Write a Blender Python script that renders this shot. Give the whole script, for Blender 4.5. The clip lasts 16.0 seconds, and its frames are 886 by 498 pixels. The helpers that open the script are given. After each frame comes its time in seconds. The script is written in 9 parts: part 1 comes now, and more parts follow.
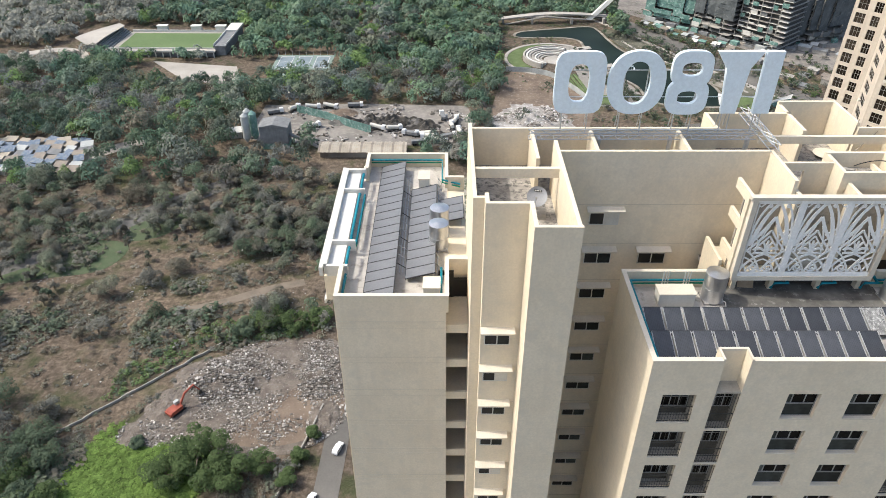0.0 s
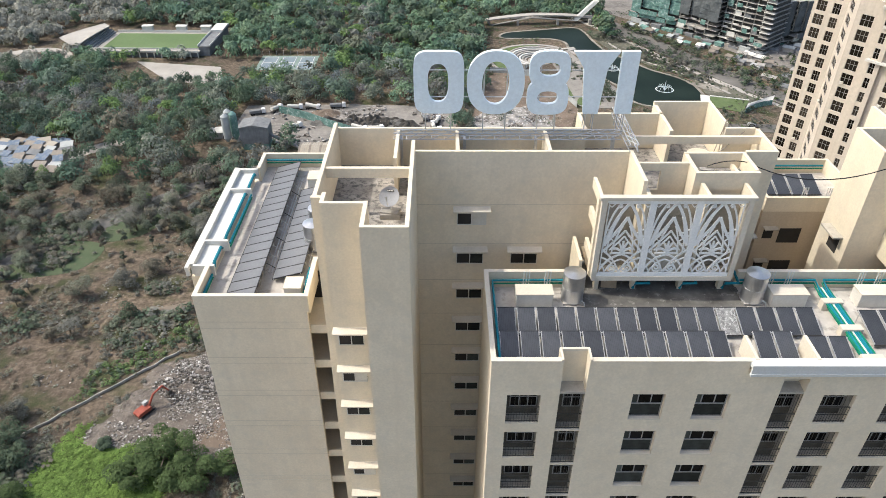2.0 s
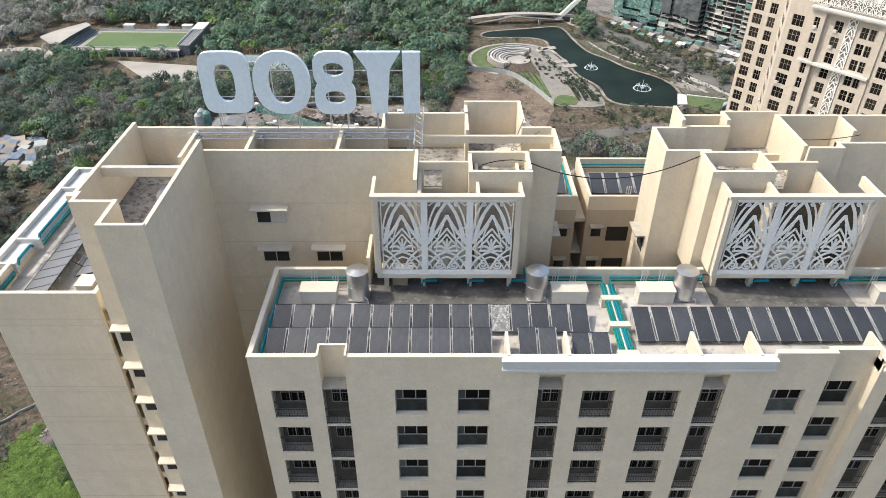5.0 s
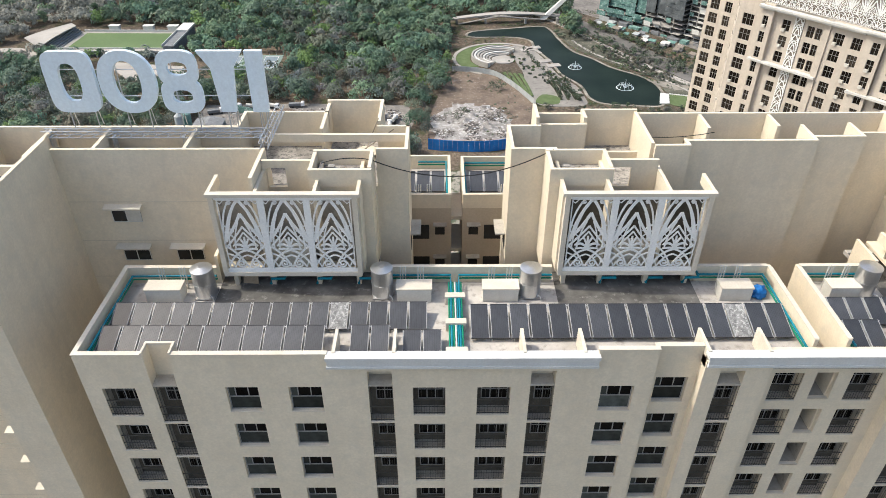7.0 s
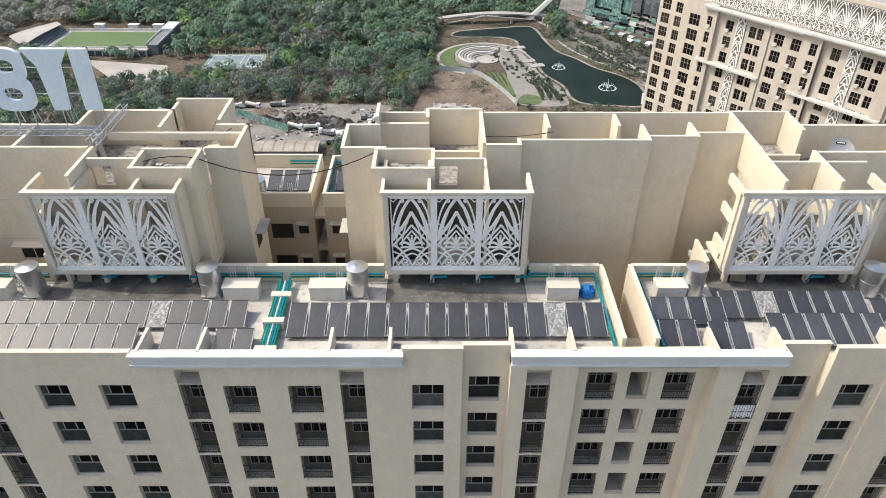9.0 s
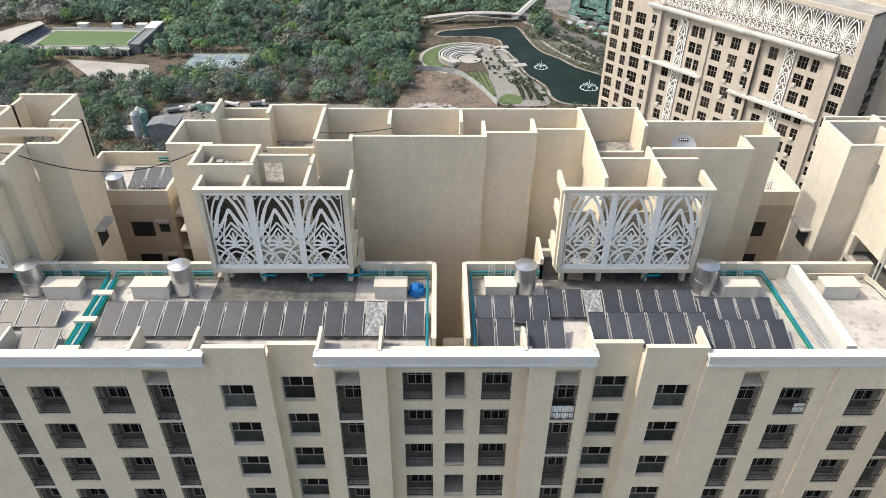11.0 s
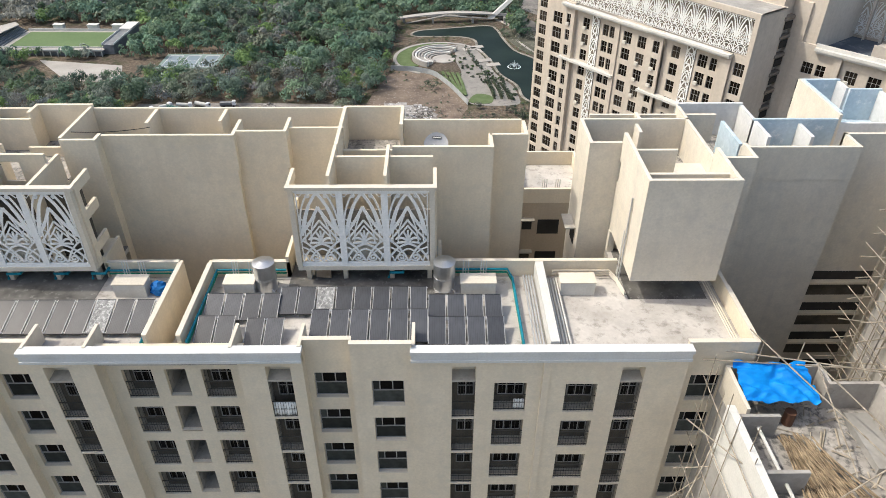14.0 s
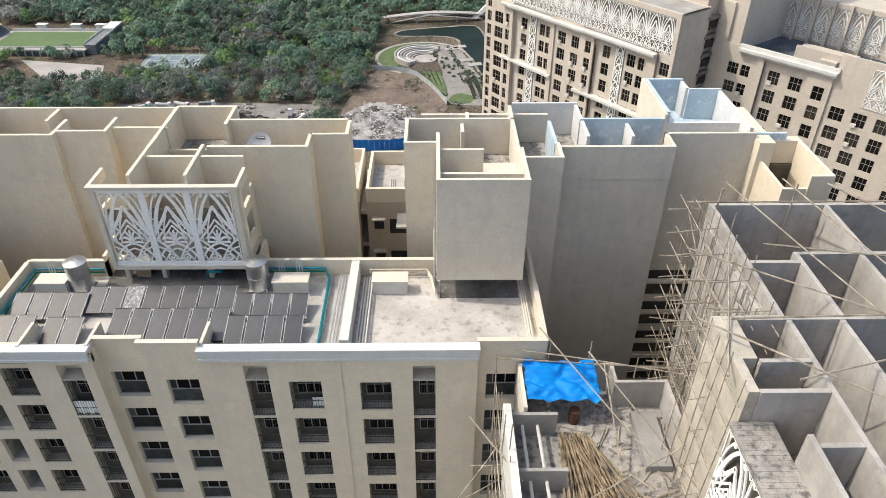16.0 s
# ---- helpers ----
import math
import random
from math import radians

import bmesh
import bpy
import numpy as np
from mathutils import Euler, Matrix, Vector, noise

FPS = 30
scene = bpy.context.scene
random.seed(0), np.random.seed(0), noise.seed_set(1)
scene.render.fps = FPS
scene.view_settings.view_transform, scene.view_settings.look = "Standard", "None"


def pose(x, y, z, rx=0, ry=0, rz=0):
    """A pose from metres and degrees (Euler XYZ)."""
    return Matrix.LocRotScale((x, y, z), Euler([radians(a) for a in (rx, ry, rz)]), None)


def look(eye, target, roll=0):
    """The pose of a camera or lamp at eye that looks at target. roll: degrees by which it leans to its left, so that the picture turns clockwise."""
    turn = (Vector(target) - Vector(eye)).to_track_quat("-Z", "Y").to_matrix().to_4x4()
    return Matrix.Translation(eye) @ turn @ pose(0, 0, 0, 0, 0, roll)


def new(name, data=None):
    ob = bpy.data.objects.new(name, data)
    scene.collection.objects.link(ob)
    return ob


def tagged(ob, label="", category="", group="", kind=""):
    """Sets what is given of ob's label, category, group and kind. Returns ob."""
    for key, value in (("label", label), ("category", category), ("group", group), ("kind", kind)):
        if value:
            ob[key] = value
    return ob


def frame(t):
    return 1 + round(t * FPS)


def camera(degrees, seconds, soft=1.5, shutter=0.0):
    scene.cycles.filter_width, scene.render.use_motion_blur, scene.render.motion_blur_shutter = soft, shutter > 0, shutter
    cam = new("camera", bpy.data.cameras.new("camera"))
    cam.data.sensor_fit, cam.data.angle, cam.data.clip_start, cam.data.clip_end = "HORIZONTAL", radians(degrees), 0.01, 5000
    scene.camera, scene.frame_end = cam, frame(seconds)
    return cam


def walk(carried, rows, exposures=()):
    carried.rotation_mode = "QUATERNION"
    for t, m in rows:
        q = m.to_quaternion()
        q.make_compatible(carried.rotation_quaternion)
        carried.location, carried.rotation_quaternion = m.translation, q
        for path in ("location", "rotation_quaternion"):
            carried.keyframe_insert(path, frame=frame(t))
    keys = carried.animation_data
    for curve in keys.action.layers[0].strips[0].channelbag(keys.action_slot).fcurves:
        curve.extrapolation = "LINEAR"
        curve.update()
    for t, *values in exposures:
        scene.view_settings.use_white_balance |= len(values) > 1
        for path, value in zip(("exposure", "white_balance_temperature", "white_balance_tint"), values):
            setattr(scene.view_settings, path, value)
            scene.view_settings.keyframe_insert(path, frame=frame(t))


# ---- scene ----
cam = camera(65.2, 16.0, soft=0.8)
PATH = [
    (0, (5.333, -0.134, 161.751), (5.327, 1.502, 160.601), -0.1),
    (0.5, (7.392, -0.094, 161.7), (7.387, 1.542, 160.551), -0.1),
    (1, (9.444, -0.087, 161.71), (9.441, 1.549, 160.56), -0.1),
    (1.5, (11.542, -0.077, 161.674), (11.542, 1.56, 160.525), 0.0),
    (2, (13.648, -0.084, 161.67), (13.651, 1.553, 160.522), 0.1),
    (2.5, (15.821, -0.102, 161.708), (15.822, 1.535, 160.559), 0.0),
    (3, (17.966, -0.154, 161.735), (17.968, 1.483, 160.585), 0.1),
    (3.5, (20.119, -0.255, 161.809), (20.122, 1.382, 160.659), 0.1),
    (6, (31.166, -0.791, 161.998), (31.173, 0.844, 160.847), 0.1),
    (6.5, (33.553, -0.826, 161.989), (33.56, 0.81, 160.838), 0.0),
    (7, (36.002, -0.846, 161.958), (36.01, 0.79, 160.807), 0.0),
    (7.5, (38.537, -0.87, 161.95), (38.546, 0.766, 160.8), 0.1),
    (8, (41.162, -0.925, 161.964), (41.17, 0.71, 160.814), 0.0),
    (8.5, (43.766, -0.969, 161.975), (43.775, 0.666, 160.825), 0.1),
    (9, (46.504, -0.93, 161.936), (46.514, 0.705, 160.785), 0.2),
    (11.5, (59.446, -0.434, 161.413), (59.462, 1.202, 160.262), 0.3),
    (12, (62.063, -0.59, 161.49), (62.079, 1.045, 160.339), 0.2),
    (12.5, (64.676, -0.677, 161.51), (64.692, 0.959, 160.359), 0.2),
    (13, (67.308, -0.821, 161.57), (67.326, 0.815, 160.419), 0.1),
    (13.5, (69.912, -0.875, 161.57), (69.93, 0.76, 160.419), 0.1),
    (14, (72.549, -0.916, 161.57), (72.569, 0.719, 160.419), 0.2),
    (14.5, (75.254, -1.038, 161.63), (75.275, 0.597, 160.479), 0.2),
    (15, (78.027, -1.086, 161.644), (78.049, 0.55, 160.493), 0.2),
    (15.5, (80.944, -1.141, 161.658), (80.967, 0.494, 160.507), 0.2),
    (16, (83.928, -1.197, 161.682), (83.95, 0.438, 160.53), 0.2),
]
walk(cam, [(t, look(eye, target, roll)) for t, eye, target, roll in PATH],
     [(0.0, 0.93, 6700, 7), (7.0, 0.90, 6700, 7), (12.0, 0.86, 6700, 7), (16.0, 0.78, 6700, 7)])

# ---- light ----
SUN_WAY = Vector((-0.60, 0.07, 0.79)).normalized()
world = bpy.data.worlds.new("sky")
scene.world = world
world.use_nodes = True
wn = world.node_tree
wn.nodes.clear()
w_out = wn.nodes.new("ShaderNodeOutputWorld")
w_bg = wn.nodes.new("ShaderNodeBackground")
w_sky = wn.nodes.new("ShaderNodeTexSky")
w_sky.sky_type = "NISHITA"
w_sky.sun_disc = False
w_sky.sun_elevation = math.asin(SUN_WAY.z)
w_sky.sun_rotation = math.atan2(SUN_WAY.x, SUN_WAY.y)
w_sky.air_density, w_sky.dust_density, w_sky.ozone_density = 1.0, 3.6, 1.0
w_bg.inputs["Strength"].default_value = 0.135
wn.links.new(w_sky.outputs[0], w_bg.inputs["Color"])
wn.links.new(w_bg.outputs[0], w_out.inputs["Surface"])
sun_data = bpy.data.lights.new("sun", "SUN")
sun_data.energy, sun_data.angle, sun_data.color = 1.72, radians(0.9), (1.0, 0.955, 0.885)
sun = new("sun", sun_data)
sun.matrix_world = look(SUN_WAY * 400, (0, 0, 0))

# ---- materials ----
def material(name, base, rough=0.8, metal=0.0, spec=0.3):
    m = bpy.data.materials.new(name)
    m.use_nodes = True
    b = m.node_tree.nodes["Principled BSDF"]
    b.inputs["Base Color"].default_value = (*base, 1)
    b.inputs["Roughness"].default_value = rough
    b.inputs["Metallic"].default_value = metal
    b.inputs["Specular IOR Level"].default_value = spec
    return m, m.node_tree, b


def ramp_of(tree, stops):
    r = tree.nodes.new("ShaderNodeValToRGB")
    while len(r.color_ramp.elements) < len(stops):
        r.color_ramp.elements.new(0.5)
    for e, (p, c) in zip(r.color_ramp.elements, stops):
        e.position, e.color = p, (*c, 1)
    return r


def noise_of(tree, scale, detail=4.0, stretch=None, rough=0.55):
    co = tree.nodes.new("ShaderNodeTexCoord")
    n = tree.nodes.new("ShaderNodeTexNoise")
    n.inputs["Scale"].default_value, n.inputs["Detail"].default_value = scale, detail
    n.inputs["Roughness"].default_value = rough
    if stretch:
        mp = tree.nodes.new("ShaderNodeMapping")
        mp.inputs["Scale"].default_value = stretch
        tree.links.new(co.outputs["Object"], mp.inputs["Vector"])
        tree.links.new(mp.outputs["Vector"], n.inputs["Vector"])
    else:
        tree.links.new(co.outputs["Object"], n.inputs["Vector"])
    return n


def mixed(tree, kind, fac, a, b):
    x = tree.nodes.new("ShaderNodeMix")
    x.data_type, x.blend_type = "RGBA", kind
    if isinstance(fac, float):
        x.inputs[0].default_value = fac
    else:
        tree.links.new(fac, x.inputs[0])
    for sock, v in ((x.inputs[6], a), (x.inputs[7], b)):
        if isinstance(v, tuple):
            sock.default_value = (*v, 1)
        else:
            tree.links.new(v, sock)
    return x.outputs[2]


def bump_of(tree, b, height, strength, dist=0.05):
    n = tree.nodes.new("ShaderNodeBump")
    n.inputs["Strength"].default_value, n.inputs["Distance"].default_value = strength, dist
    tree.links.new(height, n.inputs["Height"])
    tree.links.new(n.outputs[0], b.inputs["Normal"])


def surface(name, low, high, big=0.25, fine=6.0, rough=0.85, streak=None, stain=None, stain_at=(0.55, 0.75), bump=0.15, spec=0.25, metal=0.0, dist=0.03):
    """Two scales of variation between two tones, with optional run-down streaks and stains."""
    m, t, b = material(name, high, rough, metal, spec)
    n1, n2 = noise_of(t, big, 5.0), noise_of(t, fine, 6.0)
    r1 = ramp_of(t, [(0.3, low), (0.7, high)])
    t.links.new(n1.outputs["Fac"], r1.inputs[0])
    r2 = ramp_of(t, [(0.25, (0.86, 0.86, 0.86)), (0.75, (1.0, 1.0, 1.0))])
    t.links.new(n2.outputs["Fac"], r2.inputs[0])
    col = mixed(t, "MULTIPLY", 1.0, r1.outputs[0], r2.outputs[0])
    if streak:
        n3 = noise_of(t, 1.0, 5.0, stretch=(1.6, 1.6, 0.10))
        r3 = ramp_of(t, [(0.48, (0, 0, 0)), (0.78, (1, 1, 1))])
        t.links.new(n3.outputs["Fac"], r3.inputs[0])
        f = t.nodes.new("ShaderNodeMath")
        f.operation = "MULTIPLY"
        f.inputs[1].default_value = 0.5
        t.links.new(r3.outputs[0], f.inputs[0])
        col = mixed(t, "MIX", f.outputs[0], col, streak)
    if stain:
        n4 = noise_of(t, big * 2.7 + 0.2, 8.0, rough=0.68)
        r4 = ramp_of(t, [(stain_at[0], (0, 0, 0)), (stain_at[1], (1, 1, 1))])
        t.links.new(n4.outputs["Fac"], r4.inputs[0])
        col = mixed(t, "MIX", r4.outputs[0], col, stain)
    t.links.new(col, b.inputs["Base Color"])
    if bump:
        bump_of(t, b, n2.outputs["Fac"], bump, dist)
    return m


M_WALL = surface("painted_wall", (0.72, 0.63, 0.485), (0.79, 0.70, 0.55), 0.35, 7.0, 0.85, streak=(0.62, 0.54, 0.42), stain=(0.60, 0.545, 0.44), stain_at=(0.48, 0.80))
M_WALLR = surface("pale_undercoat_wall", (0.655, 0.595, 0.49), (0.73, 0.67, 0.56), 0.35, 7.0, 0.85, streak=(0.54, 0.50, 0.44), stain=(0.52, 0.485, 0.42), stain_at=(0.48, 0.80))
# wall tone made darker and browner to paint the narrow court's shade
M_COURTSHADE = surface("court_wall_shade", (0.49, 0.41, 0.31), (0.57, 0.485, 0.375), 0.3, 6.0, 0.85, streak=(0.43, 0.36, 0.275))
M_TRIM = surface("white_trim", (0.58, 0.57, 0.53), (0.68, 0.665, 0.62), 0.6, 9.0, 0.7, stain=(0.62, 0.58, 0.50), stain_at=(0.62, 0.85))
M_CORNICE = surface("white_cornice", (0.62, 0.625, 0.61), (0.70, 0.70, 0.68), 0.6, 9.0, 0.7, streak=(0.62, 0.66, 0.66), stain=(0.60, 0.58, 0.53), stain_at=(0.6, 0.82))
M_AWNING = surface("weathered_awning", (0.36, 0.33, 0.28), (0.52, 0.48, 0.41), 0.9, 8.0, 0.85, stain=(0.28, 0.26, 0.23))
M_CAP = surface("coping", (0.62, 0.56, 0.46), (0.71, 0.65, 0.55), 0.7, 9.0, 0.8, stain=(0.55, 0.50, 0.43), stain_at=(0.6, 0.8))
M_ROOF = surface("roof_screed", (0.40, 0.37, 0.335), (0.60, 0.565, 0.52), 0.45, 5.0, 0.9, stain=(0.24, 0.22, 0.195), stain_at=(0.52, 0.70))
# screed darkened to paint the shade under the raised boxes
M_BOXSHADE = surface("screed_box_shade", (0.075, 0.072, 0.066), (0.21, 0.20, 0.185), 0.7, 5.0, 0.8, stain=(0.33, 0.32, 0.30), stain_at=(0.56, 0.74))
M_ROOFD = surface("worn_roof_screed", (0.22, 0.205, 0.185), (0.46, 0.43, 0.39), 0.9, 6.0, 0.9, stain=(0.12, 0.115, 0.11), stain_at=(0.48, 0.62))
M_SCREEN = surface("screen_paint", (0.86, 0.86, 0.83), (0.91, 0.905, 0.875), 0.5, 8.0, 0.6, bump=0.05)
# recess and reveal tones, with the shade put into the colour
M_RECESS = surface("recess_shade", (0.07, 0.061, 0.048), (0.145, 0.127, 0.10), 0.9, 5.0, 0.9, stain=(0.06, 0.055, 0.05), stain_at=(0.5, 0.8))
M_REVEAL = surface("reveal_shade", (0.30, 0.275, 0.235), (0.45, 0.41, 0.35), 0.6, 5.0, 0.9, stain=(0.13, 0.12, 0.10))
# near black that paints the shade inside unlit openings
M_DARK = surface("interior_shade", (0.03, 0.028, 0.025), (0.06, 0.055, 0.05), 0.5, 5.0, 0.9)
M_JOINT = surface("wall_joint", (0.56, 0.49, 0.385), (0.62, 0.55, 0.44), 0.6, 6.0, 0.9)
M_FRAME = surface("grey_window_frame", (0.27, 0.262, 0.25), (0.36, 0.35, 0.335), 1.0, 9.0, 0.5, bump=0.0)
M_RAIL = surface("dark_railing", (0.045, 0.043, 0.04), (0.085, 0.08, 0.072), 1.0, 9.0, 0.5, bump=0.0)
M_CONC = surface("raw_concrete", (0.27, 0.26, 0.24), (0.43, 0.41, 0.38), 0.35, 5.0, 0.92, streak=(0.25, 0.24, 0.22), stain=(0.24, 0.225, 0.20), stain_at=(0.55, 0.8))
M_CONCD = surface("grey_plaster", (0.16, 0.17, 0.175), (0.25, 0.255, 0.26), 0.4, 5.0, 0.9, streak=(0.13, 0.13, 0.13))
M_STEEL = surface("steel_tank", (0.52, 0.53, 0.54), (0.68, 0.69, 0.70), 0.8, 12.0, 0.32, metal=0.9, bump=0.03)
M_GALV = surface("galvanised_steel", (0.45, 0.46, 0.47), (0.6, 0.61, 0.62), 1.0, 10.0, 0.45, metal=0.6, bump=0.0)
M_TEAL = surface("teal_pipe", (0.0, 0.15, 0.21), (0.01, 0.24, 0.31), 0.7, 8.0, 0.45, bump=0.0)
M_GREENPIPE = surface("green_pipe", (0.0, 0.17, 0.10), (0.01, 0.25, 0.15), 0.7, 8.0, 0.45, bump=0.0)
M_WHITEBOX = surface("white_service_box", (0.60, 0.57, 0.51), (0.70, 0.68, 0.62), 0.8, 8.0, 0.7, streak=(0.5, 0.47, 0.41))
M_SIGN = surface("pale_blue_sign", (0.76, 0.87, 0.94), (0.80, 0.89, 0.95), 0.3, 6.0, 0.5, bump=0.0)
M_BAMBOO = surface("bamboo", (0.20, 0.165, 0.125), (0.46, 0.41, 0.33), 2.0, 12.0, 0.7)
M_PLY = surface("weathered_plywood", (0.34, 0.24, 0.15), (0.50, 0.38, 0.26), 1.2, 9.0, 0.8, stain=(0.58, 0.52, 0.44), stain_at=(0.55, 0.7))
M_BAMBOOD = surface("dry_brown_bamboo", (0.12, 0.085, 0.055), (0.40, 0.31, 0.20), 1.6, 12.0, 0.7)
M_TARP = surface("blue_tarp", (0.0, 0.17, 0.56), (0.0, 0.25, 0.72), 1.2, 7.0, 0.6, spec=0.2, bump=0.3)
M_BLUEWALL = surface("bluish_waterproofing", (0.40, 0.51, 0.58), (0.56, 0.65, 0.70), 0.5, 4.0, 0.8, stain=(0.8, 0.8, 0.78), stain_at=(0.55, 0.75))
M_WHITEWALL = surface("white_wall", (0.58, 0.58, 0.565), (0.69, 0.69, 0.675), 0.5, 4.0, 0.8, streak=(0.68, 0.66, 0.62))
M_BLACK = material("black_rubber", (0.02, 0.02, 0.02), 0.6)[0]


def glass_material(name, base, rough=0.08, spread=(0.6, 1.5)):
    m, t, b = material(name, base, rough, 0.0, 0.06)
    n = noise_of(t, 1.3, 3.0)
    info = t.nodes.new("ShaderNodeObjectInfo")
    tone = ramp_of(t, [(0.0, tuple(c * spread[0] for c in base)), (0.6, base), (1.0, tuple(c * spread[1] for c in base))])
    t.links.new(info.outputs["Random"], tone.inputs[0])
    r = ramp_of(t, [(0.35, (0.6, 0.6, 0.6)), (0.7, (1.3, 1.3, 1.3))])
    t.links.new(n.outputs["Fac"], r.inputs[0])
    t.links.new(mixed(t, "MULTIPLY", 1.0, tone.outputs[0], r.outputs[0]), b.inputs["Base Color"])
    return m


M_GLASS = glass_material("dark_window_glass", (0.005, 0.005, 0.0055), 0.15, (0.5, 2.6))
M_TGLASS = glass_material("brown_window_glass", (0.022, 0.018, 0.014), 0.25, (0.4, 3.0))
M_GLASS2 = glass_material("obscured_glass", (0.055, 0.06, 0.055), 0.35, (0.4, 2.0))


def collector_material():
    m, t, b = material("solar_absorber", (0.03, 0.032, 0.036), 0.5, 0.0, 0.3)
    b.inputs["Coat Weight"].default_value, b.inputs["Coat Roughness"].default_value = 0.8, 0.12
    info = t.nodes.new("ShaderNodeObjectInfo")
    co = t.nodes.new("ShaderNodeTexCoord")
    w = t.nodes.new("ShaderNodeTexWave")
    w.wave_type, w.bands_direction = "BANDS", "X"
    w.inputs["Scale"].default_value, w.inputs["Distortion"].default_value = 3.2, 0.0
    t.links.new(co.outputs["Object"], w.inputs["Vector"])
    r = ramp_of(t, [(0.0, (0.040, 0.042, 0.047)), (0.70, (0.060, 0.063, 0.070)), (0.88, (0.030, 0.032, 0.036))])
    t.links.new(w.outputs["Fac"], r.inputs[0])
    n = noise_of(t, 0.9, 5.0)
    dust = ramp_of(t, [(0.45, (0, 0, 0)), (0.85, (0.5, 0.5, 0.5))])
    t.links.new(n.outputs["Fac"], dust.inputs[0])
    col = mixed(t, "MIX", dust.outputs[0], r.outputs[0], (0.105, 0.109, 0.117))
    shade = ramp_of(t, [(0.0, (0.7, 0.7, 0.7)), (1.0, (1.3, 1.3, 1.3))])
    t.links.new(info.outputs["Random"], shade.inputs[0])
    col = mixed(t, "MULTIPLY", 1.0, col, shade.outputs[0])
    t.links.new(col, b.inputs["Base Color"])
    return m


M_COLL = collector_material()
# paler grey absorber for the left wing rows
M_COLLGREY = surface("grey_absorber", (0.13, 0.135, 0.145), (0.19, 0.195, 0.205), 0.8, 9.0, 0.4, spec=0.4, bump=0.0)
M_COLLOLD = surface("weathered_collector", (0.10, 0.10, 0.10), (0.34, 0.34, 0.33), 2.5, 14.0, 0.5, stain=(0.55, 0.55, 0.53), stain_at=(0.5, 0.65))
M_ALU = surface("bare_aluminium", (0.34, 0.34, 0.34), (0.48, 0.48, 0.48), 1.0, 9.0, 0.5, metal=0.15, bump=0.0)
M_COLLFRAME = surface("dark_aluminium_frame", (0.05, 0.05, 0.053), (0.075, 0.075, 0.078), 1.0, 9.0, 0.5, metal=0.2, bump=0.0)


def leaf_material(name, dark, light, vary=0.35):
    m, t, b = material(name, light, 0.75, 0.0, 0.15)
    g = t.nodes.new("ShaderNodeNewGeometry")
    r = ramp_of(t, [(0.0, dark), (1.0, light)])
    t.links.new(g.outputs["Random Per Island"], r.inputs[0])
    at = t.nodes.new("ShaderNodeAttribute")
    at.attribute_name = "tint"
    col = mixed(t, "MULTIPLY", 1.0, r.outputs[0], at.outputs["Color"])
    t.links.new(col, b.inputs["Base Color"])
    thin = t.nodes.new("ShaderNodeBsdfTranslucent")
    t.links.new(col, thin.inputs["Color"])
    both = t.nodes.new("ShaderNodeMixShader")
    both.inputs[0].default_value = 0.32
    t.links.new(b.outputs[0], both.inputs[1])
    t.links.new(thin.outputs[0], both.inputs[2])
    t.links.new(both.outputs[0], t.nodes["Material Output"].inputs["Surface"])
    return m


M_LEAF = leaf_material("foliage", (0.78, 0.78, 0.78), (1.12, 1.12, 1.1))
M_BARK = surface("bark", (0.10, 0.08, 0.06), (0.19, 0.155, 0.115), 1.0, 6.0, 0.9)


def ground_material():
    m, t, b = material("scrub_ground", (0.2, 0.16, 0.11), 0.95, 0.0, 0.1)
    n1, n2, n3, n4 = noise_of(t, 0.018, 6.0), noise_of(t, 0.07, 7.0, rough=0.62), noise_of(t, 0.5, 7.0, rough=0.7), noise_of(t, 3.0, 6.0, rough=0.7)
    soil = ramp_of(t, [(0.32, (0.065, 0.054, 0.042)), (0.5, (0.14, 0.112, 0.088)), (0.70, (0.25, 0.205, 0.165))])
    t.links.new(n3.outputs["Fac"], soil.inputs[0])
    grass = ramp_of(t, [(0.32, (0.04, 0.048, 0.025)), (0.55, (0.075, 0.085, 0.045)), (0.75, (0.13, 0.125, 0.078))])
    t.links.new(n4.outputs["Fac"], grass.inputs[0])
    f = ramp_of(t, [(0.50, (0, 0, 0)), (0.64, (1, 1, 1))])
    t.links.new(n2.outputs["Fac"], f.inputs[0])
    col = mixed(t, "MIX", f.outputs[0], soil.outputs[0], grass.outputs[0])
    wet = ramp_of(t, [(0.35, (0.72, 0.72, 0.72)), (0.65, (1.1, 1.08, 1.02))])
    t.links.new(n1.outputs["Fac"], wet.inputs[0])
    col = mixed(t, "MULTIPLY", 1.0, col, wet.outputs[0])
    t.links.new(col, b.inputs["Base Color"])
    bump_of(t, b, n3.outputs["Fac"], 0.7, 1.0)
    return m


M_GROUND = ground_material()
M_SOIL = surface("brown_soil", (0.125, 0.095, 0.074), (0.225, 0.175, 0.135), 0.12, 1.2, 0.95, stain=(0.40, 0.36, 0.31), stain_at=(0.55, 0.75), bump=0.6, dist=0.5)
M_RUBBLE = surface("rubble_ground", (0.11, 0.092, 0.078), (0.225, 0.195, 0.168), 0.3, 1.8, 0.95, stain=(0.33, 0.31, 0.29), stain_at=(0.56, 0.72), bump=0.9, dist=0.6)


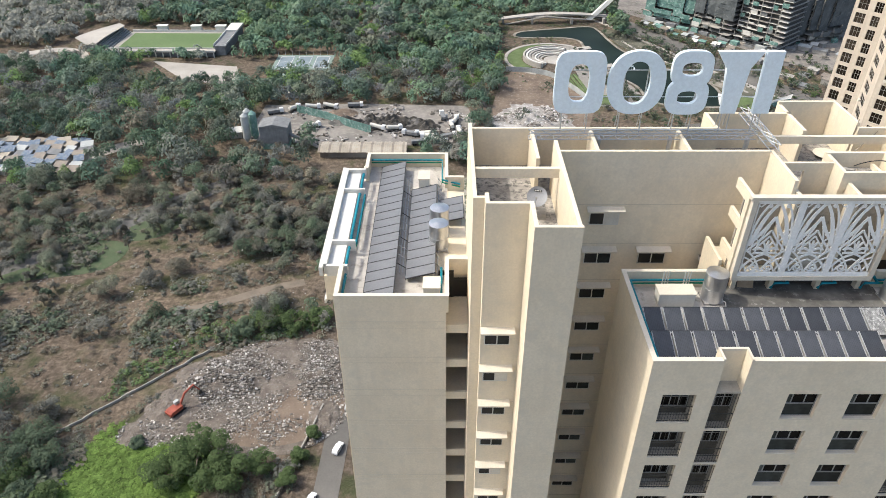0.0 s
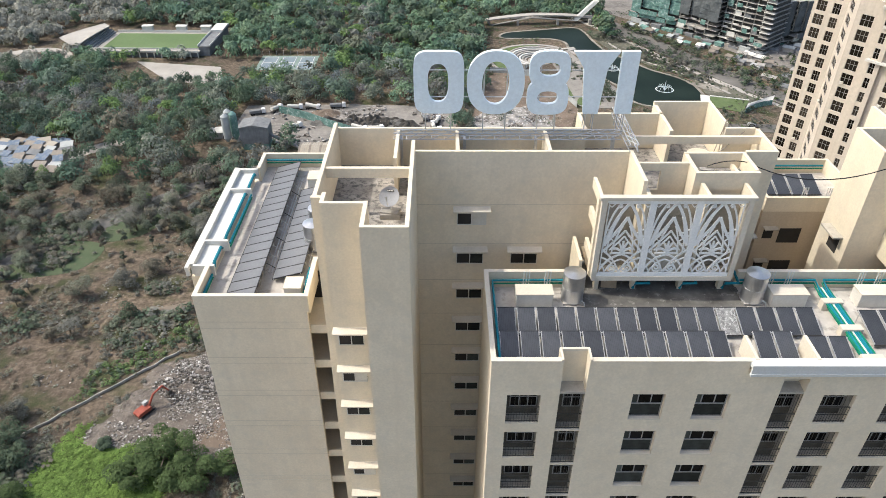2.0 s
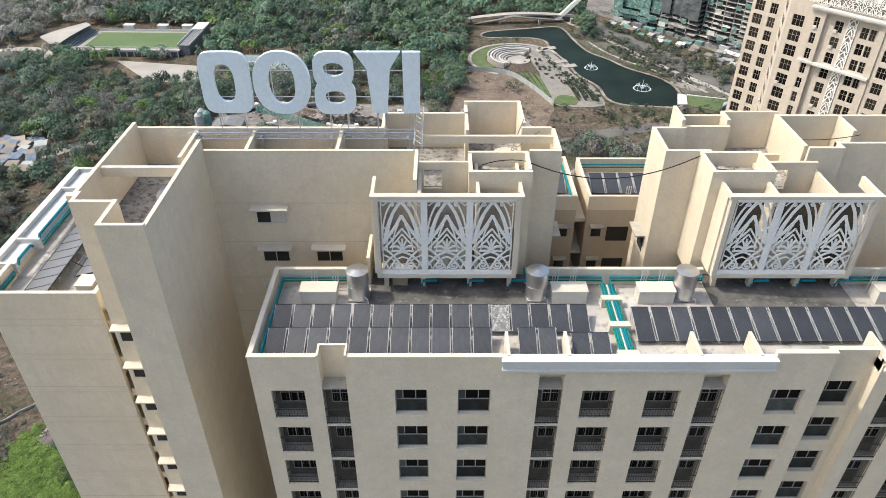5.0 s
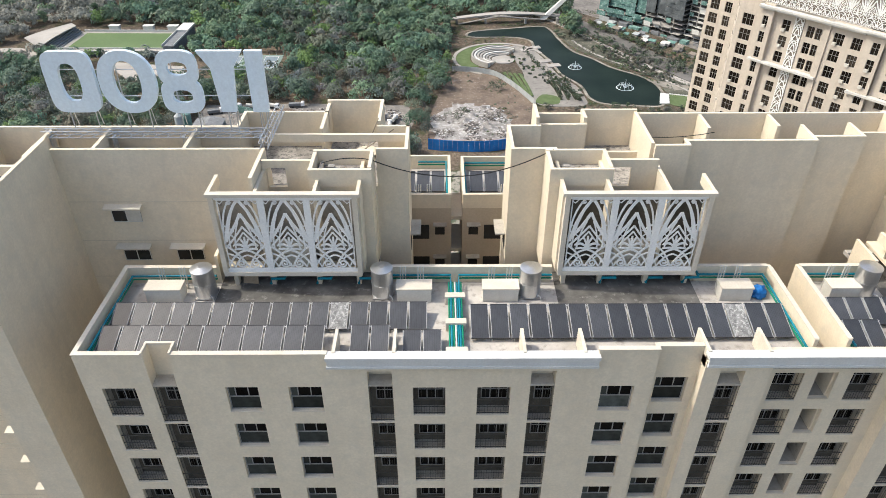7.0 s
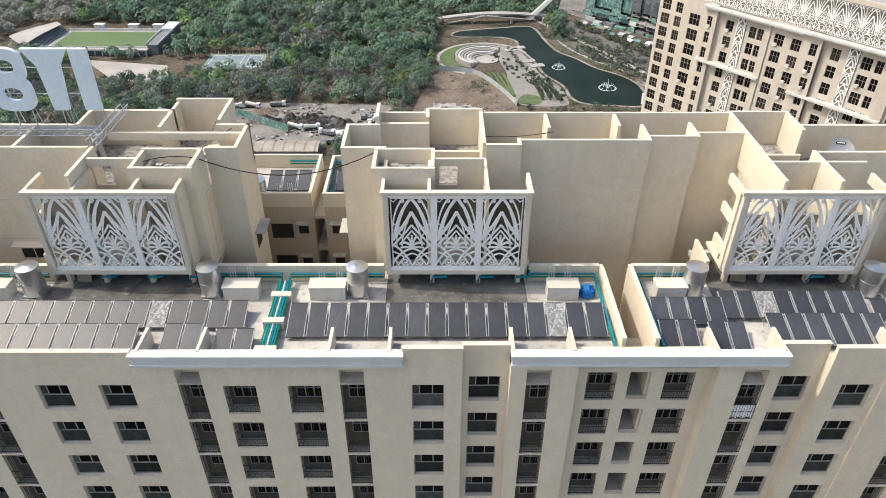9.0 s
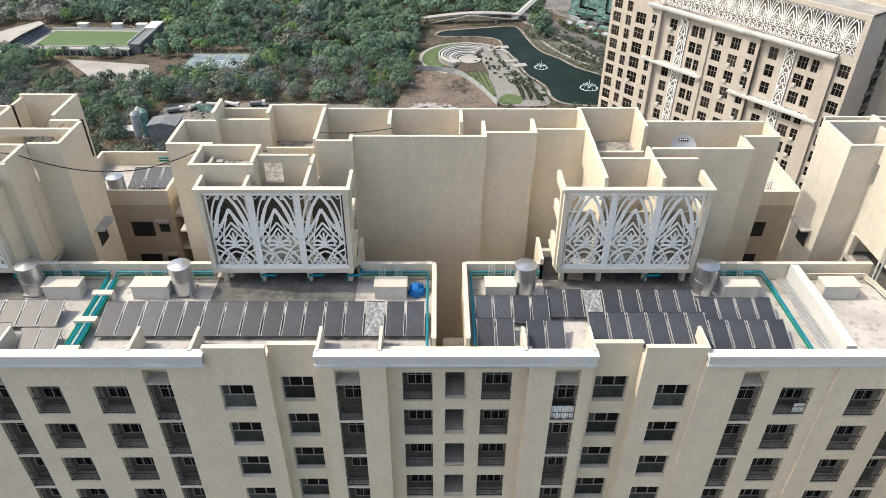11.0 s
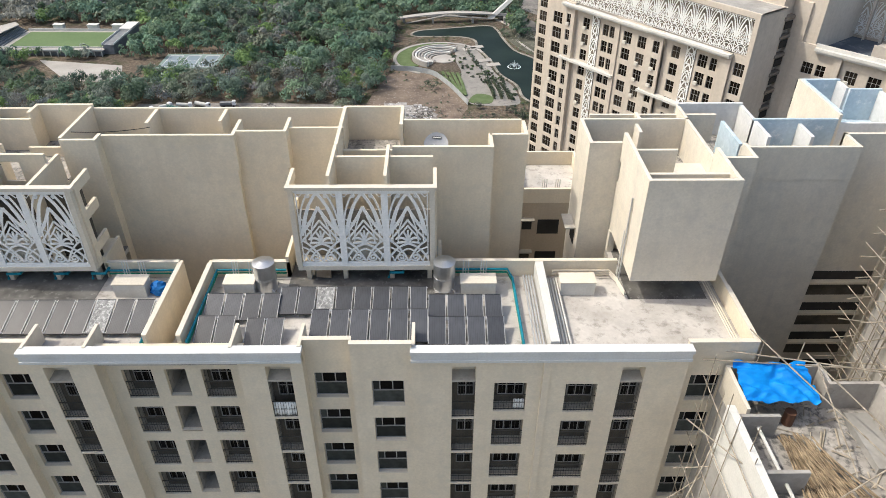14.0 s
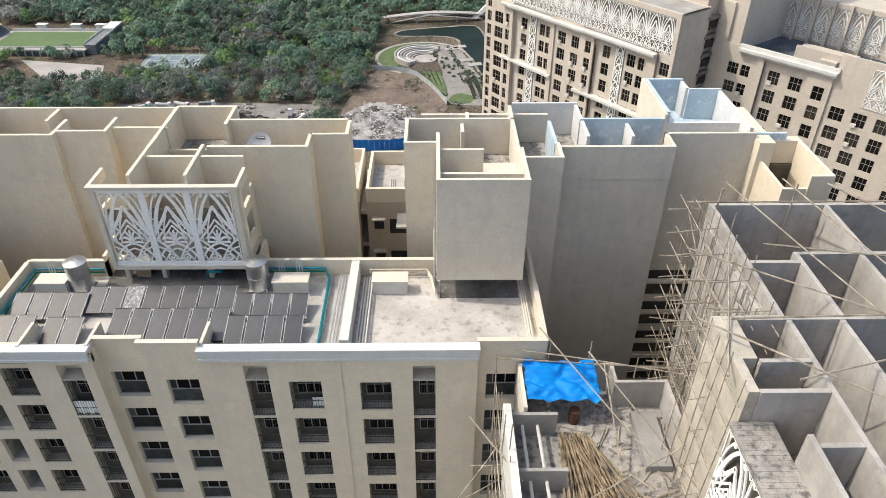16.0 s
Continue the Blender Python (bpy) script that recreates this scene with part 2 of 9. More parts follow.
def stone_material(name, lift):
    m, t, b = material(name, (0.2, 0.18, 0.16), 0.95, 0.0, 0.1)
    g = t.nodes.new("ShaderNodeNewGeometry")
    r = ramp_of(t, [(p, tuple(min(v * lift, 0.72) for v in c)) for p, c in ((0.0, (0.085, 0.075, 0.065)), (0.55, (0.20, 0.185, 0.168)), (0.85, (0.32, 0.30, 0.28)), (1.0, (0.55, 0.53, 0.50)))])
    t.links.new(g.outputs["Random Per Island"], r.inputs[0])
    n = noise_of(t, 3.0, 5.0)
    k = ramp_of(t, [(0.3, (0.75, 0.75, 0.75)), (0.7, (1.0, 1.0, 1.0))])
    t.links.new(n.outputs["Fac"], k.inputs[0])
    t.links.new(mixed(t, "MULTIPLY", 1.0, r.outputs[0], k.outputs[0]), b.inputs["Base Color"])
    return m


M_STONE = stone_material("broken_stone", 1.2)
M_CHIP = stone_material("whitish_rubble_pieces", 1.7)
M_PATH = surface("dirt_track", (0.15, 0.125, 0.098), (0.235, 0.195, 0.155), 0.2, 1.5, 0.95, bump=0.3, dist=0.3)
M_GRAVEL = surface("gravel_yard", (0.14, 0.13, 0.12), (0.29, 0.27, 0.245), 0.06, 1.0, 0.95, stain=(0.33, 0.305, 0.275), stain_at=(0.5, 0.75), bump=0.5, dist=0.4)
M_HEAP = surface("dark_heap", (0.045, 0.042, 0.038), (0.105, 0.098, 0.088), 0.2, 1.5, 0.95, bump=0.8, dist=0.5)
M_DGRAVEL = surface("dark_aggregate", (0.10, 0.10, 0.095), (0.19, 0.18, 0.17), 0.15, 1.5, 0.95, bump=0.6, dist=0.4)
M_ASPHALT = surface("asphalt", (0.10, 0.095, 0.09), (0.19, 0.18, 0.165), 0.05, 2.0, 0.92)
M_PAVE = surface("pale_paving", (0.32, 0.30, 0.27), (0.45, 0.42, 0.38), 0.05, 1.0, 0.9, stain=(0.33, 0.31, 0.28), stain_at=(0.55, 0.75))
# unseen ground tone, set pale to bounce light up the fronts
M_BOUNCE = surface("bounce_paving", (0.25, 0.23, 0.19), (0.38, 0.35, 0.295), 0.03, 1.2, 0.9, stain=(0.07, 0.085, 0.05), stain_at=(0.48, 0.56))
M_DISH = surface("dish_paint", (0.26, 0.27, 0.29), (0.34, 0.35, 0.37), 0.8, 8.0, 0.55, bump=0.0)
M_TURF = surface("sports_turf", (0.10, 0.155, 0.065), (0.14, 0.20, 0.09), 0.02, 0.6, 0.9)
M_LAWN2 = surface("clipped_lawn", (0.085, 0.125, 0.05), (0.135, 0.175, 0.08), 0.2, 1.5, 0.95, bump=0.4, dist=0.2)
M_BED = surface("planted_soil", (0.035, 0.04, 0.025), (0.075, 0.08, 0.05), 0.3, 2.0, 0.95, bump=0.5, dist=0.2)
M_PROM = surface("promenade_paving", (0.22, 0.205, 0.185), (0.33, 0.31, 0.28), 0.07, 1.2, 0.9, stain=(0.16, 0.15, 0.135), stain_at=(0.52, 0.7))
M_BANK = surface("pale_rock_edge", (0.16, 0.145, 0.12), (0.36, 0.33, 0.28), 0.15, 1.0, 0.95, bump=0.6, dist=0.3)
M_SCRUBBANK = surface("dry_bank", (0.07, 0.074, 0.052), (0.15, 0.145, 0.115), 0.07, 0.7, 0.95, stain=(0.26, 0.235, 0.19), stain_at=(0.55, 0.7), bump=0.6, dist=0.4)
M_WHITERUBBLE = surface("whitish_rubble", (0.17, 0.155, 0.14), (0.42, 0.40, 0.375), 0.12, 1.4, 0.95, stain=(0.55, 0.54, 0.52), stain_at=(0.52, 0.66), bump=0.9, dist=0.5)
M_FRESHGRASS = surface("fresh_grass", (0.05, 0.085, 0.022), (0.095, 0.14, 0.036), 0.12, 1.2, 0.95, stain=(0.06, 0.085, 0.03), stain_at=(0.52, 0.7), bump=0.7, dist=0.4)
M_SWAMP = surface("swamp_grass", (0.055, 0.085, 0.045), (0.10, 0.125, 0.07), 0.06, 0.8, 0.95, stain=(0.11, 0.095, 0.07), stain_at=(0.55, 0.7), bump=0.6, dist=0.3)
M_COURT = surface("court_blue", (0.17, 0.22, 0.25), (0.24, 0.29, 0.32), 0.05, 0.8, 0.8)
M_COURTG = surface("court_green", (0.18, 0.25, 0.22), (0.25, 0.32, 0.28), 0.05, 0.8, 0.8)
M_TIN = surface("tin_sheet", (0.17, 0.145, 0.12), (0.33, 0.29, 0.245), 0.15, 1.0, 0.6, stain=(0.40, 0.30, 0.2), stain_at=(0.58, 0.75))
M_TINPALE = surface("pale_tin_sheet", (0.30, 0.265, 0.215), (0.44, 0.40, 0.335), 0.15, 1.0, 0.6, stain=(0.36, 0.28, 0.19), stain_at=(0.56, 0.75))
M_TINB = surface("blue_tin_sheet", (0.08, 0.12, 0.18), (0.18, 0.23, 0.30), 0.2, 1.0, 0.6, stain=(0.27, 0.27, 0.255), stain_at=(0.5, 0.7))
M_NET = surface("green_netting", (0.09, 0.19, 0.165), (0.20, 0.34, 0.305), 0.15, 1.2, 0.8, stain=(0.45, 0.55, 0.52), stain_at=(0.52, 0.72))
M_DARKNET = surface("dark_netting", (0.075, 0.085, 0.09), (0.15, 0.165, 0.17), 0.12, 1.0, 0.85, streak=(0.06, 0.065, 0.07), stain=(0.22, 0.235, 0.235), stain_at=(0.56, 0.75))
# near black that paints the shade inside the unfinished blocks
M_SHADE = surface("core_shade", (0.05, 0.05, 0.05), (0.10, 0.10, 0.098), 0.3, 2.0, 0.9)
M_BLUESHEET = surface("blue_sheet_fence", (0.01, 0.13, 0.40), (0.02, 0.20, 0.55), 0.2, 1.0, 0.6)
M_GREYSHEET = surface("grey_sheet_fence", (0.33, 0.35, 0.35), (0.48, 0.50, 0.49), 0.2, 1.0, 0.6)
M_ORANGE = surface("faded_red_paint", (0.26, 0.06, 0.04), (0.40, 0.11, 0.075), 0.6, 5.0, 0.5)
M_CARWHITE = surface("white_car_paint", (0.74, 0.74, 0.73), (0.8, 0.8, 0.8), 0.6, 5.0, 0.3, bump=0.0)
M_WATER = surface("pond_water", (0.010, 0.018, 0.015), (0.022, 0.034, 0.028), 0.04, 0.8, 0.35, spec=0.03, bump=0.3, dist=0.08)
M_FOAM = surface("fountain_foam", (0.65, 0.72, 0.74), (0.85, 0.88, 0.9), 0.8, 3.0, 0.6)

# ---- builders ----
class Mesher:
    """Collects boxes, prisms, tubes and faces and turns them into one mesh."""

    def __init__(self):
        self.v, self.f, self.mi, self.cur = [], [], [], 0

    def add(self, verts, faces):
        n = len(self.v)
        self.v.extend(verts)
        for f in faces:
            self.f.append(tuple(i + n for i in f))
            self.mi.append(self.cur)
        return self

    def box(self, x0, y0, z0, x1, y1, z1):
        x0, x1, y0, y1, z0, z1 = min(x0, x1), max(x0, x1), min(y0, y1), max(y0, y1), min(z0, z1), max(z0, z1)
        return self.add([(x0, y0, z0), (x1, y0, z0), (x1, y1, z0), (x0, y1, z0), (x0, y0, z1), (x1, y0, z1), (x1, y1, z1), (x0, y1, z1)],
                        [(0, 3, 2, 1), (4, 5, 6, 7), (0, 1, 5, 4), (1, 2, 6, 5), (2, 3, 7, 6), (3, 0, 4, 7)])

    def prism(self, pts, z0, z1):
        """An upright prism over a counter-clockwise outline."""
        n = len(pts)
        v = [(x, y, z0) for x, y in pts] + [(x, y, z1) for x, y in pts]
        return self.add(v, [tuple(range(n))[::-1], tuple(range(n, 2 * n))] + [(i, (i + 1) % n, n + (i + 1) % n, n + i) for i in range(n)])

    def slab(self, pts, y0, y1):
        """A plate over an outline in x and z, between two depths."""
        n = len(pts)
        v = [(x, y0, z) for x, z in pts] + [(x, y1, z) for x, z in pts]
        return self.add(v, [tuple(range(n)), tuple(range(n, 2 * n))[::-1]] + [((i + 1) % n, i, n + i, n + (i + 1) % n) for i in range(n)])

    def cyl(self, x, y, z0, z1, r, n=20, r1=None):
        r1 = r if r1 is None else r1
        a = [2 * math.pi * i / n for i in range(n)]
        v = [(x + r * math.cos(t), y + r * math.sin(t), z0) for t in a] + [(x + r1 * math.cos(t), y + r1 * math.sin(t), z1) for t in a]
        return self.add(v, [tuple(range(n))[::-1], tuple(range(n, 2 * n))] + [(i, (i + 1) % n, n + (i + 1) % n, n + i) for i in range(n)])

    def tube(self, pts, r, n=6, taper=1.0):
        """A round bar along a polyline."""
        pts = [Vector(p) for p in pts]
        rings, m = [], len(pts)
        for i, p in enumerate(pts):
            d = (pts[min(i + 1, m - 1)] - pts[max(i - 1, 0)]).normalized()
            u = d.orthogonal().normalized() if abs(d.z) > 0.95 else d.cross(Vector((0, 0, 1))).normalized()
            w = d.cross(u)
            rr = r * (1 + (taper - 1) * i / max(m - 1, 1))
            rings.append([tuple(p + rr * (math.cos(2 * math.pi * k / n) * u + math.sin(2 * math.pi * k / n) * w)) for k in range(n)])
        v = [q for ring in rings for q in ring]
        f = [(i * n + k, i * n + (k + 1) % n, (i + 1) * n + (k + 1) % n, (i + 1) * n + k) for i in range(m - 1) for k in range(n)]
        f += [tuple(range(n))[::-1], tuple(range((m - 1) * n, m * n))]
        return self.add(v, f)

    def strip(self, pts, width, y0, y1):
        """A flat bar of even width along a polyline in x and z."""
        m = len(pts)
        left, right = [], []
        for i in range(m):
            ax, az = pts[max(i - 1, 0)]
            bx, bz = pts[min(i + 1, m - 1)]
            d = math.hypot(bx - ax, bz - az) or 1.0
            nx, nz = -(bz - az) / d * width / 2, (bx - ax) / d * width / 2
            left.append((pts[i][0] + nx, pts[i][1] + nz))
            right.append((pts[i][0] - nx, pts[i][1] - nz))
        v = [(x, y0, z) for x, z in left] + [(x, y0, z) for x, z in right] + [(x, y1, z) for x, z in left] + [(x, y1, z) for x, z in right]
        f = []
        for i in range(m - 1):
            f += [(m + i, m + i + 1, i + 1, i), (i, i + 1, 2 * m + i + 1, 2 * m + i), (m + i + 1, m + i, 3 * m + i, 3 * m + i + 1)]
        f += [(0, 2 * m, 3 * m, m), (m - 1, 2 * m - 1, 4 * m - 1, 3 * m - 1)]
        return self.add(v, f)

    def mesh(self, name, *mats, smooth=False):
        me = bpy.data.meshes.new(name)
        me.from_pydata(self.v, [], self.f)
        for m in mats:
            me.materials.append(m)
        if len(mats) > 1:
            me.polygons.foreach_set("material_index", self.mi)
        if smooth:
            me.polygons.foreach_set("use_smooth", [True] * len(self.f))
        me.update()
        return me


def part(name, mb, mat, parent, label="", smooth=False):
    """One mesh object under a thing or a part."""
    me = mb if isinstance(mb, bpy.types.Mesh) else mb.mesh(name, *(mat if isinstance(mat, tuple) else (mat,)), smooth=smooth)
    ob = new(name, me)
    ob.parent = parent
    return tagged(ob, label)


def thing(name, label, category, group="", kind="", at=None):
    ob = new(name)
    ob.empty_display_size = 0.2
    if at:
        ob.matrix_basis = at if isinstance(at, Matrix) else Matrix.Translation(at)
    return tagged(ob, label, category, group, kind)


def solid(name, mb, mat, label, category, group="", kind="", smooth=False):
    """A thing that is a single mesh."""
    me = mb if isinstance(mb, bpy.types.Mesh) else mb.mesh(name, *(mat if isinstance(mat, tuple) else (mat,)), smooth=smooth)
    return tagged(new(name, me), label, category, group, kind)

# ---- the long apartment building: walls, roof, windows ----
ZP, ZF, FLOOR = 136.05, 134.9, 3.0
ZT, ZTF = 142.5, 139.9
building = thing("apartment_building", "cream painted apartment slab block with roof terraces and tower heads", "building")


def wall_with_holes(mb, x0, x1, y0, y1, z0, z1, holes):
    """A wall along x, split into blocks round rectangular openings."""
    xs = sorted({x0, x1, *[min(max(h[i], x0), x1) for h in holes for i in (0, 1)]})
    for a, b in zip(xs, xs[1:]):
        zs = [z0]
        for h in sorted((h for h in holes if h[0] < b - 1e-6 and h[1] > a + 1e-6), key=lambda h: h[2]):
            zs += [h[2], h[3]]
        zs.append(z1)
        for za, zb in zip(zs[::2], zs[1::2]):
            if zb - za > 1e-4:
                mb.box(a, y0, za, b, y1, zb)
    return mb


def pieces(name, mb, mat, parent, label=""):
    """Each box of a builder as a part of its own."""
    for i in range(0, len(mb.v), 8):
        part(name, Mesher().box(*mb.v[i], *mb.v[i + 6]), mat, parent, label)


WINDOW_MESHES = {}


def window_meshes(kind, w, h):
    """Meshes for a window of one kind and size; origin at the top left corner of the opening, on the wall's face."""
    key = (kind, round(w, 2), round(h, 2))
    if key in WINDOW_MESHES:
        return WINDOW_MESHES[key]
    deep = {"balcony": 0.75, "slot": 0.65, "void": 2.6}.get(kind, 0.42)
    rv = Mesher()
    # back and cheeks get darker tones in place of shade
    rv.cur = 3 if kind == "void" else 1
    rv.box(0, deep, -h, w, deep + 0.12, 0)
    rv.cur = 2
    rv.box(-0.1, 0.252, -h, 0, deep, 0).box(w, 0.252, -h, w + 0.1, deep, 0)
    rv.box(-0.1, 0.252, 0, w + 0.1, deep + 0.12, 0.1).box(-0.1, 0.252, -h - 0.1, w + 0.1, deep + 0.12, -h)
    fr, panes, rail, sill = Mesher(), [], Mesher(), Mesher()
    if kind in ("balcony", "slot"):
        xa, xb, za, zb, t = 0.14 * w, 0.97 * w, -1.6, -0.3, 0.055
        if kind == "slot":
            xa, xb = 0.25 * w, 0.98 * w
        y = deep - 0.07
        fr.box(xa, y, za, xb, y + 0.06, za + t).box(xa, y, zb - t, xb, y + 0.06, zb).box(xa, y, -0.86, xb, y + 0.06, -0.81)
        n = 3 if kind == "balcony" else 2
        for i in range(n + 1):
            x = xa + (xb - xa - t) * i / n
            fr.box(x, y, za, x + t, y + 0.06, zb)
        for i in range(n):
            a = xa + t + (xb - xa - t) * i / n
            p = Mesher().box(a, y + 0.025, za + t, a + (xb - xa - t) / n - t, y + 0.035, zb - t)
            panes.append((p.mesh("pane", M_GLASS), "dark window pane"))
        top = -h + 1.2
        rail.box(0, 0.06, top, w, 0.11, top + 0.05).box(0, 0.06, -h + 0.08, w, 0.11, -h + 0.12).box(0, 0.07, (top - h) / 2, w, 0.1, (top - h) / 2 + 0.03)
        k = max(int(w / 0.15), 2)
        for i in range(k + 1):
            x = (w - 0.016) * i / k
            rail.box(x, 0.075, -h + 0.02, x + 0.016, 0.09, 0 if kind == "slot" or i % 2 else top)
        sill.box(-0.02, -0.012, -h - 0.04, w + 0.02, 0.2, -h + 0.02)
    elif kind == "plain":
        t, y = 0.055, 0.24
        fr.box(0, y, -h, w, y + 0.08, -h + t).box(0, y, -t, w, y + 0.08, 0).box(0, y - 0.03, -0.47 * h - 0.05, w, y + 0.08, -0.47 * h)
        cuts = [0, 0.22 * w, 0.62 * w, w - t]
        for x in cuts:
            fr.box(x, y, -0.47 * h, x + t, y + 0.08, 0)
        fr.box(0, y, -h, t, y + 0.08, 0).box(w - t, y, -h, w, y + 0.08, 0)
        for i, (a, b) in enumerate(zip(cuts, cuts[1:])):
            p = Mesher().box(a + t, y + 0.03, -0.47 * h, b, y + 0.04, -t)
            panes.append((p.mesh("pane", M_GLASS2 if i == 0 else M_GLASS), "obscured pane" if i == 0 else "dark window pane"))
        p = Mesher().box(t, y + 0.03, -h + t, w - t, y + 0.04, -0.47 * h - 0.05)
        panes.append((p.mesh("pane", M_GLASS2), "grey obscured lower pane"))
        sill.box(-0.03, -0.02, -h - 0.04, w + 0.03, 0.2, -h + 0.02)
    else:
        sill.box(-0.02, 0.0, -h - 0.05, w + 0.02, 0.2, -h + 0.02)
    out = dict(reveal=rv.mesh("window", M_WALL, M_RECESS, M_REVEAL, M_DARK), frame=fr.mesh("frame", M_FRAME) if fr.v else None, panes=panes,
               rail=rail.mesh("railing", M_RAIL) if rail.v else None, sill=sill.mesh("sill", M_CAP))
    WINDOW_MESHES[key] = out
    return out


def put_window(kind, x, y, z, w, h, parent=None):
    ms = window_meshes(kind, w, h)
    win = part("window", ms["reveal"], None, parent or building)
    win.matrix_basis = Matrix.Translation((x, y, z))
    for nm in ("frame", "rail", "sill"):
        if ms[nm]:
            piece = part({"rail": "railing"}.get(nm, nm), ms[nm], None, win, {"rail": "dark metal railing bars", "sill": "pale sill", "frame": "grey metal frame"}[nm])
            if nm == "rail":
                tagged(piece, "dark metal railing bars", kind="stuff")
    for p, lab in ms["panes"]:
        part("pane", p, None, win, lab)
    return win


# bays of the long front: x from, x to, depth of the face
BAYS = [
    (16.25, 29.9, 26.2), (29.9, 44.5, 26.195), (44.5, 47.75, 26.2), (47.75, 50.4, 26.85), (50.4, 54.1, 26.15), (54.1, 61.8, 27.0),
    (61.8, 65.3, 26.15), (65.3, 67.9, 26.85), (67.9, 71.2, 26.2), (71.2, 78.6, 26.05), (78.6, 86.2, 25.95), (86.2, 90.0, 26.5),
]
# columns of openings: kind, x, width
OPENINGS = [
    ("balcony", 17.2, 1.85), ("slot", 20.05, 1.38), ("plain", 24.05, 1.8), ("plain", 27.55, 1.82),
    ("slot", 31.98, 1.36), ("balcony", 34.45, 1.82), ("balcony", 38.05, 1.85), ("slot", 40.98, 1.36),
    ("plain", 44.95, 1.82), ("plain", 48.15, 1.8), ("slot", 51.3, 1.36), ("balcony", 54.9, 1.68), ("void", 57.3, 1.2), ("balcony", 59.35, 1.68),
    ("slot", 63.25, 1.36), ("plain", 65.65, 1.84), ("plain", 68.95, 1.8), ("slot", 73.4, 1.3), ("balcony", 75.75, 1.8),
    ("balcony", 79.7, 1.75), ("slot", 82.65, 1.25), ("plain", 86.75, 1.75),
]
CORNICES = [(29.9, 44.5, 25.98), (50.4, 65.3, 25.98), (71.2, 86.25, 25.95)]
SIZES = {"balcony": (133.53, 2.25), "slot": (133.6, 2.88), "plain": (133.6, 1.98), "void": (133.55, 2.1)}
ROWS_OF_WINDOWS = 9


def bay_rise(x):
    """The two bays between the cornices stand a little higher than the rest."""
    return 0.27 if round(x, 1) in (44.5, 67.9) else -0.1 if round(x, 1) == 47.8 else 0.0


for bx0, bx1, by in BAYS:
    holes, mine = [], [o for o in OPENINGS if bx0 <= o[1] < bx1]
    has_cornice = any(c[0] - 0.01 <= bx0 and bx1 <= c[1] + 0.01 for c in CORNICES)
    top = 135.5 if has_cornice else ZP + bay_rise(bx0)
    for kind, x, w in mine:
        zt, h = SIZES[kind]
        zt += 0.22 if bx0 == 54.1 else 0.0
        for k in range(ROWS_OF_WINDOWS):
            holes.append((x, x + w, zt - h - FLOOR * k, zt - FLOOR * k))
            put_window(kind, x, by, zt - FLOOR * k, w, h)
        if kind == "slot":
            holes.append((x, x + w, zt, 134.78 if has_cornice else top))
    mb = wall_with_holes(Mesher(), bx0, bx1, by, by + 0.25, 60.0, top, holes)
    part("wall", mb, M_WALL, building)
    part("wall_base", Mesher().box(bx0, by, 0, bx1, by + 0.25, 60.0), M_WALL, building)
    for kind, x, w in mine:
        if kind == "slot":
            # the open head of the slot: a sloping shelf between pale cheeks
            d = 0.8
            head = Mesher()
            lid = 134.78 if has_cornice else top - 0.005
            head.box(x, by + d, 133.6, x + w, by + d + 0.15, lid).box(x - 0.12, by + 0.25, 133.6, x, by + d + 0.15, lid).box(x + w, by + 0.25, 133.6, x + w + 0.12, by + d + 0.15, lid)
            if has_cornice:
                head.box(x - 0.12, by + 0.25, lid, x + w + 0.12, max(by + d + 0.15, 27.16), ZF - 0.004)
            hd = part("slot_head", head, M_WALL, building, "pale recess over a column of openings")
            hood = Mesher()
            hood.add([(x, by + 0.02, 133.72), (x + w, by + 0.02, 133.72), (x + w, by + d, 133.8), (x, by + d, 133.8),
                      (x, by + 0.02, 133.6), (x + w, by + 0.02, 133.6), (x + w, by + d, 133.6), (x, by + d, 133.6)],
                     [(0, 1, 2, 3), (4, 7, 6, 5), (0, 4, 5, 1), (1, 5, 6, 2), (2, 6, 7, 3), (3, 7, 4, 0)])
            part("window_hood", hood, M_AWNING, hd, "weathered concrete shelf")
# returns where the face steps in or out
for (a0, a1, ay), (b0, b1, b_y) in zip(BAYS, BAYS[1:]):
    if abs(ay - b_y) > 0.01:
        lo, hi = min(ay, b_y), max(ay, b_y)
        x = a1 if ay < b_y else a1
        part("wall_return", Mesher().box(x - 0.2 if ay < b_y else x, lo + 0.25, 0, x if ay < b_y else x + 0.2, hi + 0.25, 135.5), M_WALL, building)
# pilaster between the two halves of the last cornice bay
part("pilaster", Mesher().box(78.35, 25.9, 0, 78.75, 26.05, 135.2), M_WALL, building)
# raised rim round the notch over the second column
part("notch", Mesher().box(19.93, 26.2, ZP, 20.05, 27.15, ZP + 0.14).box(21.43, 26.2, ZP, 21.55, 27.15, ZP + 0.14).box(20.05, 27.0, ZP, 21.43, 27.15, ZP + 0.14), M_CAP, building, "cream rim round an open notch")

# end walls, back walls
ends = Mesher()
ends.box(16.25, 26.45, 0, 16.47, 34.2, ZP).box(89.78, 26.75, 0, 90.0, 37.0, ZP)
pieces("end_wall", ends, M_WALL, building)
back = Mesher()
for x0, x1 in ((16.47, 22.0), (31.9, 43.0), (52.0, 56.55)):
    back.box(x0, 33.98, 0, x1, 34.2, ZP)
for x0, x1 in ((58.6, 63.4), (72.9, 83.9)):
    back.box(x0, 33.98, 0, x1, 34.2, ZP)
